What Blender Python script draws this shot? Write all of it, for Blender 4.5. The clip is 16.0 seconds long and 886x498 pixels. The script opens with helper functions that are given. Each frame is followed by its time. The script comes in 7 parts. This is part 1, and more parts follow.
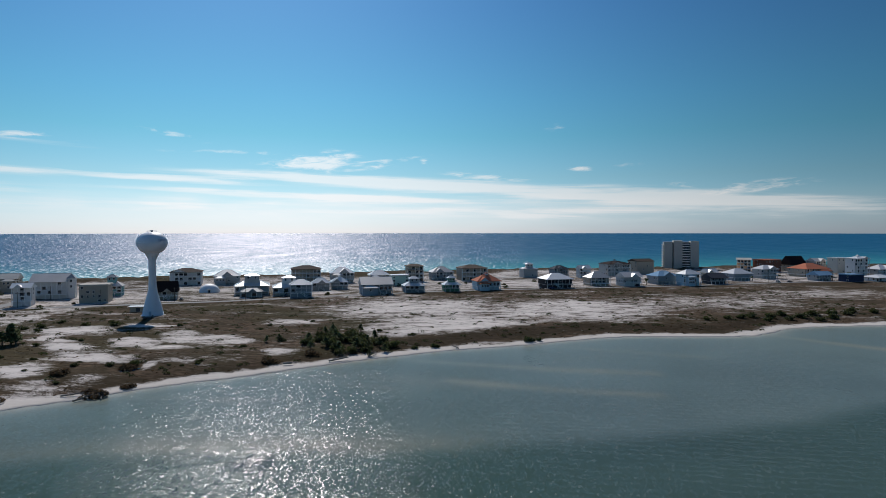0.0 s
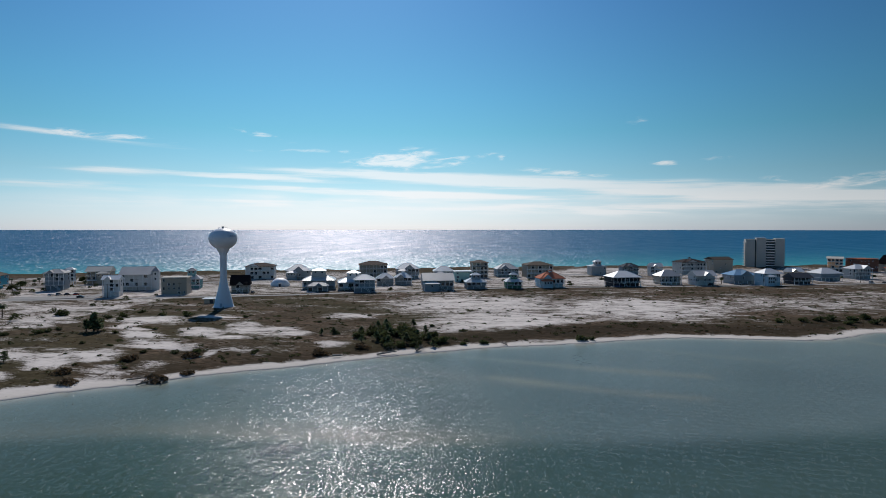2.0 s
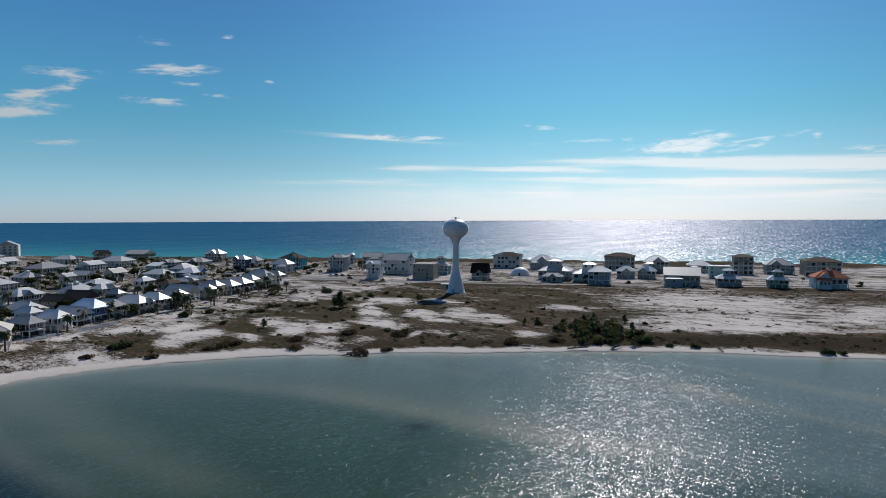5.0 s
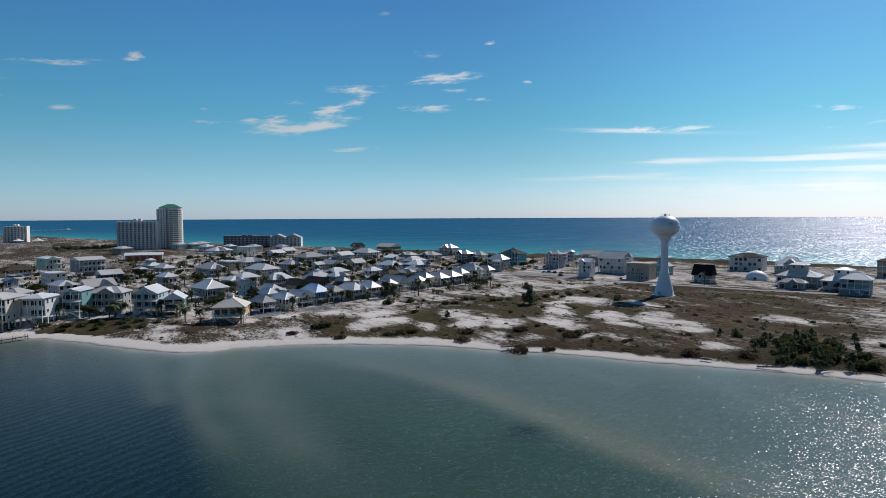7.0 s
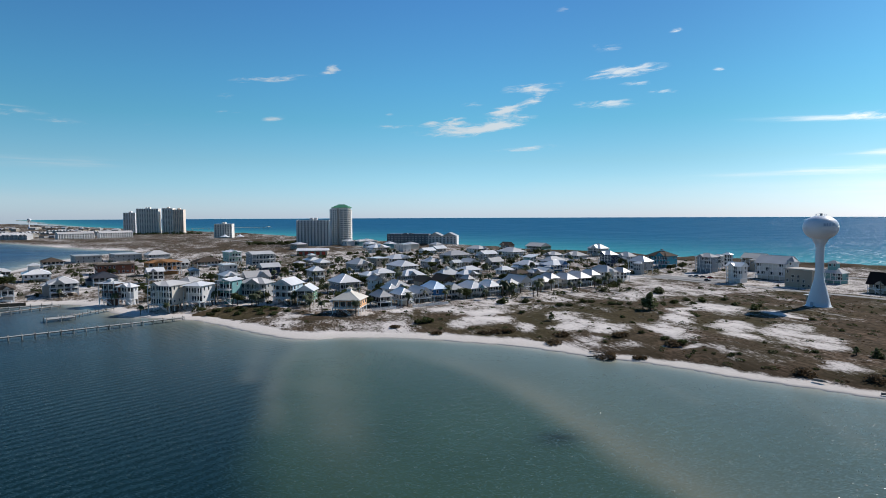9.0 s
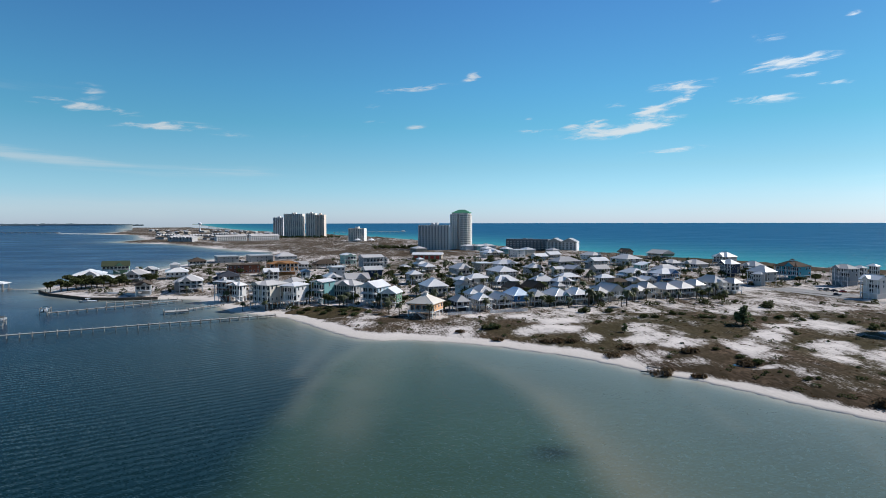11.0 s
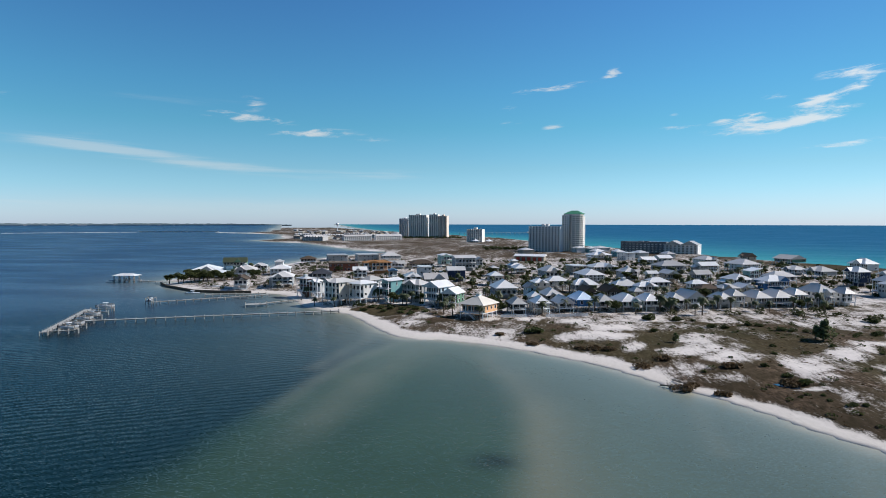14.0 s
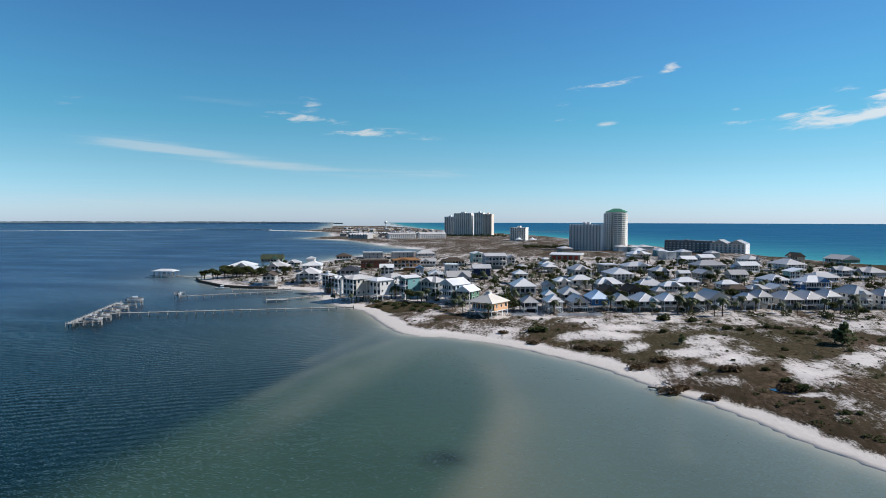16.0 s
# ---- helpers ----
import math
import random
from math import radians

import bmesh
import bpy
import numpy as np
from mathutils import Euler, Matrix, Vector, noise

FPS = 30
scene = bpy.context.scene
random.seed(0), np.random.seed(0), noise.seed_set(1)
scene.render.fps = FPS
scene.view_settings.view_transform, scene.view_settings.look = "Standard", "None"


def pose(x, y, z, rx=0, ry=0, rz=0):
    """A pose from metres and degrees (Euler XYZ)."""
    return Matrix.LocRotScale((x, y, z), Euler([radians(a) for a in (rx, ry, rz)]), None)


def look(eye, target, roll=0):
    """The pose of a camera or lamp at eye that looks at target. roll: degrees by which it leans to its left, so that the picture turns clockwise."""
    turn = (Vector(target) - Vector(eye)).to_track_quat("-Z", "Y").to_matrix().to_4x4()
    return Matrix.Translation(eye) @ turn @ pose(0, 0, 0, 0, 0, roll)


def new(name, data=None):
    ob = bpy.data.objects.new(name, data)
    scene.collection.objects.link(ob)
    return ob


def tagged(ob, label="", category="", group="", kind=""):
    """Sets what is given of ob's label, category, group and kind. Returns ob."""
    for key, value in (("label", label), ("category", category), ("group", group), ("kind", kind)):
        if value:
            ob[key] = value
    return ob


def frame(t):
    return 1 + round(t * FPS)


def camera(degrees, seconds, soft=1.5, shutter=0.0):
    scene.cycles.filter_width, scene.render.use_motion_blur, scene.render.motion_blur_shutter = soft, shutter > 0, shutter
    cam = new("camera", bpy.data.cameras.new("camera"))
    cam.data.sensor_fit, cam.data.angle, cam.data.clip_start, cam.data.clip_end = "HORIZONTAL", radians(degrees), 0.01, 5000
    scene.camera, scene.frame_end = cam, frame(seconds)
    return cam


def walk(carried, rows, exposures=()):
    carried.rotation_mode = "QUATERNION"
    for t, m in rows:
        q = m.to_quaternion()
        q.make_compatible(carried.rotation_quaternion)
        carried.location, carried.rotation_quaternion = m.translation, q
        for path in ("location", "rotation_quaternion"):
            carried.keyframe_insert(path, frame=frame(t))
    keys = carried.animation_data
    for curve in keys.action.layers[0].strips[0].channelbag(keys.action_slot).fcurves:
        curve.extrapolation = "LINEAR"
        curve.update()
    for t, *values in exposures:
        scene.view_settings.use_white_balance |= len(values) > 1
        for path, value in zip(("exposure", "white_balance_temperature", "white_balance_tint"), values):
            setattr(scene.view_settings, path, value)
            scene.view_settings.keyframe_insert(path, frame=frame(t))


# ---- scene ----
# camera
cam = camera(72.33, 16.0, soft=0.7)
ROWS = [
    (0.0, -0.00, -0.00, 46.00, 88.326, 0.018, -0.000),
    (0.5, 2.83, -0.04, 45.84, 88.270, 0.007, 1.882),
    (1.0, 5.52, -0.02, 45.86, 88.184, 0.013, 3.640),
    (1.5, 8.26, -0.11, 45.99, 88.082, 0.011, 5.496),
    (2.0, 10.90, -0.04, 45.99, 87.996, -0.025, 7.281),
    (2.5, 13.96, 0.41, 45.95, 87.894, -0.050, 9.322),
    (3.0, 18.07, 1.32, 46.03, 87.728, -0.020, 12.479),
    (3.5, 22.83, 2.76, 46.19, 87.517, 0.063, 16.769),
    (6.0, 49.37, 23.62, 45.52, 87.022, 0.248, 45.407),
    (6.5, 54.35, 29.45, 45.77, 86.950, 0.245, 51.257),
    (7.0, 58.94, 35.40, 45.77, 86.917, 0.252, 56.965),
    (7.5, 63.10, 41.52, 45.76, 86.907, 0.284, 62.184),
    (8.0, 66.98, 47.94, 45.89, 86.891, 0.302, 66.618),
    (8.5, 70.50, 54.53, 46.02, 86.874, 0.269, 70.095),
    (9.0, 73.46, 61.07, 46.15, 86.883, 0.225, 73.303),
    (9.5, 76.03, 67.62, 46.30, 86.935, 0.223, 76.836),
    (12.0, 80.52, 103.11, 46.58, 87.524, -0.036, 91.346),
    (12.5, 80.43, 109.39, 46.48, 87.471, -0.087, 93.587),
    (13.0, 79.92, 115.71, 46.44, 87.443, -0.085, 95.692),
    (13.5, 79.04, 121.69, 46.40, 87.445, -0.072, 97.443),
    (14.0, 77.97, 127.11, 46.37, 87.490, -0.076, 98.957),
    (14.5, 76.88, 132.19, 46.28, 87.520, -0.084, 100.424),
    (15.0, 75.86, 137.10, 46.08, 87.491, -0.085, 101.847),
    (15.5, 74.91, 141.79, 45.93, 87.427, -0.090, 103.147),
    (16.0, 74.05, 146.09, 45.99, 87.325, -0.125, 103.833),
]
walk(cam, [(t, pose(x, y, z, rx, ry, rz)) for t, x, y, z, rx, ry, rz in ROWS],
     [(0.0, -0.60), (3.5, -0.6), (6.0, -0.62), (7.0, -0.47), (9.0, -0.14), (16.0, -0.02)])

# light: winter sun over the ocean, a clear sky with thin cirrus
SUN_AZ, SUN_EL = 17.0, 38.5      # degrees left of +y, degrees above the horizon


def node(tree, kind, ins=(), **props):
    n = tree.nodes.new(kind)
    for k, v in props.items():
        if k == "operation":
            n.operation = v
        elif k == "blend_type":
            n.data_type, n.blend_type = "RGBA", v
        elif k == "attribute_name":
            n.attribute_name = v
        elif k == "noise_dimensions":
            n.noise_dimensions = v
        elif k == "interpolation_type":
            n.interpolation_type = v
    for key, v in dict(ins).items():
        if hasattr(v, "links"):
            tree.links.new(v, n.inputs[key])
        else:
            n.inputs[key].default_value = v
    return n


def maths(tree, op, a, b=0.0, c=0.0):
    return node(tree, "ShaderNodeMath", {0: a, 1: b, 2: c}, operation=op).outputs[0]


world = bpy.data.worlds.new("sky")
scene.world = world
world.use_nodes = True
wt = world.node_tree
wt.nodes.clear()
sky = wt.nodes.new("ShaderNodeTexSky")
sky.sky_type = "NISHITA"
sky.sun_disc = False
sky.sun_elevation = radians(SUN_EL)
sky.sun_rotation = radians(-SUN_AZ)
sky.altitude = 0.0
sky.air_density, sky.dust_density, sky.ozone_density = 1.0, 0.25, 2.5
coord = wt.nodes.new("ShaderNodeTexCoord")
sep = node(wt, "ShaderNodeSeparateXYZ", {0: coord.outputs["Generated"]})
az = maths(wt, "MULTIPLY", maths(wt, "ARCTAN2", maths(wt, "MULTIPLY", sep.outputs[0], -1.0), sep.outputs[1]), 57.2958)
el = maths(wt, "MULTIPLY", maths(wt, "ARCSINE", sep.outputs[2]), 57.2958)
warp = node(wt, "ShaderNodeTexNoise", {"Vector": node(wt, "ShaderNodeCombineXYZ", {0: maths(wt, "MULTIPLY", az, 0.12), 1: maths(wt, "MULTIPLY", el, 0.5), 2: 0.0}).outputs[0], "Scale": 1.0, "Detail": 4.0})
wob = maths(wt, "SUBTRACT", warp.outputs["Fac"], 0.5)
# fibrous cloud grain, drawn out along the horizon: fine for the tufts, long for the veils
grain = node(wt, "ShaderNodeTexNoise", {"Vector": node(wt, "ShaderNodeCombineXYZ", {0: maths(wt, "MULTIPLY", az, 0.42), 1: maths(wt, "ADD", maths(wt, "MULTIPLY", el, 2.0), maths(wt, "MULTIPLY", az, 0.12)), 2: 3.0}).outputs[0], "Scale": 1.0, "Detail": 8.0, "Roughness": 0.64, "Distortion": 0.5}).outputs["Fac"]
long_grain = node(wt, "ShaderNodeTexNoise", {"Vector": node(wt, "ShaderNodeCombineXYZ", {0: maths(wt, "MULTIPLY", az, 0.09), 1: maths(wt, "ADD", maths(wt, "MULTIPLY", el, 1.7), maths(wt, "MULTIPLY", az, -0.03)), 2: 7.0}).outputs[0], "Scale": 1.0, "Detail": 8.0, "Roughness": 0.62, "Distortion": 0.3}).outputs["Fac"]


def cloud_bank(clouds):
    """The summed density of clouds: azimuth (left of +y), elevation, half length, half depth, rise towards the right, strength."""
    total = None
    for a, e, ra, re, tilt, strength in clouds:
        dx = maths(wt, "MULTIPLY_ADD", wob, ra * 0.4, maths(wt, "SUBTRACT", az, a))
        dy = maths(wt, "MULTIPLY_ADD", dx, tilt, maths(wt, "MULTIPLY_ADD", wob, re * 1.3, maths(wt, "SUBTRACT", el, e)))
        p, q = maths(wt, "MULTIPLY", dx, 1 / ra), maths(wt, "MULTIPLY", dy, 1 / re)
        m = maths(wt, "MULTIPLY", maths(wt, "POWER", 2.718, maths(wt, "MULTIPLY", maths(wt, "MULTIPLY_ADD", p, p, maths(wt, "MULTIPLY", q, q)), -1.3)), strength)
        total = m if total is None else maths(wt, "ADD", total, m)
    return total


def torn(density, fibre, amount, lo, hi):
    """Density torn into wisps by the grain."""
    ragged = maths(wt, "MULTIPLY_ADD", maths(wt, "MULTIPLY", maths(wt, "SUBTRACT", fibre, 0.5), amount), maths(wt, "MINIMUM", maths(wt, "MULTIPLY", density, 2.5), 1.0), density)
    return node(wt, "ShaderNodeMapRange", {0: ragged, 1: lo, 2: hi, 3: 0.0, 4: 1.0}, interpolation_type="SMOOTHSTEP").outputs[0]


VEILS = [
    (27.1, 4.68, 7.98, 0.33, 0, 0.75), (23.5, 4.44, 7.26, 0.33, -0.043, 0.4), (8.3, 4.69, 10.4, 0.47, -0.034, 1.1), (-6.6, 3.84, 13.08, 0.6, -0.051, 1),
    (-20.7, 2.67, 11.44, 0.53, -0.04, 0.9), (14.2, 3.32, 11.07, 0.33, -0.029, 0.7), (6.2, 2.99, 8.03, 0.33, -0.026, 0.7), (-24.3, 3.12, 7.39, 0.53, -0.085, 0.6),
    (23, 2.29, 15.09, 0.6, 0.016, 0.35), (-10.3, 1.72, 23.44, 0.67, -0.002, 0.5), (39.2, 7.48, 5.84, 0.33, -0.061, 0.6), (36.3, 4.67, 2.58, 0.33, -0.01, 0.4),
    (40.4, 3.4, 7.36, 0.53, -0.003, 0.4), (128.3, 6.13, 3.97, 0.53, -0.08, 0.7), (121.3, 5.24, 6.99, 0.6, -0.103, 0.8), (122.4, 10.42, 4.69, 0.4, 0.001, 0.25),
    (105.8, 4.44, 5.42, 0.6, -0.013, 0.35), (136.5, 2.14, 3.98, 0.6, -0.118, 0.35), (131.7, 6.85, 4.39, 0.53, 0.157, 0.2),
]
TUFTS = [
    (10.8, 6.1, 5.09, 0.6, -0.002, 1), (11, 6.79, 2.52, 0.53, 0.11, 0.7), (1.8, 6.55, 0.34, 0.2, -0.008, 0.7), (2.8, 6.81, 2.84, 0.27, 0.082, 0.35),
    (-3.9, 5.08, 3.52, 0.27, -0.084, 0.8), (-12.7, 5.74, 1.34, 0.2, -0.033, 0.7), (-17, 5.97, 1.67, 0.27, -0.043, 0.35), (-10.6, 9.35, 1.23, 0.47, -0.046, 0.3),
    (-21.2, 4.13, 1.32, 0.2, -0.081, 0.6), (-27.2, 3.78, 3.94, 0.4, 0.064, 0.9), (36.9, 7.55, 5.41, 0.33, -0.03, 0.6), (24.1, 8.33, 2.83, 0.27, -0.199, 0.5),
    (20.1, 6.96, 5.8, 0.2, 0.016, 0.3), (64.7, 11.55, 2.26, 0.4, 0.017, 1.1), (56.9, 12.66, 2.79, 0.4, 0.058, 1.3), (55.8, 11.55, 1.24, 0.2, -0.03, 0.8),
]
MORE_TUFTS = [
    (57.9, 9.94, 1.78, 0.33, 0.043, 1.1), (53.5, 10.72, 1.13, 0.2, -0.005, 0.7), (71.7, 7.95, 2.99, 0.4, 0.061, 1.1), (67.7, 8.44, 2.47, 0.47, 0.163, 1.2),
    (66.2, 10.02, 2.37, 0.4, 0.33, 0.9), (72.1, 8.72, 1.62, 0.33, 0.078, 0.7), (74.4, 8.59, 0.77, 0.27, 0.139, 0.6), (77.9, 8.32, 1.89, 0.2, 0.048, 0.6),
    (70.3, 10.37, 1.32, 0.33, 0.115, 0.35), (67.9, 9.62, 1.62, 0.27, 0.066, 0.7), (60.8, 10, 0.69, 0.2, 0.016, 0.5), (78.3, 9.35, 0.46, 0.2, 0.1, 0.5),
    (65.7, 6.15, 3.28, 0.27, 0.043, 0.5), (58.3, 14.76, 1.26, 0.4, -0.032, 0.6), (62, 18.05, 0.84, 0.53, 0.169, 0.3), (52.4, 15.62, 0.65, 0.27, 0.105, 0.5),
]
LAST_TUFTS = [
    (49, 12.24, 0.55, 0.2, -0.085, 0.6), (89, 12.2, 3.08, 0.27, 0.12, 0.8), (83.5, 13.19, 0.82, 0.4, 0.202, 0.8), (92.7, 10.44, 0.88, 0.27, 0.104, 0.4),
    (92.5, 9.23, 1.45, 0.2, 0.08, 0.4), (88.5, 8.78, 1.12, 0.27, 0.182, 0.7), (116.8, 9.29, 4.06, 0.4, -0.075, 0.6), (116.2, 10.52, 1.17, 0.67, -0.059, 0.4),
    (111.1, 8.14, 3.5, 0.33, 0.04, 0.6), (105.9, 7.7, 3.05, 0.33, -0.054, 0.3), (98.8, 7.83, 1.62, 0.6, -0.303, 0.15), (136.1, 9.4, 2.71, 0.33, 0.123, 0.3),
]
veil = torn(cloud_bank([(a, e, ra * 1.35, re, tilt, k) for a, e, ra, re, tilt, k in VEILS]), long_grain, 2.4, 0.06, 1.0)
tuft = torn(cloud_bank([(a, e, ra * 1.12, re * 1.2, tilt, k) for a, e, ra, re, tilt, k in TUFTS + MORE_TUFTS + LAST_TUFTS]), grain, 3.8, 0.16, 1.35)
# thin milky haze low over the ocean
haze = maths(wt, "MULTIPLY", cloud_bank([(6.0, 1.8, 44.0, 1.6, 0.0, 0.50), (18.0, 1.0, 22.0, 2.2, 0.0, 0.35), (118.0, 1.2, 30.0, 1.0, 0.0, 0.22)]), maths(wt, "ADD", long_grain, 0.45))
cover = maths(wt, "ADD", maths(wt, "ADD", maths(wt, "MULTIPLY", veil, node(wt, "ShaderNodeMapRange", {0: az, 1: 60.0, 2: 110.0, 3: 0.85, 4: 0.45}).outputs[0]), maths(wt, "MULTIPLY", tuft, 0.9)), haze)
# the clean sea air's own hue: less red low down than the plain model gives
ramp = wt.nodes.new("ShaderNodeValToRGB")
wt.links.new(maths(wt, "DIVIDE", el, 40.0), ramp.inputs[0])
for k, (at, c) in enumerate([(0.0, (.47, .62, 1.02)), (1.0, (.28, .52, .72)), (0.08, (.39, .605, .80)), (0.125, (.355, .575, .69)), (0.22, (.258, .57, .64)), (0.3, (.242, .565, .67)), (0.5, (.228, .50, .69))]):
    e = ramp.color_ramp.elements[k] if k < 2 else ramp.color_ramp.elements.new(at)
    e.position, e.color = at, (*c, 1.0)
hue = node(wt, "ShaderNodeVectorMath", {0: ramp.outputs[0], 3: 2.0}, operation="SCALE")
air = node(wt, "ShaderNodeMix", {0: 1.0, 6: sky.outputs[0], 7: hue.outputs[0]}, blend_type="MULTIPLY")
dim = node(wt, "ShaderNodeMapRange", {0: az, 1: -45.0, 2: 16.0, 3: 0.58, 4: 1.07}, interpolation_type="SMOOTHSTEP").outputs[0]
dim = maths(wt, "MULTIPLY", dim, node(wt, "ShaderNodeMapRange", {0: az, 1: 88.0, 2: 135.0, 3: 1.0, 4: 0.92}, interpolation_type="SMOOTHSTEP").outputs[0])
deep_blue = maths(wt, "DIVIDE", maths(wt, "SUBTRACT", az, 52.0), 17.0)
dim = maths(wt, "MULTIPLY", dim, maths(wt, "MULTIPLY_ADD", maths(wt, "EXPONENT", maths(wt, "MULTIPLY", maths(wt, "MULTIPLY", deep_blue, deep_blue), -1.0)), -0.15, 1.0))
air = node(wt, "ShaderNodeMix", {0: 1.0, 6: air.outputs[2], 7: node(wt, "ShaderNodeCombineXYZ", {0: dim, 1: dim, 2: dim}).outputs[0]}, blend_type="MULTIPLY")
cover = maths(wt, "MINIMUM", maths(wt, "MULTIPLY", cover, 0.9), 1.0)
# the air whitens round the sun
near_sun = maths(wt, "DIVIDE", maths(wt, "SUBTRACT", az, SUN_AZ), 30.0)
near_sun = maths(wt, "EXPONENT", maths(wt, "MULTIPLY", maths(wt, "MULTIPLY", near_sun, near_sun), -1.0))
pale = node(wt, "ShaderNodeMix", {0: near_sun, 6: (1, 1, 1, 1), 7: (1.12, 1.02, 0.975, 1)}, blend_type="MIX")
air = node(wt, "ShaderNodeMix", {0: 1.0, 6: air.outputs[2], 7: pale.outputs[2]}, blend_type="MULTIPLY")
# thin cloud glows more towards the sun
off = maths(wt, "DIVIDE", maths(wt, "SUBTRACT", az, SUN_AZ), 38.0)
glow = maths(wt, "MULTIPLY_ADD", maths(wt, "EXPONENT", maths(wt, "MULTIPLY", maths(wt, "MULTIPLY", off, off), -1.0)), 8.0, 8.6)
white = node(wt, "ShaderNodeVectorMath", {0: (0.95, 1.0, 1.03), 3: glow}, operation="SCALE").outputs[0]
mix = node(wt, "ShaderNodeMix", {0: cover, 6: air.outputs[2], 7: white}, blend_type="MIX")
bg = node(wt, "ShaderNodeBackground", {0: mix.outputs[2], 1: 0.085})
out = node(wt, "ShaderNodeOutputWorld", {0: bg.outputs[0]})

sun_data = bpy.data.lights.new("sun", "SUN")
sun_data.energy, sun_data.angle, sun_data.color = 5.0, radians(0.55), (1.0, 0.955, 0.90)
sun = new("sun", sun_data)
SUN_DIR = Vector((-math.sin(radians(SUN_AZ)) * math.cos(radians(SUN_EL)), math.cos(radians(SUN_AZ)) * math.cos(radians(SUN_EL)), math.sin(radians(SUN_EL))))
sun.matrix_basis = look(SUN_DIR * 800, (0, 0, 0))

# materials
def material(name, colour, rough=0.7, metal=0.0, vary=0.18, scale=0.6, bump=0.0, bump_scale=6.0, per_object=0.0, leafy=0.0, sheen=0.15):
    """A painted or raw surface with stains at two scales and a fine relief."""
    mt = bpy.data.materials.new(name)
    mt.use_nodes = True
    t = mt.node_tree
    p = t.nodes["Principled BSDF"]
    pos = node(t, "ShaderNodeNewGeometry").outputs["Position"]
    big = node(t, "ShaderNodeTexNoise", {"Vector": pos, "Scale": scale * 0.25, "Detail": 3.0}).outputs["Fac"]
    fine = node(t, "ShaderNodeTexNoise", {"Vector": pos, "Scale": scale * 4.0, "Detail": 4.0}).outputs["Fac"]
    f = maths(t, "ADD", maths(t, "MULTIPLY", big, vary * 1.3), maths(t, "MULTIPLY", fine, vary * 0.7))
    f = maths(t, "ADD", f, 1.0 - vary)
    if per_object:
        rnd = node(t, "ShaderNodeObjectInfo").outputs["Random"]
        f = maths(t, "MULTIPLY", f, maths(t, "MULTIPLY_ADD", rnd, per_object, 1.0 - per_object / 2))
    c = node(t, "ShaderNodeVectorMath", {0: (*colour, )[:3], 3: f}, operation="SCALE")
    t.links.new(c.outputs[0], p.inputs["Base Color"])
    r = maths(t, "MULTIPLY_ADD", fine, 0.2, max(rough - 0.1, 0.02))
    t.links.new(r, p.inputs["Roughness"])
    p.inputs["Metallic"].default_value = metal
    if rough > 0.65:
        p.inputs["Specular IOR Level"].default_value = sheen
    if bump:
        h = node(t, "ShaderNodeTexNoise", {"Vector": pos, "Scale": bump_scale, "Detail": 3.0}).outputs["Fac"]
        b = node(t, "ShaderNodeBump", {"Height": h, "Strength": bump, "Distance": 0.05})
        t.links.new(b.outputs[0], p.inputs["Normal"])
    if leafy:
        # thin leaves let some of the sun through
        lit = node(t, "ShaderNodeBsdfTranslucent", {"Color": c.outputs[0]})
        mixed = node(t, "ShaderNodeMixShader", {0: leafy, 1: p.outputs[0], 2: lit.outputs[0]})
        t.links.new(mixed.outputs[0], t.nodes["Material Output"].inputs["Surface"])
    return mt


WALLS = {k: material("siding_" + k, v, 0.75, vary=0.12, bump=0.3) for k, v in {
    "grey": (.41, .405, .395), "white": (.66, .65, .635), "cream": (.60, .56, .49), "tan": (.38, .335, .275), "slate": (.27, .305, .335),
    "navy": (.035, .05, .10), "teal": (.17, .35, .36), "pale": (.46, .58, .64), "sage": (.13, .25, .17), "peach": (.78, .45, .25),
    "rust": (.17, .085, .06), "brick": (.22, .09, .06), "green": (.16, .28, .19), "blue": (.05, .15, .33), "mint": (.42, .60, .53),
    "aqua": (.07, .32, .42), "black": (.035, .035, .04), "dark": (.07, .07, .08), "ply": (.40, .20, .085)}.items()}
# one metal roof has reflected sky painted into its base colour as pale blue
ROOFS = {k: material("roofing_" + k, v, 0.32 if k == "white" else 0.40 if k in ("sky_tinted", "grey") else 0.72, vary=0.26, scale=0.5, bump=0.25, per_object=0.42, sheen=0.02) for k, v in {
    "white": (.66, .645, .63), "grey": (.47, .445, .425), "brown": (.10, .078, .062), "maroon": (.034, .023, .022), "dark": (.07, .075, .09),
    "blue": (.17, .29, .42), "sky_tinted": (.56, .66, .76), "olive": (.05, .06, .038), "sage": (.20, .31, .24), "terra": (.42, .15, .09), "dull": (.50, .485, .475), "tan": (.60, .555, .49), "green": (.07, .22, .14), "ply": (.36, .19, .09)}.items()}
TRIM = material("trim_white", (.78, .79, .80), 0.55, vary=0.08)
GLASS = material("window_glass", (.025, .032, .04), 0.12, vary=0.1)
PILE_WOOD = material("grey_pile", (.31, .29, .27), 0.85, vary=0.35, scale=2.0, bump=0.4, per_object=0.5)
WOOD = material("weathered_wood", (.24, .21, .18), 0.85, vary=0.35, scale=2.0, bump=0.4, per_object=0.3)
PALE_WOOD = material("bleached_deck", (.38, .37, .35), 0.85, vary=0.25, scale=2.0, bump=0.4)
CONCRETE = material("concrete", (.46, .44, .41), 0.85, vary=0.2, bump=0.3)
STEEL = material("painted_steel", (.70, .73, .78), 0.42, vary=0.10, scale=0.2)
BAND = material("faded_band", (.36, .44, .55), 0.5, vary=0.15)
ASPHALT = material("asphalt", (.27, .26, .25), 0.9, vary=0.3, scale=1.5, bump=0.4)
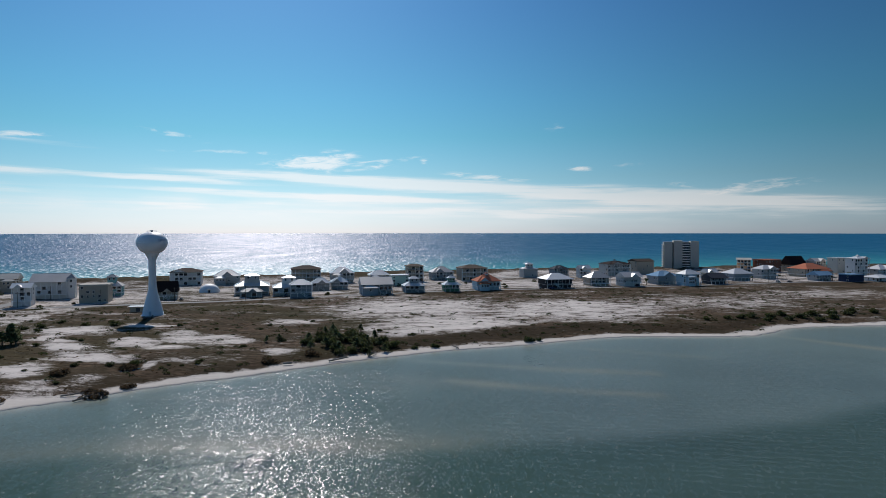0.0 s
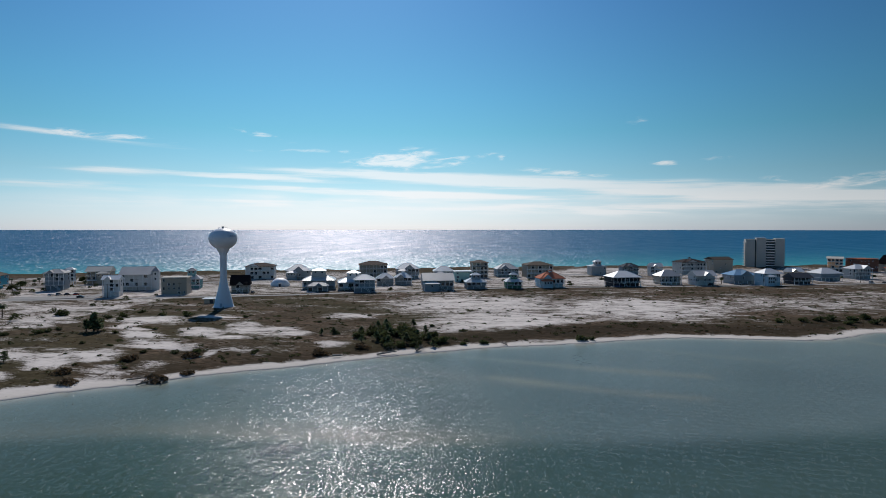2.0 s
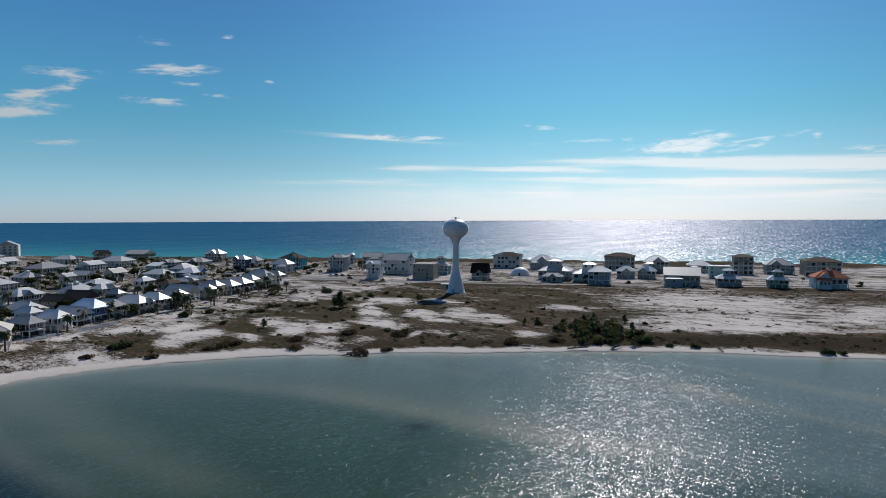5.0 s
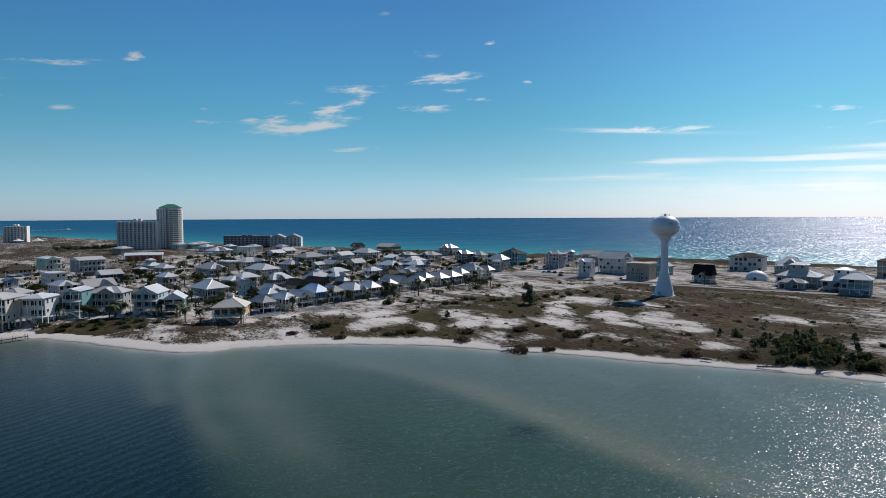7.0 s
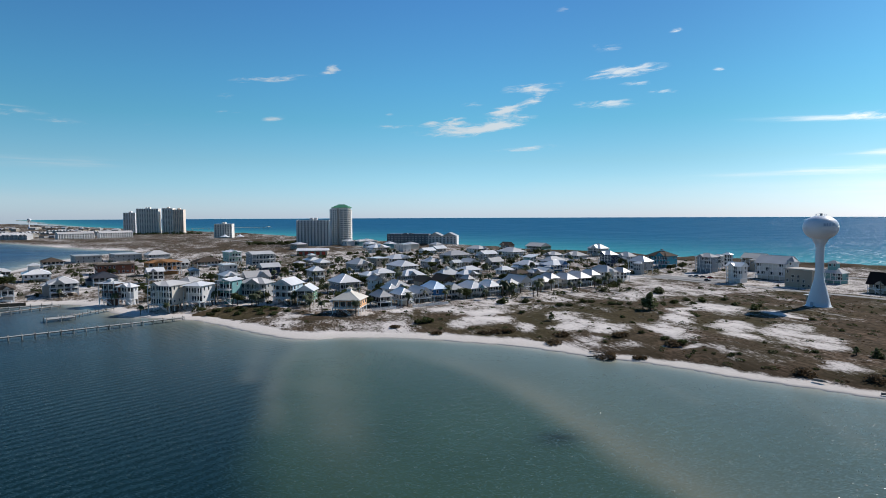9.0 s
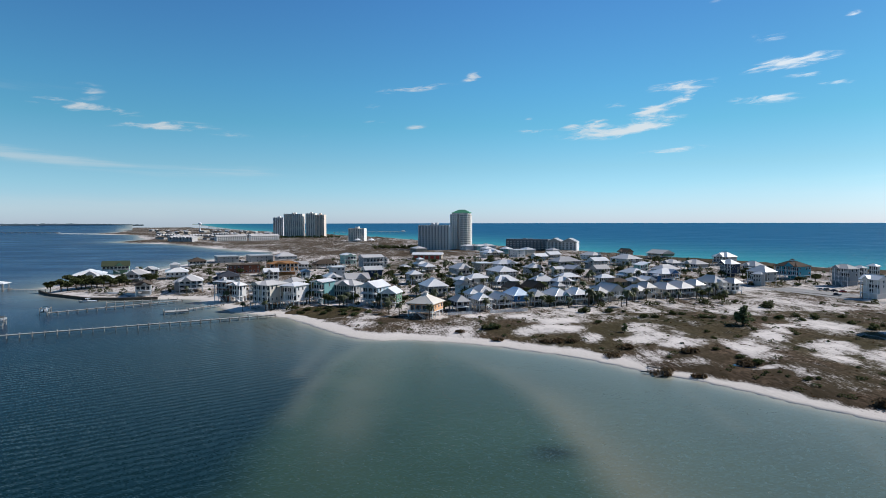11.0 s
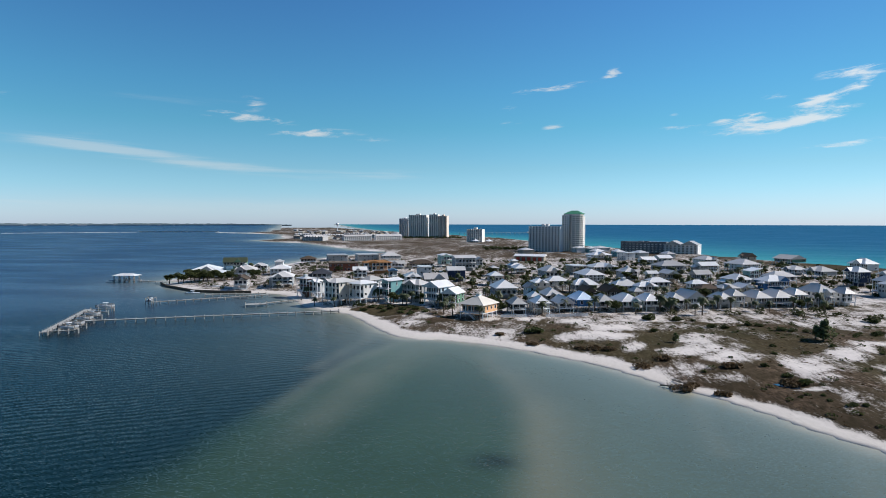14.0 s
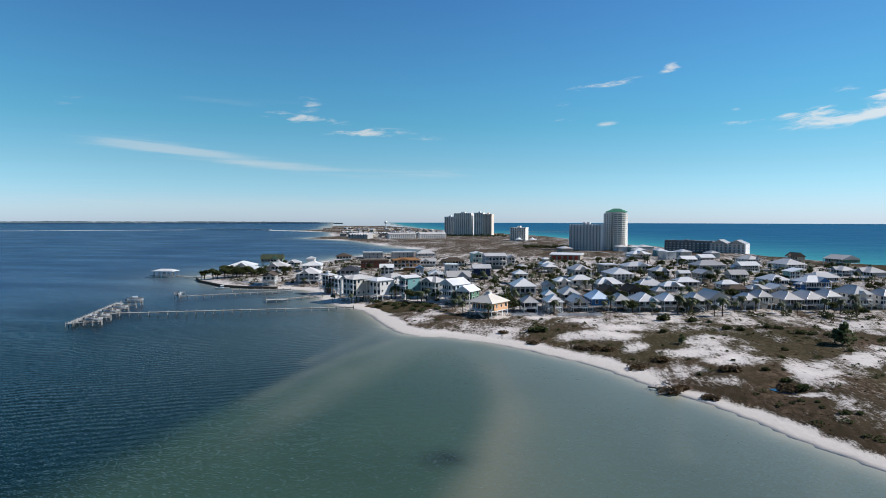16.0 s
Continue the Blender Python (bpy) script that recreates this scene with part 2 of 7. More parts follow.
LEAF = material("scrub_leaf", (.068, .080, .030), 0.8, vary=0.6, scale=1.2, per_object=0.5, leafy=0.4)
PINE = material("pine_needles", (.118, .145, .066), 0.8, vary=0.6, scale=1.5, per_object=0.3, leafy=0.42)
FROND = material("palm_frond", (.085, .100, .042), 0.6, vary=0.5, scale=1.5, per_object=0.4, leafy=0.35)
DRY = material("dry_scrub", (.115, .078, .044), 0.9, vary=0.6, scale=0.6, leafy=0.3)
BARK = material("bark", (.13, .10, .075), 0.9, vary=0.4, scale=4.0, bump=0.5)
DRIFT = material("driftwood", (.20, .18, .16), 0.9, vary=0.4, scale=4.0)
TYRE = material("tyre_rubber", (.02, .02, .02), 0.85)
CARS = {k: material("car_paint_" + k, v, 0.25, metal=0.2, vary=0.05) for k, v in {"white": (.7, .7, .7), "black": (.02, .02, .025), "silver": (.4, .41, .43), "red": (.3, .03, .03), "blue": (.04, .09, .25)}.items()}
HULL = material("boat_hull", (.62, .63, .64), 0.3, vary=0.08)


class Build:
    """Collects boxes, tubes and sheets for one mesh."""

    def __init__(self):
        self.v, self.f, self.m = [], [], []

    def add(self, verts, faces, m=0):
        n = len(self.v)
        self.v += [tuple(p) for p in verts]
        self.f += [tuple(n + i for i in q) for q in faces]
        self.m += [m] * len(faces)

    def box(self, x0, x1, y0, y1, z0, z1, m=0):
        self.add([(x0, y0, z0), (x1, y0, z0), (x1, y1, z0), (x0, y1, z0), (x0, y0, z1), (x1, y0, z1), (x1, y1, z1), (x0, y1, z1)],
                 [(0, 3, 2, 1), (4, 5, 6, 7), (0, 1, 5, 4), (1, 2, 6, 5), (2, 3, 7, 6), (3, 0, 4, 7)], m)

    def tube(self, a, b, r0, r1, n=6, m=0):
        a, b = Vector(a), Vector(b)
        q = (b - a).to_track_quat("Z", "Y")
        ring = [Vector((math.cos(2 * math.pi * i / n), math.sin(2 * math.pi * i / n), 0)) for i in range(n)]
        vs = [a + q @ (p * r0) for p in ring] + [b + q @ (p * r1) for p in ring]
        fs = [(i, (i + 1) % n, n + (i + 1) % n, n + i) for i in range(n)] + [tuple(range(n - 1, -1, -1)), tuple(range(n, 2 * n))]
        self.add(vs, fs, m)

    def lathe(self, profile, n=40, m=0):
        """profile: (radius, z) from the bottom up, round the z axis."""
        vs = [(r * math.cos(2 * math.pi * i / n), r * math.sin(2 * math.pi * i / n), z) for r, z in profile for i in range(n)]
        fs = [(k * n + i, k * n + (i + 1) % n, (k + 1) * n + (i + 1) % n, (k + 1) * n + i) for k in range(len(profile) - 1) for i in range(n)]
        self.add(vs, fs, m)

    def mesh(self, name, mats, smooth=False):
        me = bpy.data.meshes.new(name)
        me.from_pydata(self.v, [], self.f)
        for mt in (mats if isinstance(mats, (list, tuple)) else [mats]):
            me.materials.append(mt)
        me.polygons.foreach_set("material_index", self.m)
        if smooth:
            me.polygons.foreach_set("use_smooth", [True] * len(self.f))
        me.update()
        return me


def part(name, build, mats, parent=None, label="", smooth=False):
    me = build if isinstance(build, bpy.types.Mesh) else build.mesh(name, mats, smooth)
    ob = new(name, me)
    if parent:
        ob.parent = parent
    if label:
        tagged(ob, label)
    return ob


def thing(name, m, label, category, group="", kind=""):
    ob = new(name)
    ob.empty_display_size = 0.5
    ob.matrix_basis = m
    return tagged(ob, label, category, group, kind)


# smooth value noise for the lie of the land
LATTICE = np.random.RandomState(7).rand(256, 256)


def vnoise(x, y):
    xi, yi = np.floor(x).astype(int), np.floor(y).astype(int)
    fx, fy = x - xi, y - yi
    fx, fy = fx * fx * (3 - 2 * fx), fy * fy * (3 - 2 * fy)
    a, b = LATTICE[xi & 255, yi & 255], LATTICE[(xi + 1) & 255, yi & 255]
    c, d = LATTICE[xi & 255, (yi + 1) & 255], LATTICE[(xi + 1) & 255, (yi + 1) & 255]
    return (a * (1 - fx) + b * fx) * (1 - fy) + (c * (1 - fx) + d * fx) * fy


def fbm(x, y, octaves=4):
    total, amp, norm = 0.0, 1.0, 0.0
    for k in range(octaves):
        total = total + amp * vnoise(x * 2 ** k + 17.3 * k, y * 2 ** k - 9.1 * k)
        norm += amp
        amp *= 0.55
    return total / norm


def step(a, b, x):
    u = np.clip((x - a) / (b - a), 0, 1)
    return u * u * (3 - 2 * u)

# the barrier island: bay shore from the right to the far left, then the ocean shore back
BAY_SHORE = [(1600, 660), (700, 400), (350, 322), (214, 293), (195, 291), (180, 289), (164, 284), (146, 270), (138, 264.5), (127, 262), (102, 261), (90, 262), (77, 261),
             (64, 257), (51, 251), (38, 245), (26, 239.5), (3, 232), (-17, 221), (-27, 215.5), (-38, 208), (-45, 203), (-53, 197.5), (-60, 191.5), (-67, 187),
             (-78, 181), (-88, 174.5), (-94, 168), (-99, 163.5), (-108, 157.5), (-115, 152), (-126, 142)]
BAY_SHORE += [(-133, 132), (-141, 122), (-149, 107.5), (-153, 97), (-155.5, 89), (-155, 80), (-158, 72), (-168, 63), (-182, 53), (-200, 42), (-215, 31),
              (-229, 10), (-240, -3), (-262, -17), (-290, -38), (-292, -58), (-289, -75), (-292, -99), (-316, -134), (-333, -150), (-362, -166), (-430, -172), (-520, -150),
              (-640, -160), (-760, -130), (-842, -92), (-879, -169), (-1048, -283), (-1191, -378), (-1279, -503), (-1354, -578), (-1560, -600)]
POINT = BAY_SHORE.index((-292, -58))
FAR_SHORE = [(-2100, -850), (-2300, -1100), (-2700, -1180), (-3300, -1420), (-4800, -2050), (-4800, -1560), (-3300, -830), (-2400, -340), (-1663, 45), (-1290, 165),
             (-1093, 245), (-856, 345), (-656, 437), (-490, 507), (-319, 585), (-169, 640), (79, 728), (380, 790), (616, 842), (1600, 1080)]
LAND = np.array(BAY_SHORE + FAR_SHORE, float)
N_BAY = len(BAY_SHORE)
ROAD_LINE = [(-330, 318), (-250, 341), (-187, 362), (-137, 380), (-106, 396), (-56, 419), (7, 448), (94, 466), (188, 486), (299, 520), (390, 540), (700, 610), (1500, 820)]
MAIN_ROAD = [(-1250, -40), (-900, 110), (-700, 215), (-480, 330), (-400, 372), (-300, 430), (-150, 500), (0, 560), (120, 600), (320, 640), (700, 740), (1500, 950)]


def line_distance(x, y, pts):
    """Distance to a polyline."""
    best = np.full(x.shape, 1e9)
    for (ax, ay), (bx, by) in zip(pts[:-1], pts[1:]):
        dx, dy = bx - ax, by - ay
        u = np.clip(((x - ax) * dx + (y - ay) * dy) / (dx * dx + dy * dy), 0, 1)
        best = np.minimum(best, np.hypot(x - ax - u * dx, y - ay - u * dy))
    return best


def inside(x, y, pts):
    hit = np.zeros(x.shape, bool)
    for (ax, ay), (bx, by) in zip(pts, np.roll(pts, -1, axis=0)):
        cross = (ay > y) != (by > y)
        with np.errstate(divide="ignore", invalid="ignore"):
            hit ^= cross & (x < (bx - ax) * (y - ay) / (by - ay if by != ay else 1e-9) + ax)
    return hit


def shore(x, y):
    """Signed distance inland from the bay shore and from the ocean shore."""
    wob = (fbm(x / 14.0, y / 14.0, 3) - 0.5) * 3.0
    sign = np.where(inside(x, y, LAND), 1.0, -1.0)
    bay = line_distance(x, y, BAY_SHORE + [(-2100, -850), (-2300, -1100), (-2700, -1180), (-3300, -1420), (-4800, -2050)])
    sea = line_distance(x, y, FAR_SHORE[5:])
    return sign, bay * sign + wob, sea * sign + wob


def uneven(a, fine0, fine1, b, fine):
    """Grid lines: even between fine0 and fine1, ever wider towards a and b."""
    mid = list(np.arange(fine0, fine1 + 1e-6, fine))
    lo, hi, s = [], [], fine
    v = fine0
    while v > a:
        s *= 1.12
        v -= min(s, 60)
        lo.append(v)
    v, s = fine1, fine
    while v < b:
        s *= 1.12
        v += min(s, 60)
        hi.append(v)
    return np.array(lo[::-1] + mid + hi)


GX, GY = uneven(-4800, -330, 330, 1600, 1.8), uneven(-2100, 0, 560, 1100, 1.8)
gx, gy = np.meshgrid(GX, GY, indexing="ij")
land_sign, d_bay, d_sea = shore(gx, gy)
d_road = np.minimum(line_distance(gx, gy, ROAD_LINE), line_distance(gx, gy, MAIN_ROAD))
edge = np.minimum(d_bay, d_sea)
dunes = fbm(gx / 22.0, gy / 22.0, 4) - 0.5
rough_land = step(12, 40, edge) * step(6, 18, d_road)
height = np.where(edge > 0, 0.045 * np.minimum(edge, 14) + 1.4 * step(6, 34, edge), np.maximum(edge * 0.12, -3.0)) + dunes * 1.7 * rough_land
height += 2.2 * step(15, 40, d_sea) * step(110, 60, d_sea) * step(0.42, 0.6, fbm(gx / 40.0, gy / 40.0, 3)) * step(5, 15, d_road)
height -= 0.9 * np.exp(-(((gx + 102) / 8) ** 2 + ((gy - 196) / 8) ** 2))

# where the white sand lies open among the scrub: east dunes, blowouts, house lots, beaches
patchy = fbm(gx / 30.0 + 5, gy / 13.0, 4)
ragged = fbm(gx / 8.0 + 31, gy / 5.0, 4)
open_sand = 0.10 + 1.1 * (patchy - 0.5) + 0.16 * step(-175, -205, gx)
# bare blowouts: centre and two half axes
WEST_BLOWOUTS = [(-200, 142, -1, 10, -10, 1), (-187, 157, -1, 12, -10, 2), (-161, 139, -1, 6, -7, 1), (-167, 152, -1, 12, -10, 1), (-146, 161, 0, 4, -9, 2),
                 (-166, 188, -1, 8, -11, 3), (-147, 185, -1, 9, -10, 3), (-140, 177, -1, 9, -7, 2), (-134, 192, -1, 9, -9, 3), (-117, 172, -1, 7, -6, 2),
                 (-105, 177, -1, 8, -7, 2), (-133, 216, 0, 4, -6, 3), (-121, 213, 0, 4, -7, 3), (-110, 210, 0, 3, -4, 2)]
DUNE_BLOWOUTS = [(-98, 201, 0, 5, -2, 1), (-140, 230, -1, 7, -8, 4), (-163, 249, -1, 11, -7, 4), (-210, 231, -2, 21, -5, 2), (-209, 251, -1, 6, -10, 5),
                 (-236, 226, -2, 17, -6, 2), (-213, 148, -2, 16, -7, 1), (-206, 72, -1, 8, -9, -1), (-166, 110, -1, 10, -12, 0), (-157, 93, -1, 14, -6, -1),
                 (-205, 122, -1, 7, -9, 0), (-199, 139, -1, 5, -11, 1), (-188, 70, -1, 6, -9, -2), (-203, 105, -1, 7, -8, 0)]
TOWER_BLOWOUTS = [(-165, 267, 20, 0, -7, 11), (-146, 230, 7, 0, -5, 8), (-157, 241, 10, 0, -3, 5), (-121, 239, 10, 0, -6, 11), (-109, 252, 8, 0, -7, 16),
                  (-107, 230, 9, 0, -3, 7), (-91, 246, 12, 0, -5, 13), (-59, 221, 7, 0, -2, 8), (-73, 292, 12, 0, -2, 9), (-123, 208, 15, 0, -3, 5),
                  (-136, 190, 6, 0, -7, 9), (-110, 172, 15, 0, -3, 4), (-136, 281, 11, 0, -3, 7)]
EAST_PLAIN = [(4, 284, 37, 0, 1, 46), (-14, 348, 49, 0, -2, 47), (69, 340, 51, 0, 9, 45)]
THIN_SAND = [(-174, 92, 0, 15, -15, 0), (-196, 168, 0, 26, -16, 6), (163, 375, 70, 0, 18, 43), (265, 426, 60, 0, 24, 39), (-51, 408, 57, 0, -2, 18)]
for level, group in ((0.84, WEST_BLOWOUTS + DUNE_BLOWOUTS + TOWER_BLOWOUTS), (0.82, EAST_PLAIN), (0.55, THIN_SAND)):
    for bx, by, ux, uy, vx, vy in group:
        det = ux * vy - uy * vx
        p, q = ((gx - bx) * vy - (gy - by) * vx) / det, ((gy - by) * ux - (gx - bx) * uy) / det
        rim = p * p + q * q + 1.3 * (patchy - 0.5)
        open_sand = np.maximum(open_sand, level - 0.33 * np.maximum(rim, 0.0) ** 1.2 + 0.35 * (patchy - 0.5) + 0.65 * (ragged - 0.5))
town = step(-195, -215, gx) * step(60, 90, d_sea) + step(4, 12, line_distance(gx, gy, ROAD_LINE)) * step(0, 1, gy - np.interp(gx, [p[0] for p in ROAD_LINE], [p[1] for p in ROAD_LINE]))
open_sand = np.where(town > 0.5, 0.50 + 0.06 * step(-260, -200, gx) + 0.9 * (patchy - 0.5), open_sand)
# a brown scrub ridge runs behind the ocean beach
open_sand -= 0.6 * step(20, 30, d_sea) * step(85, 60, d_sea) * step(-700, -640, gx)
marsh = step(8, 16, d_bay) * step(36, 20, d_bay + 16 * (patchy - 0.5)) * step(-35, -5, gx) * step(215, 150, gx)
open_sand -= 0.9 * marsh
fringe = step(6, 9, d_bay) * step(26, 14, d_bay + 10 * (patchy - 0.5)) * step(-120, -100, gx) * step(20, 0, gx)
open_sand -= 0.6 * fringe
wide = 3.5 * step(-105, -135, gx)
beach = np.maximum(step(12.0, 4.5, d_bay - wide + 5 * (fbm(gx / 9.0, gy / 9.0, 3) - 0.5)), step(24, 16, d_sea))
open_sand = np.maximum(open_sand, 1.15 * beach)
open_sand = np.where(gx < -700, np.clip(np.maximum(0.31 + 1.0 * (fbm((gx * 0.93 - gy * 0.36) / 90.0, (gx * 0.36 + gy * 0.93) / 22.0, 4) - 0.5), step(30, 8, edge)), -0.2, 1), open_sand)
meadow = np.exp(-(((gx + 224) / 16) ** 2 + ((gy - 50) / 19) ** 2) * 0.9)
open_sand = np.where((meadow > 0.35) & (d_bay > 9), np.minimum(open_sand, 0.0), open_sand)
open_sand = np.clip(np.where(edge < 0, 1.1, open_sand), -0.2, 1.2)
green = step(0.42, 0.62, fbm(gx / 35.0 + 3, gy / 35.0 + 8, 3)) * step(30, -40, gx)
green = np.clip((green + 1.3 * meadow) * step(-700, -560, gx), 0, 1)


def ground_z(x, y):
    i = int(np.clip(np.searchsorted(GX, x), 1, len(GX) - 1))
    j = int(np.clip(np.searchsorted(GY, y), 1, len(GY) - 1))
    return float(height[i, j])


def grid_mesh(name, xs, ys, zs, keep, layers, mats):
    nx, ny = zs.shape
    idx = np.arange(nx * ny).reshape(nx, ny)
    quads = np.stack([idx[:-1, :-1], idx[1:, :-1], idx[1:, 1:], idx[:-1, 1:]], -1).reshape(-1, 4)
    k = keep.reshape(-1)
    quads = quads[k[quads].any(axis=1)]
    used = np.zeros(nx * ny, bool)
    used[quads.reshape(-1)] = True
    remap = np.cumsum(used) - 1
    co = np.stack([xs, ys, zs], -1).reshape(-1, 3)[used]
    me = bpy.data.meshes.new(name)
    me.from_pydata(co.tolist(), [], remap[quads].tolist())
    for key, val in layers.items():
        if val.ndim == 3:
            at = me.attributes.new(key, "FLOAT_COLOR", "POINT")
            at.data.foreach_set("color", np.concatenate([val.reshape(-1, 3)[used], np.ones((int(used.sum()), 1))], 1).reshape(-1).astype(np.float32))
        else:
            at = me.attributes.new(key, "FLOAT", "POINT")
            at.data.foreach_set("value", val.reshape(-1)[used].astype(np.float32))
    me.materials.append(mats)
    me.polygons.foreach_set("use_smooth", [True] * len(me.polygons))
    me.update()
    return me


def ground_material():
    mt = bpy.data.materials.new("sand_and_scrub")
    mt.use_nodes = True
    t = mt.node_tree
    p = t.nodes["Principled BSDF"]
    pos = node(t, "ShaderNodeNewGeometry").outputs["Position"]
    sand = node(t, "ShaderNodeAttribute", attribute_name="open_sand").outputs["Fac"]
    grn = node(t, "ShaderNodeAttribute", attribute_name="green").outputs["Fac"]
    wet = node(t, "ShaderNodeAttribute", attribute_name="marsh").outputs["Fac"]
    streak = node(t, "ShaderNodeMapping", {0: pos, 2: (0, 0, radians(-18)), 3: (0.55, 1.25, 1.0)}).outputs[0]
    n1 = node(t, "ShaderNodeTexNoise", {"Vector": streak, "Scale": 0.16, "Detail": 5.0, "Roughness": 0.65}).outputs["Fac"]
    n2 = node(t, "ShaderNodeTexNoise", {"Vector": streak, "Scale": 0.8, "Detail": 4.0, "Roughness": 0.7}).outputs["Fac"]
    n3 = node(t, "ShaderNodeTexNoise", {"Vector": pos, "Scale": 0.035, "Detail": 3.0}).outputs["Fac"]
    n4 = node(t, "ShaderNodeTexNoise", {"Vector": streak, "Scale": 0.3, "Detail": 6.0, "Roughness": 0.72, "Distortion": 0.5}).outputs["Fac"]
    dark = node(t, "ShaderNodeMapRange", {0: n4, 1: 0.40, 2: 0.66, 3: 0.0, 4: 1.0}).outputs[0]
    k = maths(t, "ADD", sand, maths(t, "MULTIPLY", maths(t, "SUBTRACT", n1, 0.5), 1.6))
    k = maths(t, "ADD", k, maths(t, "MULTIPLY", maths(t, "SUBTRACT", n2, 0.5), 1.25))
    n5 = node(t, "ShaderNodeTexNoise", {"Vector": pos, "Scale": 2.2, "Detail": 3.0, "Roughness": 0.7}).outputs["Fac"]
    k = maths(t, "ADD", k, maths(t, "MULTIPLY", maths(t, "SUBTRACT", n5, 0.5), 1.1))
    k = node(t, "ShaderNodeMapRange", {0: k, 1: 0.28, 2: 0.74, 3: 0.0, 4: 1.0}).outputs[0]
    k = maths(t, "POWER", k, 1.4)
    soft = node(t, "ShaderNodeMapRange", {0: n2, 1: 0.36, 2: 0.64, 3: 0.0, 4: 1.0}).outputs[0]
    broad = node(t, "ShaderNodeMapRange", {0: n3, 1: 0.44, 2: 0.56, 3: 0.0, 4: 0.8}).outputs[0]
    clump = node(t, "ShaderNodeMapRange", {0: n1, 1: 0.5, 2: 0.64, 3: 0.0, 4: 0.75}).outputs[0]
    scrub = node(t, "ShaderNodeMix", {0: soft, 6: (.040, .029, .020, 1), 7: (.172, .118, .080, 1)}, blend_type="MIX").outputs[2]
    scrub = node(t, "ShaderNodeMix", {0: broad, 6: scrub, 7: (.066, .050, .031, 1)}, blend_type="MIX").outputs[2]
    scrub = node(t, "ShaderNodeMix", {0: maths(t, "MULTIPLY", grn, maths(t, "MULTIPLY_ADD", soft, 0.4, 0.25)), 6: scrub, 7: (.060, .056, .023, 1)}, blend_type="MIX").outputs[2]
    scrub = node(t, "ShaderNodeMix", {0: maths(t, "MULTIPLY", wet, 0.7), 6: scrub, 7: (.026, .018, .011, 1)}, blend_type="MIX").outputs[2]
    scrub = node(t, "ShaderNodeMix", {0: maths(t, "MAXIMUM", clump, maths(t, "MULTIPLY", dark, 0.6)), 6: scrub, 7: (.018, .015, .006, 1)}, blend_type="MIX").outputs[2]
    white = node(t, "ShaderNodeMix", {0: n2, 6: (.55, .49, .45, 1), 7: (.81, .745, .695, 1)}, blend_type="MIX").outputs[2]
    heap = node(t, "ShaderNodeMapRange", {0: sand, 1: 0.65, 2: 1.0, 3: 0.82, 4: 1.0}).outputs[0]
    white = node(t, "ShaderNodeVectorMath", {0: white, 3: heap}, operation="SCALE").outputs[0]
    level = node(t, "ShaderNodeSeparateXYZ", {0: pos}).outputs[2]
    damp = node(t, "ShaderNodeMapRange", {0: maths(t, "MULTIPLY_ADD", n1, 0.25, level), 1: 0.05, 2: 0.75, 3: 0.55, 4: 0.0}).outputs[0]
    white = node(t, "ShaderNodeMix", {0: damp, 6: white, 7: (.42, .385, .32, 1)}, blend_type="MIX").outputs[2]
    col = node(t, "ShaderNodeMix", {0: k, 6: scrub, 7: white}, blend_type="MIX").outputs[2]
    t.links.new(col, p.inputs["Base Color"])
    p.inputs["Roughness"].default_value = 1.0
    p.inputs["Specular IOR Level"].default_value = 0.03
    b = node(t, "ShaderNodeBump", {"Height": maths(t, "ADD", maths(t, "MULTIPLY", n1, 0.6), n2), "Strength": 0.1, "Distance": 0.5})
    t.links.new(b.outputs[0], p.inputs["Normal"])
    return mt


GROUND = ground_material()
ground = new("ground", grid_mesh("ground", gx, gy, height, edge > -30, {"open_sand": open_sand, "green": green, "marsh": np.clip(marsh + 0.6 * fringe, 0, 1)}, GROUND))
tagged(ground, "white quartz sand island with brown dune scrub and dry grass", "ground", kind="structure")

# water: bay and ocean in one sheet, laid out in rings round the walk; its rim lifts to the true horizon
CX, CY = 45.0, 70.0
radii = np.concatenate([np.arange(0, 560, 3.6), 560 + np.cumsum(np.minimum(3.6 * 1.05 ** np.arange(1, 115), 70))])
radii = np.append(radii[radii < 4840], 4872.0)
angles = np.linspace(0, 2 * math.pi, 541)
rr, aa = np.meshgrid(radii, angles, indexing="ij")
wx, wy = CX + rr * np.cos(aa), CY + rr * np.sin(aa)
wz = np.where(rr > 2600, 30.0 * ((rr - 2600) / 2270.0) ** 2, 0.0)
w_sign, w_bay, w_sea = shore(wx, wy)
ocean = (wy > np.interp(wx, LAND[N_BAY + 5:, 0], LAND[N_BAY + 5:, 1] - 20)) & (w_sign < 0)
far_out = np.maximum(-w_sea, 0)
blot = fbm(wx / 45.0, wy / 28.0, 3)
off_shore = np.maximum(-w_bay, 0)
c3 = lambda *v: np.array(v).reshape(1, 1, 3)
e3 = lambda a: a[..., None]


def bar(line, width):
    return np.exp(-(line_distance(wx, wy, line) / (width * (0.55 + 0.9 * blot))) ** 2)


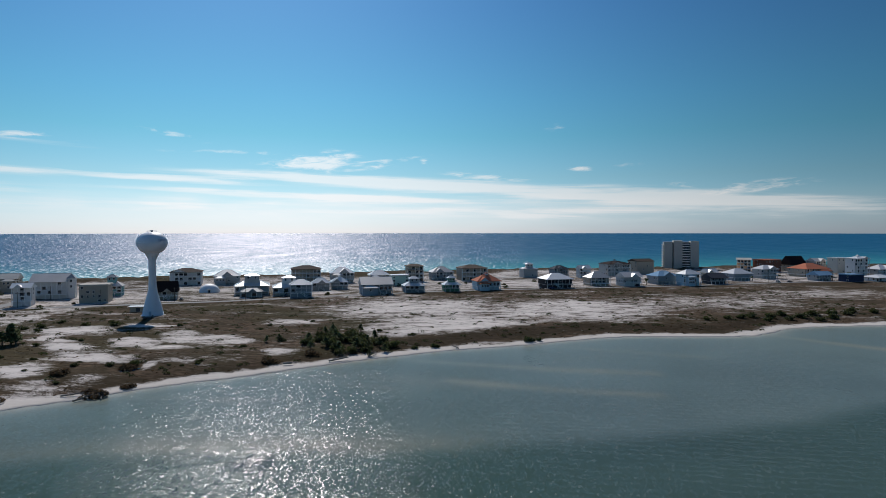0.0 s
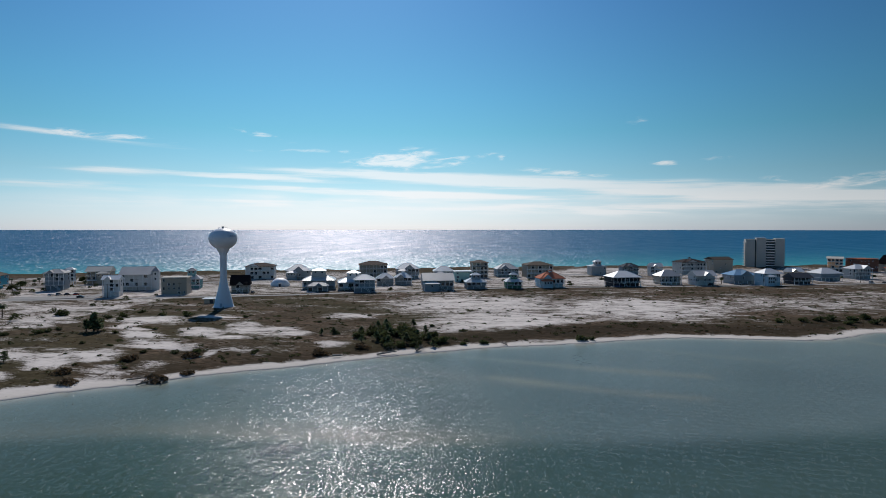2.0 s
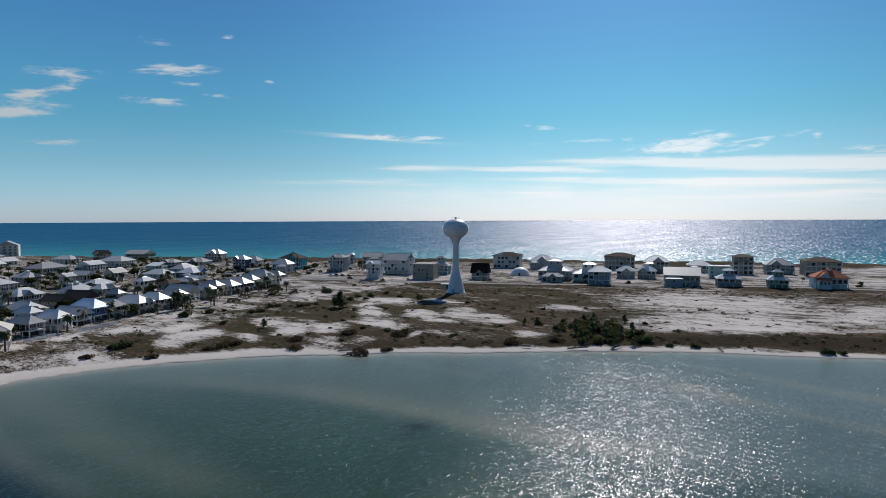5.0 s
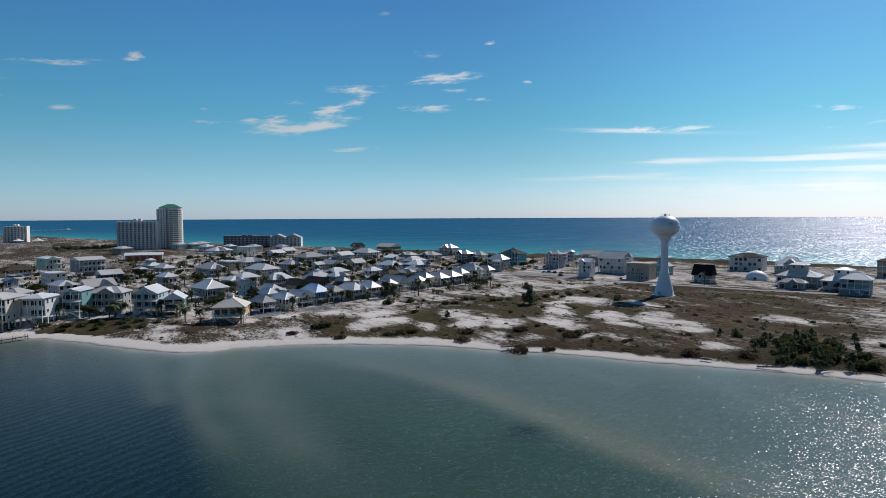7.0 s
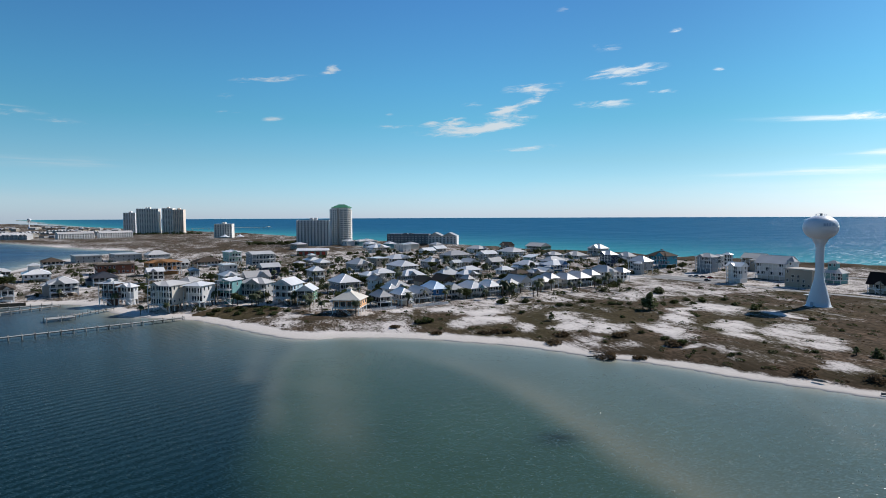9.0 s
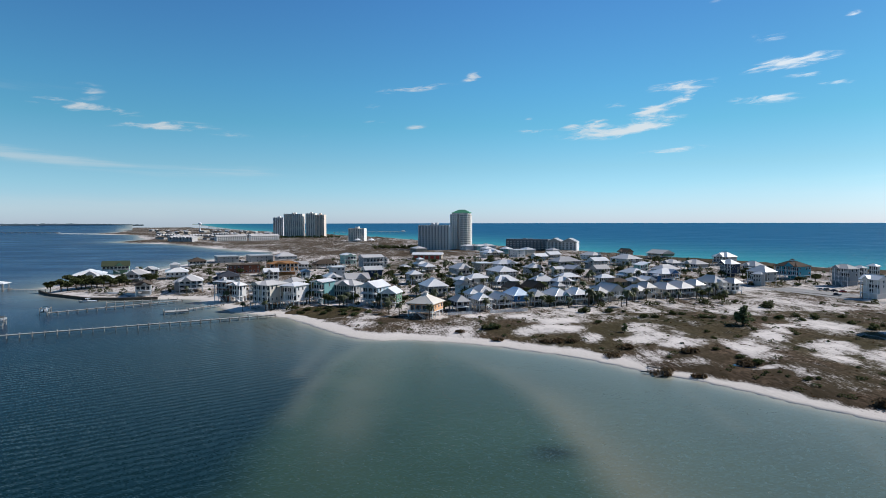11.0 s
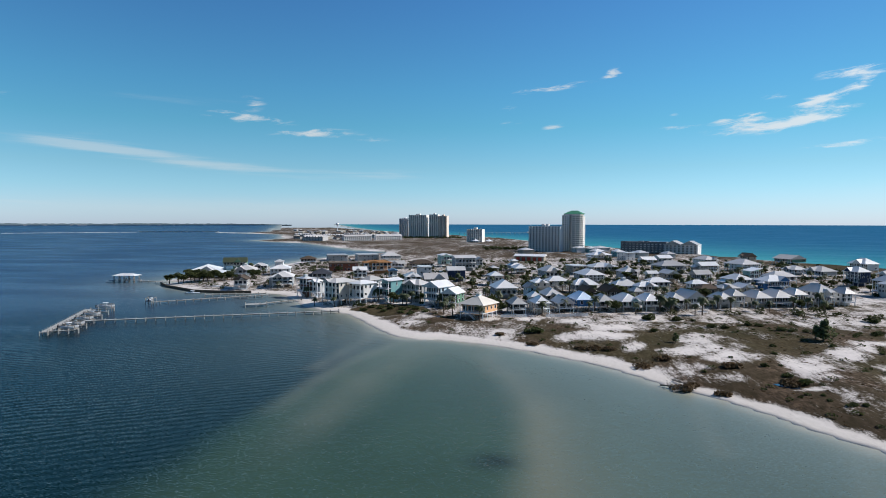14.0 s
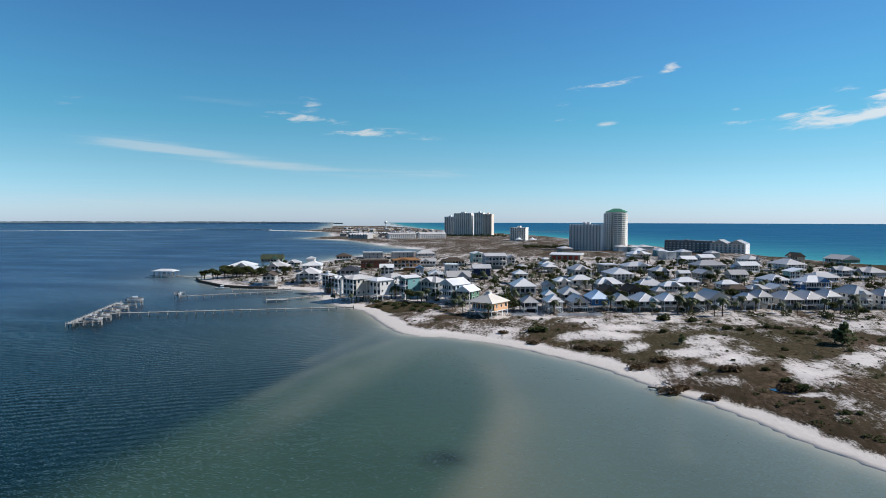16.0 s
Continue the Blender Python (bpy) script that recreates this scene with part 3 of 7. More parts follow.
# a sand terrace along the beach ends in a pale lip; beyond it a green basin, then the dark channel
LIP = [(-160, 90), (-134, 105), (-114, 114), (-99, 120), (-80, 123.5), (-60, 126.5), (-40, 127), (-20, 128), (0, 128), (30, 132), (90, 150), (200, 190)]
past_lip = wy - np.interp(wx, [p[0] for p in LIP], [p[1] for p in LIP]) + 7 * (fbm(wx / 30.0 + 9, wy / 30.0, 3) - 0.5)
terrace = step(-9, 5, past_lip) * step(-150, -125, wx)
lip = terrace * np.exp(-np.maximum(past_lip, 0) / 8.0) * step(-150, -85, wx) * step(25, -15, wx) * (0.5 + 0.9 * blot)
to_east = step(-30, 50, wx)
brink = wy - np.interp(wx, [-160, -143, -117, -85, -40, 0, 60, 200], [76, 71, 66, 62, 60, 59, 48, 40])
brink_width = np.interp(wx, [-60, 40], [6.0, 20.0])
channel = 1 - step(-1, 1, (brink + (10 + 12 * to_east) * (blot - 0.5)) / brink_width)
channel = np.maximum(channel, step(-150, -175, wx) * step(10, 50, off_shore))
# channel colour turns bluer with distance from the walk: reflected sky painted in
far_bay_sky = e3(step(200, 480, np.hypot(wx - 60, wy - 120)))
# the eastern water is lighter and bluer, pale sky reflection put into its colour
basin_col = c3(.030, .062, .038) * (1 - e3(to_east)) + c3(.050, .083, .070) * e3(to_east)
terrace_col = c3(.062, .096, .074) * (1 - e3(to_east)) + c3(.112, .152, .142) * e3(to_east)
bay_col = basin_col * e3(1 - terrace) + terrace_col * e3(terrace)
bay_col = bay_col * (0.78 + 0.44 * e3(blot))
bay_col = bay_col + (c3(.19, .18, .12) - bay_col) * e3(np.clip(lip, 0, 1) * 0.75)
channel_col = c3(.002, .016, .017) * (1 - far_bay_sky) + c3(.002, .031, .090) * far_bay_sky
bay_col = bay_col * e3(1 - channel) + channel_col * e3(channel)
# rays of sand that trail off the point along the brink, faint bars in the east, the spit at the cove
fans = 0.5 * bar([(-152, 75), (-116, 66), (-90, 63), (-60, 63)], 3.6) * step(-40, -95, wx) + 0.42 * bar([(-162, 60), (-134, 59), (-104, 57)], 3.4)
fans += 0.42 * bar([(-141, 83), (-102, 77), (-59, 76), (-25, 76)], 8.0) * step(-15, -75, wx)
fans += 0.34 * bar([(-97, 168), (-70, 165.5), (-50, 164)], 3.6) + 0.34 * bar([(-74, 195), (-45, 188), (-16, 176)], 3.8)
faint = 0.6 * bar([(-9, 214), (35, 201), (68, 195)], 3.2) + 0.6 * bar([(3, 185), (36, 173.5), (60, 169)], 3.2) + 0.30 * bar([(46, 240), (96, 220)], 3.0) + 0.22 * bar([(-30, 192), (10, 180)], 7) + 0.85 * bar([(144, 268), (158, 250), (174, 233)], 3.6)
sandy = np.clip((0.62 * fans + faint) * (0.5 + 0.9 * fbm(wx / 18.0, wy / 18.0, 3)), 0, 1)
bay_col = bay_col + (c3(.225, .22, .165) - bay_col) * e3(sandy)
weed = 0.75 * np.exp(-(((wx + 38) / 3.5) ** 2 + ((wy - 119) / 4.5) ** 2)) + 0.6 * np.exp(-(((wx + 96) / 5.0) ** 2 + ((wy - 160) / 1.5) ** 2)) + 0.6 * np.exp(-(((wx + 192) / 9.0) ** 2 + ((wy - 27) / 5.0) ** 2))
bay_col = bay_col * e3(1 - np.clip(weed, 0, 0.85))
near_shore = np.exp(-off_shore / 35.0)
bay_col = bay_col + (c3(.20, .238, .205) - bay_col) * e3(near_shore * 0.72)
bay_col = bay_col + (c3(.40, .375, .30) - bay_col) * e3(np.exp(-off_shore / 2.5) * 0.75)
sea_col = c3(.016, .105, .195) * (1 - e3(np.exp(-far_out / 200.0))) + c3(.05, .28, .30) * e3(np.exp(-far_out / 200.0))
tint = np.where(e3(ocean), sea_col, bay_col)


def water_material():
    mt = bpy.data.materials.new("water_surface")
    mt.use_nodes = True
    t = mt.node_tree
    t.nodes.remove(t.nodes["Principled BSDF"])
    pos = node(t, "ShaderNodeNewGeometry").outputs["Position"]
    col = node(t, "ShaderNodeAttribute", attribute_name="tint").outputs["Color"]
    sea = node(t, "ShaderNodeAttribute", attribute_name="ocean").outputs["Fac"]
    stretch = node(t, "ShaderNodeMapping", {0: pos, 2: (0, 0, radians(-28)), 3: (1.25, 0.5, 1.0)}).outputs[0]
    centred = lambda colour, k: node(t, "ShaderNodeVectorMath", {0: node(t, "ShaderNodeVectorMath", {0: colour, 1: (0.5, 0.5, 0.5)}, operation="SUBTRACT").outputs[0], 1: (k, k, 0.0)}, operation="MULTIPLY").outputs[0]
    add = lambda a, b: node(t, "ShaderNodeVectorMath", {0: a, 1: b}, operation="ADD").outputs[0]
    chop = node(t, "ShaderNodeTexNoise", {"Vector": stretch, "Scale": maths(t, "MULTIPLY_ADD", sea, -2.85, 3.1), "Detail": 1.0, "Roughness": 0.5}).outputs["Color"]
    fine = node(t, "ShaderNodeTexNoise", {"Vector": stretch, "Scale": maths(t, "MULTIPLY_ADD", sea, -5.0, 6.0), "Detail": 1.0, "Roughness": 0.6}).outputs["Color"]
    swell = node(t, "ShaderNodeTexNoise", {"Vector": stretch, "Scale": maths(t, "MULTIPLY_ADD", sea, -0.45, 0.6), "Detail": 2.0, "Roughness": 0.5}).outputs["Color"]
    gust = node(t, "ShaderNodeTexNoise", {"Vector": pos, "Scale": 0.02, "Detail": 3.0}).outputs["Fac"]
    # slopes of the ripples, as three scales of random tilt, calmer in the lee of the shore
    amp = maths(t, "MULTIPLY_ADD", sea, 0.45, maths(t, "MULTIPLY_ADD", gust, 0.9, 0.31))
    calm = node(t, "ShaderNodeAttribute", attribute_name="calm").outputs["Fac"]
    amp = maths(t, "MULTIPLY", amp, maths(t, "MULTIPLY_ADD", calm, -0.5, 1.0))
    tilts = add(add(centred(chop, 1.3), centred(fine, 0.4)), centred(swell, 0.4))
    # here and there a steeper wavelet
    steep = node(t, "ShaderNodeTexNoise", {"Vector": stretch, "Scale": 1.4, "Detail": 0.0}).outputs["Fac"]
    steep = node(t, "ShaderNodeMapRange", {0: steep, 1: 0.56, 2: 0.80, 3: 1.0, 4: 2.6}).outputs[0]
    amp = maths(t, "MULTIPLY", amp, steep)
    lee = node(t, "ShaderNodeAttribute", attribute_name="lee").outputs["Fac"]
    amp = maths(t, "MULTIPLY", amp, maths(t, "MULTIPLY_ADD", lee, -0.45, 1.0))
    tilts = node(t, "ShaderNodeVectorMath", {0: tilts, 3: amp}, operation="SCALE").outputs[0]
    # long-crested wavelets that run up the bay, in two trains
    for turn, key, period in ((121.0, "train_west", 2.9), (-9.0, "train_east", 2.6)):
        across = (-math.sin(radians(turn)), math.cos(radians(turn)), 0.0)
        u = node(t, "ShaderNodeMapping", {0: pos, 2: (0, 0, radians(90 - turn)), 3: (1.0, 1.0, 1.0)}).outputs[0]
        wave = t.nodes.new("ShaderNodeTexWave")
        for k, v in {"Scale": 0.314 / period, "Distortion": 7.0, "Detail": 2.0, "Detail Scale": 0.5, "Detail Roughness": 0.6}.items():
            wave.inputs[k].default_value = v
        t.links.new(u, wave.inputs["Vector"])
        train = node(t, "ShaderNodeAttribute", attribute_name=key).outputs["Fac"]
        k = maths(t, "MULTIPLY", maths(t, "SUBTRACT", wave.outputs["Fac"], 0.5), maths(t, "MULTIPLY", maths(t, "MULTIPLY_ADD", gust, 0.24, -0.01), train))
        tilts = add(tilts, node(t, "ShaderNodeVectorMath", {0: across, 3: k}, operation="SCALE").outputs[0])
    nrm = node(t, "ShaderNodeVectorMath", {0: tilts, 1: (0.0, 0.0, 1.0)}, operation="ADD").outputs[0]
    nrm = node(t, "ShaderNodeVectorMath", {0: nrm}, operation="NORMALIZE").outputs[0]
    # waves hide one another at low angles, so the gloss never reaches a mirror's
    fres = maths(t, "MULTIPLY", node(t, "ShaderNodeFresnel", {"IOR": 1.33, "Normal": nrm}).outputs[0], 0.52)
    lane = node(t, "ShaderNodeTexNoise", {"Vector": node(t, "ShaderNodeMapping", {0: pos, 2: (0, 0, radians(20)), 3: (0.02, 0.006, 1.0)}).outputs[0], "Scale": 1.0, "Detail": 4.0, "Roughness": 0.6}).outputs["Fac"]
    lane = node(t, "ShaderNodeMapRange", {0: lane, 1: 0.42, 2: 0.68, 3: 0.8, 4: 1.5}).outputs[0]
    gloss = maths(t, "MINIMUM", fres, maths(t, "MULTIPLY", lane, maths(t, "MULTIPLY_ADD", sea, -0.135, 0.25)))
    deep = node(t, "ShaderNodeBsdfDiffuse", {"Color": col})
    shine = node(t, "ShaderNodeBsdfGlossy", {"Color": (0.95, 0.925, 1.0, 1), "Roughness": maths(t, "MULTIPLY_ADD", sea, 0.23, 0.21), "Normal": nrm})
    shine.distribution = "BECKMANN"
    both = node(t, "ShaderNodeMixShader", {0: gloss, 1: deep.outputs[0], 2: shine.outputs[0]})
    t.links.new(both.outputs[0], t.nodes["Material Output"].inputs["Surface"])
    return mt


WATER = water_material()
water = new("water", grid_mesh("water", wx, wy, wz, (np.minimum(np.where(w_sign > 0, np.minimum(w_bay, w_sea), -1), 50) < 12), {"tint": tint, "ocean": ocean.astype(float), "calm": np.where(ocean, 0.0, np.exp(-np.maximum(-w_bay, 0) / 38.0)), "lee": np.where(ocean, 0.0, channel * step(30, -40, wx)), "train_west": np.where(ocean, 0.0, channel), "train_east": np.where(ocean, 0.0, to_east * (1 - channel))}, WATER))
tagged(water, "rippled grey-green bay and deep blue ocean water", "water", kind="structure")


def ribbon(name, line, width, lift, mat, label):
    pts = [Vector((x, y, 0)) for x, y in line]
    dense = []
    for a, b in zip(pts[:-1], pts[1:]):
        n = max(1, int((b - a).length / 8))
        dense += [a.lerp(b, i / n) for i in range(n)]
    dense.append(pts[-1])
    vs, fs = [], []
    for i, q in enumerate(dense):
        d = (dense[min(i + 1, len(dense) - 1)] - dense[max(i - 1, 0)]).normalized()
        side = Vector((-d.y, d.x, 0)) * width / 2
        for sgn in (-1, 1):
            e = q + side * sgn
            vs.append((e.x, e.y, max(ground_z(e.x, e.y), ground_z(q.x, q.y), 1.9) + lift))
    vs += [(x, y, z - 0.4) for x, y, z in vs]
    n = 2 * len(dense)
    for i in range(len(dense) - 1):
        a = 2 * i
        fs += [(a, a + 1, a + 3, a + 2), (a, a + 2, a + 2 + n, a + n), (a + 1, a + 1 + n, a + 3 + n, a + 3)]
    bld = Build()
    bld.add(vs, fs)
    return tagged(part(name, bld, mat), label, "road", kind="structure")


ribbon("road", ROAD_LINE, 6.5, 0.08, ASPHALT, "narrow grey asphalt road along the beach houses")
ribbon("road", [(-256, 344), (-262, 372), (-275, 400), (-300, 426)], 7.0, 0.10, ASPHALT, "pale paved drive to the beach highway")
ribbon("pavement", [(-304, 338), (-290, 342), (-262, 352)], 17.0, 0.12, ASPHALT, "pale paved car park beside the beach road")
ribbon("road", MAIN_ROAD, 8.0, 0.08, ASPHALT, "grey asphalt beach highway behind the houses")

# water tower: flared foot, slim stem, flattened ball
def water_tower(x, y, z, k, label):
    tower = thing("water_tower", pose(x, y, z, 0, 0, 10) @ Matrix.Scale(k, 4), label, "water tower")
    stem = Build()
    stem.lathe([(5.4, -0.6), (5.4, 0.35), (5.15, 0.4), (4.65, 2.4), (4.1, 4.6), (3.45, 7.2), (2.85, 9.6), (2.3, 11.8), (1.95, 14.0), (1.8, 16.0), (1.75, 18.0), (1.75, 27.2), (2.0, 28.2), (2.3, 29.2)], 48)
    part("stem", stem, STEEL, tower, smooth=True)
    foot = Build()
    foot.lathe([(5.9, -1.0), (5.9, 0.15), (5.3, 0.22), (0.1, 0.22)], 48)
    part("footing", foot, CONCRETE, tower, "round concrete footing")
    tank = Build()
    prof = [(2.3, 29.2), (2.9, 29.9)]
    for i in range(25):
        a = -1.15 + (1.15 + math.pi / 2) * i / 24
        prof.append((max(7.25 * math.cos(a) ** 0.9 if math.cos(a) > 0 else 0, 0.02), 36.6 + (5.9 if a < 0 else 5.2) * math.sin(a)))
    prof = [q for i, q in enumerate(prof) if i < 2 or q[1] > 30.4]
    tank.lathe(prof, 56)
    part("tank", tank, STEEL, tower, smooth=True)
    seam = Build()
    seam.lathe([(7.22, 36.5), (7.32, 36.55), (7.32, 36.7), (7.22, 36.75)], 56)
    part("seam_band", seam, STEEL, tower)
    for i in range(8):
        a, b2 = radians(-50 + i * 5.2), radians(-50 + i * 5.2 + 3.2)
        mark = Build()
        mark.add([(7.34 * math.cos(a), 7.34 * math.sin(a), 37.2), (7.34 * math.cos(b2), 7.34 * math.sin(b2), 37.2), (7.22 * math.cos(b2), 7.22 * math.sin(b2), 38.3), (7.22 * math.cos(a), 7.22 * math.sin(a), 38.3)], [(0, 1, 2, 3)])
        part("letter_bar", mark, BAND, tower, "faded blue letter bar")
    vent = Build()
    vent.tube((0, 0, 41.6), (0, 0, 42.5), 0.5, 0.5, 12)
    vent.tube((0, 0, 42.5), (0, 0, 42.8), 0.9, 0.5, 12)
    part("vent", vent, ASPHALT, tower, "dark roof vent")
    rail = Build()
    for i in range(16):
        a, b = 2 * math.pi * i / 16, 2 * math.pi * (i + 1) / 16
        rail.tube((2.2 * math.cos(a), 2.2 * math.sin(a), 41.3), (2.2 * math.cos(a), 2.2 * math.sin(a), 42.5), 0.04, 0.04, 4)
        rail.tube((2.2 * math.cos(a), 2.2 * math.sin(a), 42.5), (2.2 * math.cos(b), 2.2 * math.sin(b), 42.5), 0.04, 0.04, 4)
    part("railing", rail, STEEL, tower, "steel roof railing")
    door = Build()
    door.box(-0.55, 0.55, -5.2, -4.7, 0.4, 2.5)
    part("door", door, BAND, tower, "grey steel access door")
    return tower


water_tower(-152.5, 317.5, 1.9, 1.047, "white steel water tower with flared foot on the scrub")

# houses
def window_mesh(w, h):
    """One frame with its pane set back in it."""
    b = Build()
    t, a, c = 0.1, w / 2, h / 2
    rects = [(a + t, c + t, 0.02), (a + t, c + t, -0.07), (a, c, -0.07), (a, c, -0.02)]
    vs = [(sx * x, y, sz * z) for x, z, y in rects for sx, sz in ((-1, -1), (1, -1), (1, 1), (-1, 1))]
    b.add(vs, [(4 * k + i, 4 * k + (i + 1) % 4, 4 * k + 4 + (i + 1) % 4, 4 * k + 4 + i) for k in range(3) for i in range(4)], 0)
    n = len(b.v)
    b.f.append((n - 4, n - 3, n - 2, n - 1))
    b.m.append(1)
    return b.mesh("window", [TRIM, GLASS])


WINDOW = window_mesh(1.15, 1.5)
WIDE_WINDOW = window_mesh(2.1, 1.9)
POST = Build()
POST.box(-0.16, 0.16, -0.16, 0.16, -1.2, 1.0)
POST_MESH = POST.mesh("post", TRIM)


def roof_build(kind, w, d, z, rise, over):
    b = Build()
    x, y, t = w / 2 + over, d / 2 + over, 0.22
    ring = [(-x, -y), (x, -y), (x, y), (-x, y)]
    long_x = x >= y
    if kind == "flat":
        b.box(-x, x, -y, y, z, z + 0.35)
        b.box(-x + 0.4, x - 0.4, -y + 0.4, y - 0.4, z + 0.35, z + max(rise, 0.5))
        return b
    if kind == "shed":
        vs = [(-x, -y, z), (x, -y, z), (x, y, z + rise), (-x, y, z + rise)]
        b.add([(px, py, pz - t) for px, py, pz in vs] + vs, [(0, 3, 2, 1), (4, 5, 6, 7), (0, 1, 5, 4), (1, 2, 6, 5), (2, 3, 7, 6), (3, 0, 4, 7)])
        return b
    low = [(px, py, z - t) for px, py in ring]
    top = [(px, py, z) for px, py in ring]
    if kind == "hip":
        k = 0.9
        ridge = [(-(x - y * k) if x > y * k else -0.05, 0, z + rise), ((x - y * k) if x > y * k else 0.05, 0, z + rise)] if long_x else [(0, -(y - x * k) if y > x * k else -0.05, z + rise), (0, (y - x * k) if y > x * k else 0.05, z + rise)]
    else:
        ridge = [(-x, 0, z + rise), (x, 0, z + rise)] if long_x else [(0, -y, z + rise), (0, y, z + rise)]
    vs = low + top + ridge
    sides = [(0, 1, 5, 4), (1, 2, 6, 5), (2, 3, 7, 6), (3, 0, 4, 7)]
    slopes = [(4, 5, 9, 8), (5, 6, 9), (6, 7, 8, 9), (7, 4, 8)] if long_x else [(4, 5, 8), (5, 6, 9, 8), (6, 7, 9), (7, 4, 8, 9)]
    b.add(vs, [(0, 3, 2, 1)] + sides + slopes)
    # ridge caps
    for p, q in ([(8, 9)] + ([(4, 8), (5, 9), (6, 9), (7, 8)] if kind == "hip" and long_x else [(4, 8), (5, 8), (6, 9), (7, 9)] if kind == "hip" else [])):
        b.tube(vs[p], vs[q], 0.09, 0.09, 4)
    return b


WALL_WORDS = {"grey": "grey", "white": "white", "cream": "cream", "tan": "tan", "slate": "slate-blue", "navy": "navy blue", "teal": "teal", "pale": "pale blue", "sage": "sage green", "peach": "peach-coloured",
              "rust": "rust-brown", "brick": "brick-red", "green": "green", "blue": "blue", "mint": "mint green", "aqua": "aqua blue", "black": "black", "dark": "dark grey", "ply": "unfinished bare plywood"}
ROOF_WORDS = {"dull": "dull metal", "ply": "plywood-sheathed", "sky_tinted": "sky-tinted metal", "terra": "terracotta red", "maroon": "dark maroon", "white": "white metal", "tan": "tan", "sage": "sage green"}
house_list = []


def house(x, y, w, d, turn, h, style, wall, roof):
    """A beach house: w across, d deep, h from the ground to the ridge; style names the roof and the storeys."""
    kind, storeys = style[:-1], int(style[-1])
    rnd = random.Random(int(x * 31 + y * 17))
    tiered = kind == "tier"
    kind = "hip" if tiered else kind
    front_row = -290 < x < -212 and 112 < y < 300
    if front_row:
        w, d = w * 1.34, d * 0.9
        x, y = x - 0.16 * w * math.cos(radians(turn)), y - 0.16 * w * math.sin(radians(turn))
    elif x < -215 and abs(w - d) < 1.2 and w > 8:
        k = rnd.choice((0.84, 0.9, 1.12, 1.2))
        w, d = w * k, d / k
    if roof == "white" and x < -215 and int(x * 7 + y * 3) % 3 == 0:
        roof = "dull"
    quiet = x > -320 and y > 335          # few openings on the landward side of the beach houses
    top_h = h
    if tiered:
        h = h * 0.72
    z = min(max(ground_z(x, y), 1.2), 2.6)
    on_stilts = h > 6.2 and kind != "flat" and (storeys < 3 or x < -215)
    words = {"hip": "hipped", "gable": "gabled", "flat": "flat", "shed": "sloping"}[kind]
    home = thing("beach_house", pose(x, y, z, 0, 0, turn), "%s beach house %sunder a %s %s roof" % (WALL_WORDS[wall], "on stilts " if on_stilts else "", words, ROOF_WORDS.get(roof, roof)), "house", "beach houses")
    house_list.append((x, y, max(w, d)))
    over = 0.75
    bw, bd = w - 2 * over, d - 2 * over
    pitch = 0.6 if kind == "gable" and roof == "maroon" else 0.13 if storeys == 3 else 0.36 if front_row else rnd.choice((0.23, 0.27, 0.31))
    rise = {"flat": 0.7, "shed": min(2.2, h * 0.25)}.get(kind, min(pitch * min(w, d), h * (0.55 if pitch > 0.5 else 0.4)))
    ze = h - rise
    z0 = 3.1 if on_stilts and storeys == 3 else min(3.0, max(ze - 2.7 * (1 if storeys == 1 else 2), 2.2)) if on_stilts else 0.0
    if on_stilts and ze - z0 < 2.3:
        z0 = max(ze - 2.5, 0.4)
    floors = max(1, round((ze - z0) / (3.7 if storeys == 3 else 2.9)))
    fh = (ze - z0) / floors
    faces_east = x < -165 and y < 330          # decks look on to the open dunes
    deck = 2.2 if ((rnd.random() < 0.8 or (-285 < x < -200 and y < 112)) and kind != "flat") else 0.0
    # body, inset on the deck side so that the roof shades the porch
    bx1 = bw / 2 - (deck if faces_east else 0)
    by0 = -bd / 2 + (0 if faces_east else deck)
    body = Build()
    body.box(-bw / 2, bx1, by0, bd / 2, z0 if on_stilts else -1.0, ze - 0.22)
    if kind == "gable":
        if w >= d:
            for sx in (-bw / 2 + 0.02, bx1 - 0.12):
                body.add([(sx, -bd / 2, ze - 0.22), (sx + 0.1, -bd / 2, ze - 0.22), (sx + 0.1, bd / 2, ze - 0.22), (sx, bd / 2, ze - 0.22), (sx, 0, ze + rise * 0.9), (sx + 0.1, 0, ze + rise * 0.9)], [(0, 4, 3), (1, 2, 5), (0, 1, 5, 4), (2, 3, 4, 5)])
        else:
            for sy in (by0 + 0.02, bd / 2 - 0.12):
                body.add([(-bw / 2, sy, ze - 0.22), (-bw / 2, sy + 0.1, ze - 0.22), (bw / 2, sy + 0.1, ze - 0.22), (bw / 2, sy, ze - 0.22), (0, sy, ze + rise * 0.9), (0, sy + 0.1, ze + rise * 0.9)], [(0, 3, 4), (1, 5, 2), (0, 4, 5, 1), (2, 5, 4, 3)])
    if kind == "shed":
        body.add([(-bw / 2, bd / 2, ze - 0.3), (bx1, bd / 2, ze - 0.3), (bx1, bd / 2, ze + rise * 0.85), (-bw / 2, bd / 2, ze + rise * 0.85), (-bw / 2, by0, ze - 0.3), (bx1, by0, ze - 0.3)], [(0, 3, 2, 1), (0, 4, 3), (1, 2, 5)])
    part("wall", body, WALLS[wall], home)
    part("roof", roof_build(kind, w - 2 * over, d - 2 * over, ze, rise, over), ROOFS[roof], home)
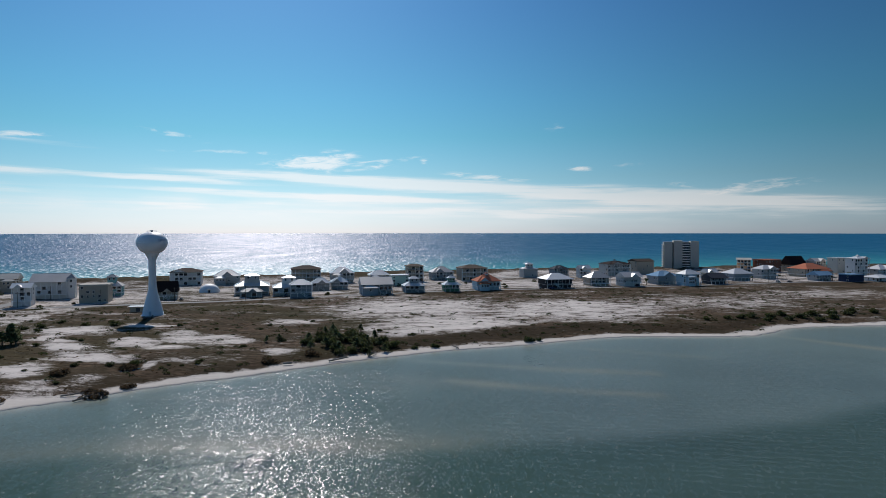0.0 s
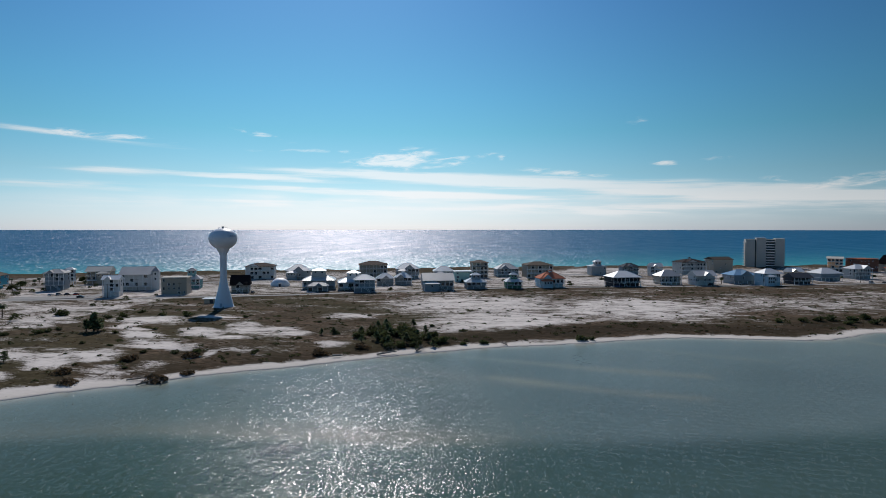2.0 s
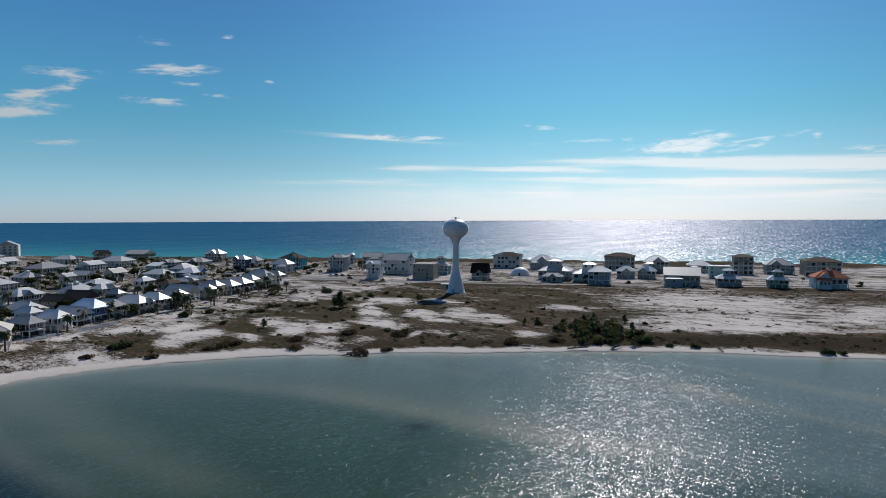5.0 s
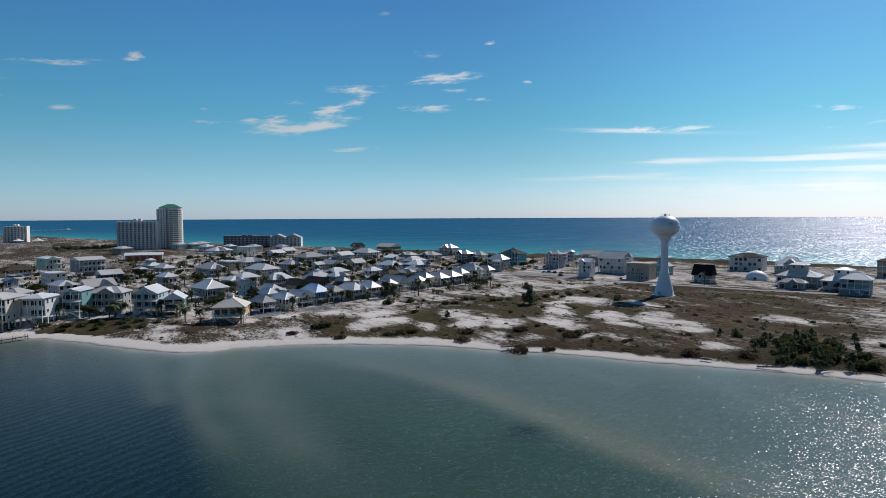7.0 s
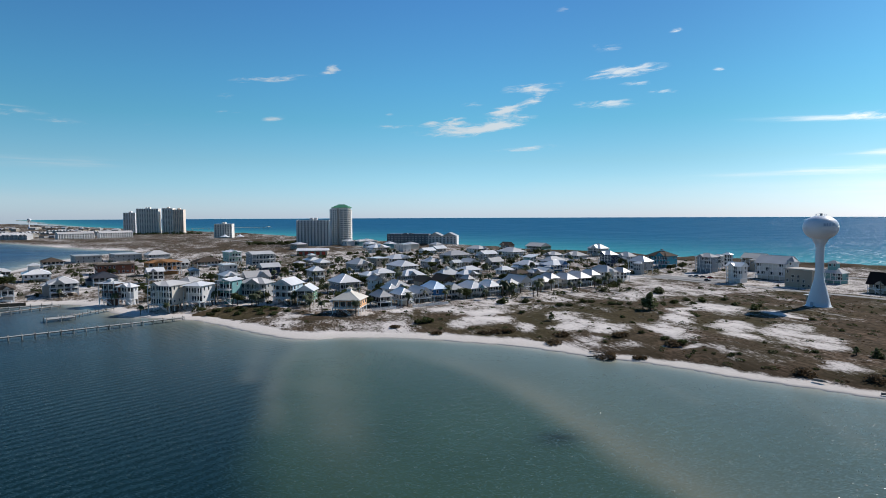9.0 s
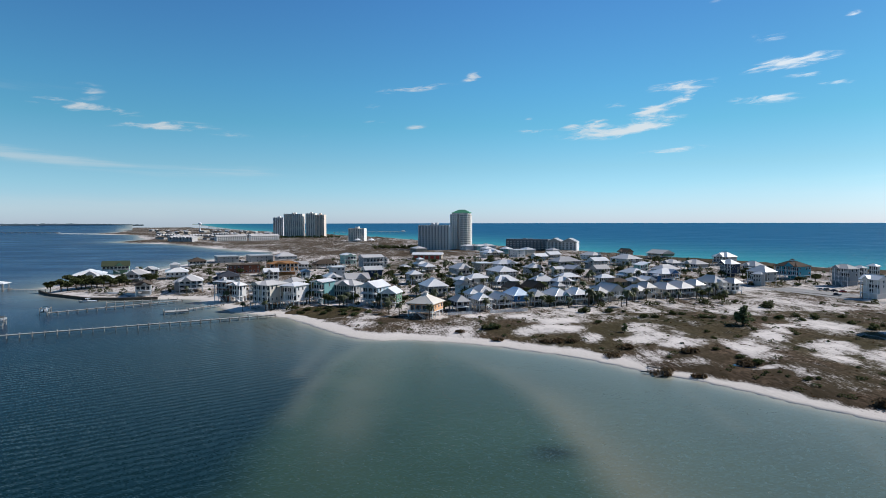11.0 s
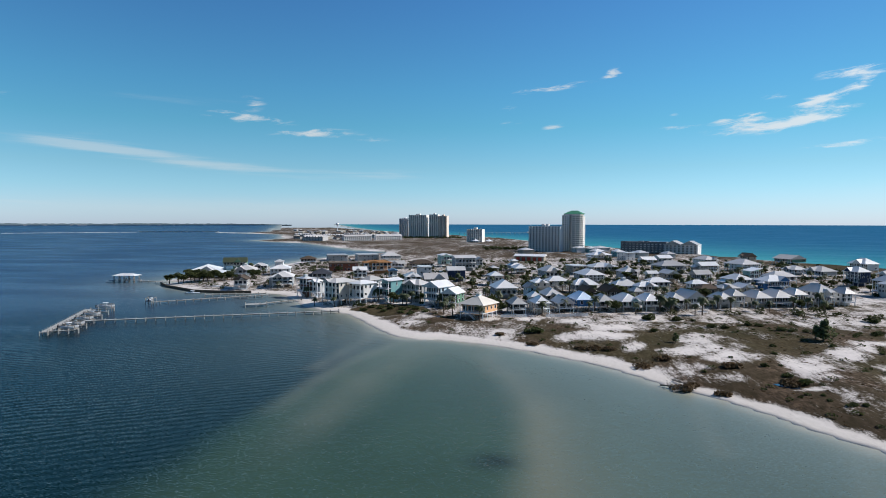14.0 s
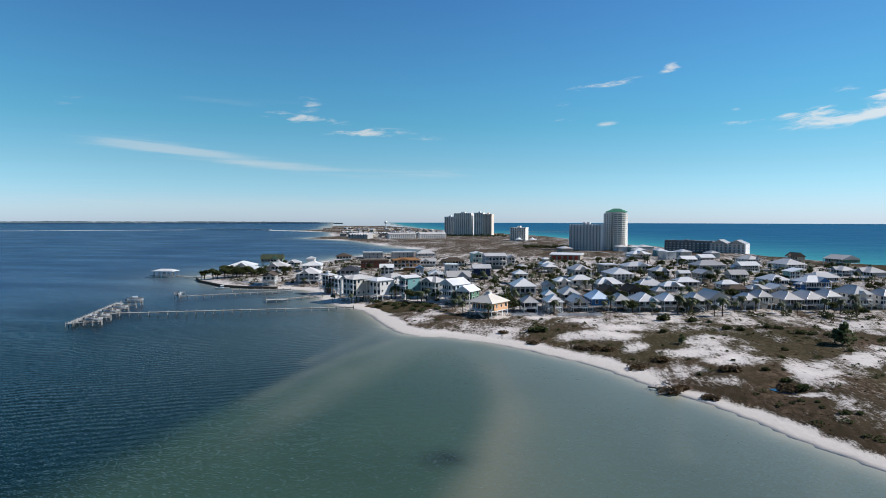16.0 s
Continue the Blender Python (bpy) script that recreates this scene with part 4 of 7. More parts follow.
    if on_stilts:
        slab = Build()
        slab.box(-bw / 2, bw / 2, -bd / 2, bd / 2, z0 - 0.3, z0 - 0.004)
        part("floor_deck", slab, TRIM if rnd.random() < 0.6 else PALE_WOOD, home)
        nx = max(2, round(bw / 4.2)) + 1
        for i in range(nx):
            for py in (-bd / 2 + 0.2, bd / 2 - 0.2):
                po = part("stilt", POST_MESH, None, home)
                po.location = (-bw / 2 + 0.2 + (bw - 0.4) * i / (nx - 1), py, 0)
                po.scale = (1, 1, z0 - 0.3)
        if z0 > 2.0 and (rnd.random() < 0.7 or quiet):
            core = Build()
            cx = rnd.uniform(-0.2, 0.1) * bw
            if quiet:          # closed in below, with a shallow carport
                core.box(-bw * 0.47, bw * 0.47, -bd * 0.36, bd * 0.47, -0.8, z0 - 0.3)
            else:
                core.box(cx - bw * 0.2, cx + bw * 0.25, -bd * 0.1, bd * 0.42, -0.8, z0 - 0.3)
            part("storage_room", core, WALLS[wall], home)
    else:
        fl = Build()
        fl.box(-bw / 2 - 0.05, bx1 + 0.05, by0 - 0.05, bd / 2 + 0.05, -1.0, 0.25)
        part("foundation", fl, CONCRETE, home)
        if deck:
            slab = Build()
            for k in range(1, floors):
                zz = z0 + fh * k
                if faces_east:
                    slab.box(bx1, bw / 2, -bd / 2, bd / 2, zz - 0.2, zz)
                else:
                    slab.box(-bw / 2, bw / 2, -bd / 2, by0, zz - 0.2, zz)
            if floors > 1:
                part("balcony", slab, TRIM, home)
    # porch posts and balustrade along the deck edge
    if deck:
        edge_len = bd if faces_east else bw
        n = max(2, round(edge_len / 3.2)) + 1
        for i in range(n):
            u = -edge_len / 2 + 0.12 + (edge_len - 0.24) * i / (n - 1)
            po = part("porch_post", POST_MESH, None, home)
            zb = z0 if on_stilts else 0.0
            po.location = (bw / 2 - 0.12, u, zb + 0.02) if faces_east else (u, -bd / 2 + 0.12, zb + 0.02)
            po.scale = (0.7, 0.7, ze - 0.24 - zb)
            po.data = PORCH_MESH
        levels = [z0 + fh * k for k in range(floors)] if on_stilts else [z0 + fh * k for k in range(1, floors)]
        for zz in levels:
            rail = Build()
            a0, a1 = -edge_len / 2, edge_len / 2
            for rz0, rz1 in ((0.92, 1.0), (0.12, 0.18)):
                if faces_east:
                    rail.box(bw / 2 - 0.1, bw / 2 - 0.02, a0, a1, zz + rz0, zz + rz1)
                else:
                    rail.box(a0, a1, -bd / 2 + 0.02, -bd / 2 + 0.1, zz + rz0, zz + rz1)
            k = int(edge_len / 0.45)
            for i in range(k):
                u = a0 + edge_len * (i + 0.5) / k
                if faces_east:
                    rail.box(bw / 2 - 0.08, bw / 2 - 0.04, u - 0.03, u + 0.03, zz + 0.18, zz + 0.92)
                else:
                    rail.box(u - 0.03, u + 0.03, -bd / 2 + 0.04, -bd / 2 + 0.08, zz + 0.18, zz + 0.92)
            part("railing", rail, TRIM, home)
        if on_stilts and z0 > 1.6 and rnd.random() < 0.6:
            stair = Build()
            k = int(z0 / 0.19)
            u0 = rnd.uniform(-0.25, 0.1) * edge_len
            for i in range(k):
                zz, run = z0 - 0.19 * (i + 1), 0.3 * i
                if faces_east:
                    stair.box(bw / 2 + 0.05, bw / 2 + 1.25, u0 + run, u0 + run + 0.34, zz, zz + 0.07)
                else:
                    stair.box(u0 + run, u0 + run + 0.34, -bd / 2 - 1.25, -bd / 2 - 0.05, zz, zz + 0.07)
            L = 0.3 * k
            for off in (0.05, 1.2):
                for lift in (-0.12, 0.9):
                    if faces_east:
                        stair.tube((bw / 2 + off, u0, z0 + lift), (bw / 2 + off, u0 + L, lift), 0.07, 0.07, 4)
                    else:
                        stair.tube((u0, -bd / 2 - off, z0 + lift), (u0 + L, -bd / 2 - off, lift), 0.07, 0.07, 4)
            part("staircase", stair, TRIM, home)
    # windows on the sides that look on the bay and the dunes; glass doors on to the porches
    near = math.hypot(x - 40, y - 90) < 520
    sides = [("f", bx1 + bw / 2, (bx1 - bw / 2) / 2, by0, 0), ("e", bd / 2 - by0, (bd / 2 + by0) / 2, bx1, 90)]
    if x > -110:
        sides[1] = ("w", bd / 2 - by0, (bd / 2 + by0) / 2, -bw / 2, -90) if x > 60 else sides[1]
    if y < 110 and x > -480:
        sides.append(("n", bx1 + bw / 2, (bx1 - bw / 2) / 2, bd / 2, 180))
    for key, length, mid, off, rot in sides:
        porch = deck and (key == "e") == faces_east and key in "ef"
        n = max(1, round(length / 3.2) if porch else int(length / (2.9 if near else 4.2)))
        for k in range(floors):
            for i in range(n):
                u = mid - length / 2 + length * (i + 0.5) / n
                if rnd.random() < (0.55 if quiet else 0.08 if porch else 0.4 if storeys == 3 else 0.25):
                    continue
                ob = part("glass_door" if porch else "window", WIDE_WINDOW if porch else WINDOW, None, home)
                if porch:
                    tall = min(fh - 0.55, 2.3)
                    ob.scale = (min(length / n / 2.1 * rnd.choice((0.62, 0.74, 0.8)), 1.5), 1, tall / 1.9)
                    zz = z0 + fh * k + 0.22 + tall / 2
                else:
                    ob.scale = (rnd.choice((0.75, 1.0, 1.0, 1.4)), 1, rnd.choice((0.8, 1.0, 1.15)) * min(1.0, fh / 2.8))
                    zz = z0 + fh * (k + 0.54)
                ob.location = (u, off, zz) if key in "fn" else (off, u, zz)
                ob.rotation_euler = (0, 0, radians(rot))
    # a lower wing under its own roof on the roomier lots
    if kind in ("hip", "gable") and not tiered and storeys < 3 and min(w, d) > 12.5 and ze > 5 and rnd.random() < 0.6:
        ww, wd, wt_ = bw * rnd.uniform(0.38, 0.5), 3.4, ze - rnd.uniform(1.2, 2.2)
        side = rnd.choice((-1, 1))
        cy = -bd / 2 - wd / 2 + 0.6
        wg = Build()
        wg.box(side * bw * 0.24 - ww / 2, side * bw * 0.24 + ww / 2, cy - wd / 2, cy + wd / 2 + 0.4, -0.9, wt_ - 0.22)
        wing = part("wing", wg, WALLS[wall], home)
        rf = part("wing_roof", roof_build("hip", ww, wd + 2.0, wt_, 1.5, 0.6), ROOFS[roof], wing)
        rf.location = (side * bw * 0.24, cy + 0.6, 0)
        for q in (-0.3, 0.0, 0.3):
            for zz in ((wt_ - 1.6, wt_ - 4.3) if wt_ > 6 else (wt_ - 1.6,)):
                if rnd.random() < 0.8:
                    ob = part("window", WINDOW, None, wing)
                    ob.location = (side * bw * 0.24 + q * ww, cy - wd / 2, zz)
    if tiered:
        # an upper room that rises through the skirt roof
        uw, ud = bw * 0.42, bd * 0.42
        ub = Build()
        ub.box(-uw / 2, uw / 2, -ud / 2 - bd * 0.08, ud / 2 - bd * 0.08, ze - 0.2, top_h - 1.5)
        upper = part("upper_room", ub, WALLS[wall], home)
        ur = part("upper_roof", roof_build("hip", uw, ud, top_h - 1.5, 1.6, 0.7), ROOFS[roof], upper)
        ur.location = (0, -bd * 0.08, 0)
        for q in (-0.25, 0.25):
            ob = part("window", WINDOW, None, upper)
            ob.location = (q * uw, -ud / 2 - bd * 0.08, top_h - 2.7)
    # a sloping porch roof between the storeys
    if deck and floors >= 2 and kind != "flat" and rnd.random() < 0.35:
        pr = Build()
        zz = z0 + fh * (floors - 1) - 0.25
        if faces_east:
            pr.add([(bx1, -bd / 2, zz + 0.55), (bx1, bd / 2, zz + 0.55), (bw / 2 + 0.6, bd / 2 + 0.3, zz), (bw / 2 + 0.6, -bd / 2 - 0.3, zz), (bx1, -bd / 2, zz + 0.4), (bx1, bd / 2, zz + 0.4), (bw / 2 + 0.6, bd / 2 + 0.3, zz - 0.14), (bw / 2 + 0.6, -bd / 2 - 0.3, zz - 0.14)], [(0, 3, 2, 1), (4, 5, 6, 7), (3, 7, 6, 2), (0, 4, 7, 3), (1, 2, 6, 5)])
        else:
            pr.add([(-bw / 2, by0, zz + 0.55), (bw / 2, by0, zz + 0.55), (bw / 2 + 0.3, -bd / 2 - 0.6, zz), (-bw / 2 - 0.3, -bd / 2 - 0.6, zz), (-bw / 2, by0, zz + 0.4), (bw / 2, by0, zz + 0.4), (bw / 2 + 0.3, -bd / 2 - 0.6, zz - 0.14), (-bw / 2 - 0.3, -bd / 2 - 0.6, zz - 0.14)], [(0, 3, 2, 1), (4, 5, 6, 7), (3, 7, 6, 2), (0, 4, 7, 3), (1, 2, 6, 5)])
        part("porch_roof", pr, ROOFS[roof], home)
    if kind in ("hip", "gable") and not tiered and rnd.random() < (0.3 if front_row else 0.45):
        # a cross gable over the side that faces the dunes or the bay
        gw, gr = (bd if faces_east else bw) * rnd.uniform(0.34, 0.5), 0
        gr = min(gw * 0.42, rise * 0.8)
        off = rnd.uniform(-0.22, 0.22) * (bd if faces_east else bw)
        out, back = (w / 2 if faces_east else d / 2) + 0.25, 0.2
        tri = [(-gw / 2, 0), (gw / 2, 0), (0, gr)]
        gb, gt = Build(), Build()
        pts = [((out, off + u, ze + 0.02 + v) if faces_east else (off - u, -out, ze + 0.02 + v)) for u, v in tri] + [((back, off + u, ze + 0.02 + v) if faces_east else (off - u, -back, ze + 0.02 + v)) for u, v in tri]
        gb.add(pts, [(0, 1, 2), (0, 3, 4, 1)])
        part("gable_wall", gb, WALLS[wall], home)
        lift = [(px, py, pz + 0.12) for px, py, pz in pts]
        gt.add(lift + [(px, py, pz + 0.14) for px, py, pz in lift], [(6 + 1, 6 + 4, 6 + 5, 6 + 2), (6 + 2, 6 + 5, 6 + 3, 6 + 0), (1, 2, 5, 4), (2, 0, 3, 5), (1, 7, 8, 2), (2, 8, 6, 0)])
        part("cross_gable", gt, ROOFS[roof], home)
    if kind == "hip" and not tiered and (rnd.random() < 0.12 or wall == "peach") and h > 9:
        cup = Build()
        cup.box(-1.0, 1.0, -1.0, 1.0, h - 0.7, h + 0.7)
        cp = part("cupola", cup, TRIM, home)
        cr = Build()
        cr.add([(-1.4, -1.4, h + 0.7), (1.4, -1.4, h + 0.7), (1.4, 1.4, h + 0.7), (-1.4, 1.4, h + 0.7), (0, 0, h + 1.6)], [(0, 3, 2, 1), (0, 1, 4), (1, 2, 4), (2, 3, 4), (3, 0, 4)])
        part("cupola_roof", cr, ROOFS[roof], cp)
    return home


PORCH = Build()
PORCH.box(-0.16, 0.16, -0.16, 0.16, 0, 1.0)
PORCH_MESH = PORCH.mesh("porch_post", TRIM)

house(-395.0, -148.7, 25.5, 24.7, 20, 9.2, "hip1", "grey", "white")
house(-376.1, -130.0, 19.6, 19.0, 19, 7.0, "hip1", "grey", "white")
house(-308.1, -72.8, 12.2, 11.8, 18, 8.9, "gable1", "grey", "brown")
house(-390.3, -111.6, 20.8, 20.2, 20, 9.2, "hip1", "grey", "white")
house(-481.1, -168.6, 19.6, 19.0, 21, 10.3, "gable1", "green", "olive")
house(-407.6, -88.7, 19.8, 19.2, 20, 12.4, "tier2", "white", "white")
house(-429.8, -117.6, 11.9, 11.5, 20, 8.1, "hip1", "grey", "white")
house(-321.3, -48.6, 17.8, 17.2, 19, 10.4, "hip2", "grey", "white")
house(-277.0, -14.5, 9.5, 9.2, -30, 11.9, "hip3", "rust", "white")
house(-272.5, -5.7, 8.2, 7.9, -30, 11.1, "hip2", "white", "white")
house(-246.7, 17.5, 15.5, 15.0, -30, 14.1, "hip3", "cream", "white")
house(-246.2, 31.1, 12.4, 12.0, -30, 12.3, "hip3", "white", "white")
house(-253.9, 45.1, 10.7, 10.4, -30, 13.2, "gable3", "teal", "white")
house(-259.0, 58.2, 13.8, 13.4, -30, 12.4, "hip2", "grey", "white")
house(-246.1, 73.8, 13.1, 12.7, -30, 12.7, "gable2", "pale", "white")
house(-238.4, 82.8, 10.7, 10.4, -18, 10.0, "gable2", "sage", "white")
house(-205.3, 99.5, 15.0, 14.0, -25, 10.5, "hip1", "peach", "tan")
house(-371.2, -38.7, 18.1, 17.6, 19, 8.6, "hip1", "slate", "dark")
house(-550.1, -120.2, 20.2, 19.6, 22, 8.1, "hip1", "tan", "brown")
house(-368.5, -7.5, 10.5, 10.1, 19, 10.3, "gable2", "grey", "white")
house(-457.8, -50.4, 23.1, 22.5, 21, 7.5, "flat1", "brick", "brown")
house(-299.7, 21.1, 11.6, 11.3, -30, 9.8, "hip1", "white", "white")
house(-380.0, 15.5, 8.6, 8.3, 19, 8.6, "gable1", "slate", "blue")
house(-331.3, 41.3, 14.0, 13.6, 19, 10.3, "hip2", "white", "white")
house(-397.1, 37.1, 12.9, 12.5, 20, 9.2, "flat1", "white", "white")
house(-330.6, 57.3, 14.6, 14.1, 19, 10.3, "gable2", "slate", "grey")
house(-370.1, 66.1, 12.1, 11.8, 19, 11.6, "gable2", "navy", "white")
house(-521.6, 34.7, 16.0, 15.5, 22, 13.5, "hip3", "mint", "white")
house(-473.1, 59.6, 18.9, 18.3, 21, 14.2, "gable3", "slate", "grey")
house(-517.9, 69.1, 8.8, 8.6, 22, 10.3, "gable2", "grey", "grey")
house(-604.2, -41.8, 20.9, 20.3, 23, 9.8, "hip1", "grey", "grey")
house(-612.0, -72.5, 29.1, 28.2, 23, 7.0, "flat1", "grey", "grey")
house(-487.2, -7.4, 14.2, 13.7, 21, 8.1, "gable1", "grey", "white")
house(-502.6, 14.4, 19.4, 18.8, 21, 8.6, "hip1", "tan", "brown")
house(-602.3, -105.8, 27.4, 26.6, 23, 7.0, "flat1", "grey", "grey")
house(-490.4, 105.6, 15.0, 14.6, 21, 10.3, "tier2", "grey", "white")
house(-454.7, 110.1, 13.3, 12.9, 21, 8.1, "hip1", "tan", "white")
house(-428.1, 90.3, 9.0, 8.8, 20, 8.1, "hip1", "tan", "grey")
house(-353.7, 96.8, 11.5, 11.2, 19, 9.8, "hip1", "grey", "white")
house(-281.3, 106.9, 15.8, 15.4, 18, 10.6, "hip2", "slate", "white")
house(-265.4, 123.0, 7.4, 7.2, 18, 10.9, "gable2", "pale", "white")
house(-235.7, 125.5, 7.5, 7.3, 17, 9.2, "hip1", "white", "white")
house(-217.2, 117.4, 9.1, 8.8, 17, 8.0, "hip1", "black", "white")
house(-220.4, 128.7, 9.4, 9.1, 17, 8.5, "hip1", "cream", "white")
house(-229.3, 140.0, 10.3, 10.0, 17, 7.8, "gable1", "slate", "grey")
house(-234.2, 149.4, 11.2, 10.9, 17, 9.8, "hip1", "blue", "sky_tinted")
house(-238.3, 160.2, 10.0, 9.7, 17, 8.2, "hip1", "cream", "white")
house(-238.8, 171.9, 12.3, 11.9, 17, 8.5, "hip1", "teal", "white")
house(-240.5, 183.0, 10.2, 9.9, 17, 8.4, "hip1", "grey", "white")
house(-244.1, 196.1, 10.6, 10.2, 17, 8.4, "hip1", "white", "grey")
house(-251.1, 205.6, 12.0, 11.6, 17, 9.3, "gable1", "grey", "grey")
house(-256.0, 222.4, 9.5, 9.3, 17, 7.8, "hip1", "grey", "grey")
house(-259.7, 229.4, 9.4, 9.1, 18, 9.3, "hip1", "white", "grey")
house(-264.4, 242.6, 12.1, 11.7, 18, 8.6, "hip1", "cream", "grey")
house(-267.9, 253.7, 13.4, 13.0, 18, 9.1, "hip1", "tan", "grey")
house(-270.5, 263.4, 9.6, 9.4, 18, 9.7, "hip1", "white", "grey")
house(-275.4, 277.3, 12.6, 12.3, 18, 11.6, "hip2", "white", "white")
house(-277.2, 290.7, 9.2, 8.9, 18, 9.7, "hip2", "white", "grey")
house(-415.1, 136.4, 18.2, 17.6, 20, 10.3, "hip2", "grey", "grey")
house(-329.8, 139.1, 13.6, 13.2, 19, 9.2, "hip1", "white", "white")
house(-317.8, 155.9, 14.6, 14.2, 18, 9.2, "hip1", "slate", "white")
house(-381.0, 164.4, 20.0, 19.4, 19, 10.3, "hip2", "grey", "white")
house(-454.1, 159.1, 15.7, 15.2, 21, 8.1, "flat1", "tan", "white")
house(-259.9, 134.7, 12.0, 11.6, 18, 8.6, "hip1", "tan", "grey")
house(-316.4, 127.6, 11.3, 11.0, 18, 8.6, "hip1", "cream", "white")
house(-277.6, 155.4, 9.8, 9.5, 18, 8.6, "gable1", "tan", "brown")
house(-281.2, 168.6, 11.2, 10.9, 18, 8.6, "gable1", "tan", "brown")
house(-481.8, 183.4, 23.6, 22.9, 21, 8.6, "hip1", "white", "white")
house(-411.2, 196.0, 14.6, 14.2, 20, 9.6, "hip2", "grey", "grey")
house(-312.7, 179.8, 14.3, 13.8, 18, 9.2, "hip1", "white", "white")
house(-307.5, 192.1, 11.7, 11.4, 18, 8.6, "hip1", "grey", "white")
house(-662.9, 198.2, 23.2, 22.5, 24, 10.3, "hip1", "cream", "white")
house(-668.3, 230.4, 16.9, 16.4, 24, 9.2, "flat2", "white", "white")
house(-587.3, 240.7, 14.5, 14.1, 23, 8.6, "gable1", "pale", "white")
house(-615.7, 262.1, 15.9, 15.4, 23, 9.2, "gable2", "cream", "white")
house(-386.8, 209.6, 8.3, 8.0, 20, 9.2, "gable2", "cream", "white")
house(-495.9, 244.4, 23.2, 22.5, 21, 10.3, "hip2", "slate", "grey")
house(-395.9, 223.9, 12.2, 11.8, 20, 9.2, "gable1", "tan", "grey")
house(-296.2, 224.8, 11.5, 11.1, 18, 8.6, "hip1", "tan", "brown")
house(-296.0, 235.8, 11.4, 11.0, 18, 8.6, "hip1", "tan", "grey")
house(-326.2, 226.6, 10.3, 10.0, 19, 8.1, "hip1", "white", "white")
house(-371.5, 264.3, 16.8, 16.3, 19, 8.5, "hip2", "white", "white")
house(-308.1, 248.5, 10.1, 9.8, 18, 8.1, "gable1", "tan", "white")
house(-360.2, 283.5, 17.3, 16.8, 19, 9.2, "hip2", "blue", "white")
house(-397.0, 246.7, 12.0, 11.7, 20, 9.2, "gable1", "slate", "grey")
house(-480.8, 272.3, 15.6, 15.1, 21, 10.3, "gable2", "grey", "white")
house(-572.5, 294.8, 18.5, 18.0, 23, 10.9, "hip1", "white", "white")
house(-415.2, 288.3, 10.6, 10.3, 20, 10.3, "shed2", "mint", "white")
house(-519.7, 314.0, 23.5, 22.8, 22, 11.1, "hip2", "white", "grey")
house(-396.9, 301.1, 17.5, 17.0, 20, 9.2, "hip1", "grey", "grey")
house(-481.3, 344.0, 16.6, 14.0, 21, 7.9, "hip1", "slate", "white")
house(-451.8, 351.9, 19.6, 16.5, 21, 9.7, "hip1", "grey", "white")
house(-609.3, 346.9, 15.0, 12.6, 23, 12.6, "gable2", "tan", "brown")
house(-610.3, 388.9, 25.4, 21.3, 23, 10.3, "gable1", "green", "white")
house(-274.9, 181.9, 6.9, 6.7, 18, 8.1, "hip1", "tan", "grey")
house(-337.1, 203.8, 13.7, 13.3, 19, 8.6, "hip1", "grey", "white")
house(-506.5, 410.0, 19.0, 16.0, 22, 13.1, "hip2", "white", "white")
house(-387.1, 348.4, 13.8, 11.6, 20, 14.0, "hip2", "navy", "white")
house(-323.5, 336.9, 15.4, 12.9, 19, 13.3, "hip2", "grey", "white")
house(-366.0, 387.2, 20.3, 17.1, 19, 13.8, "hip1", "aqua", "brown")
house(-420.6, 388.3, 15.8, 13.3, 20, 10.3, "hip1", "white", "white")
house(-313.8, 389.1, 14.1, 11.9, 18, 14.4, "hip2", "slate", "white")
house(-323.1, 407.7, 7.8, 6.5, 19, 13.1, "hip1", "white", "white")
house(-332.7, 425.5, 7.4, 6.2, 19, 13.5, "hip1", "white", "white")
house(-317.3, 438.9, 18.9, 13.4, 18, 13.6, "gable2", "tan", "tan")
house(-247.3, 356.3, 11.2, 9.4, 17, 13.3, "gable2", "white", "white")
grand = house(-258.0, 399.6, 22.4, 18.8, 18, 16.3, "gable2", "white", "grey")
house(-217.2, 378.6, 17.3, 14.5, 17, 11.4, "flat2", "tan", "tan")
house(-225.0, 412.0, 13.8, 11.6, 17, 14.3, "tier2", "teal", "white")
house(-179.5, 394.2, 13.1, 11.0, 16, 11.9, "gable1", "tan", "maroon")
house(-212.5, 501.5, 25.0, 21.0, 17, 13.5, "hip3", "white", "maroon")
house(-179.6, 503.7, 21.3, 17.9, 16, 11.9, "hip2", "grey", "white")
house(-133.2, 422.2, 23.9, 20.1, 16, 14.3, "tier2", "grey", "white")
house(-107.5, 421.4, 22.3, 18.7, 15, 13.6, "tier2", "white", "white")
house(-95.9, 408.0, 15.4, 12.9, 15, 11.9, "hip1", "slate", "white")
house(-120.8, 533.1, 25.9, 21.7, 15, 14.0, "hip3", "tan", "maroon")
house(-91.8, 453.5, 14.0, 11.8, 15, 9.6, "hip1", "grey", "white")
house(-79.3, 462.3, 13.9, 11.7, 15, 9.3, "hip1", "grey", "white")
house(-87.0, 520.0, 20.8, 17.4, 15, 13.3, "hip2", "grey", "white")
house(-47.6, 426.4, 22.6, 19.0, 15, 12.0, "gable1", "slate", "grey")
house(-56.3, 530.8, 18.8, 15.8, 15, 10.2, "hip1", "cream", "white")
house(-36.0, 496.8, 15.5, 13.0, 15, 8.6, "flat2", "mint", "white")
house(-21.5, 438.7, 15.7, 13.1, 15, 11.5, "tier2", "slate", "white")
house(-25.3, 535.3, 15.5, 13.0, 15, 15.4, "hip3", "tan", "brown")
house(-1.8, 550.4, 20.8, 17.5, 15, 12.0, "hip2", "slate", "grey")
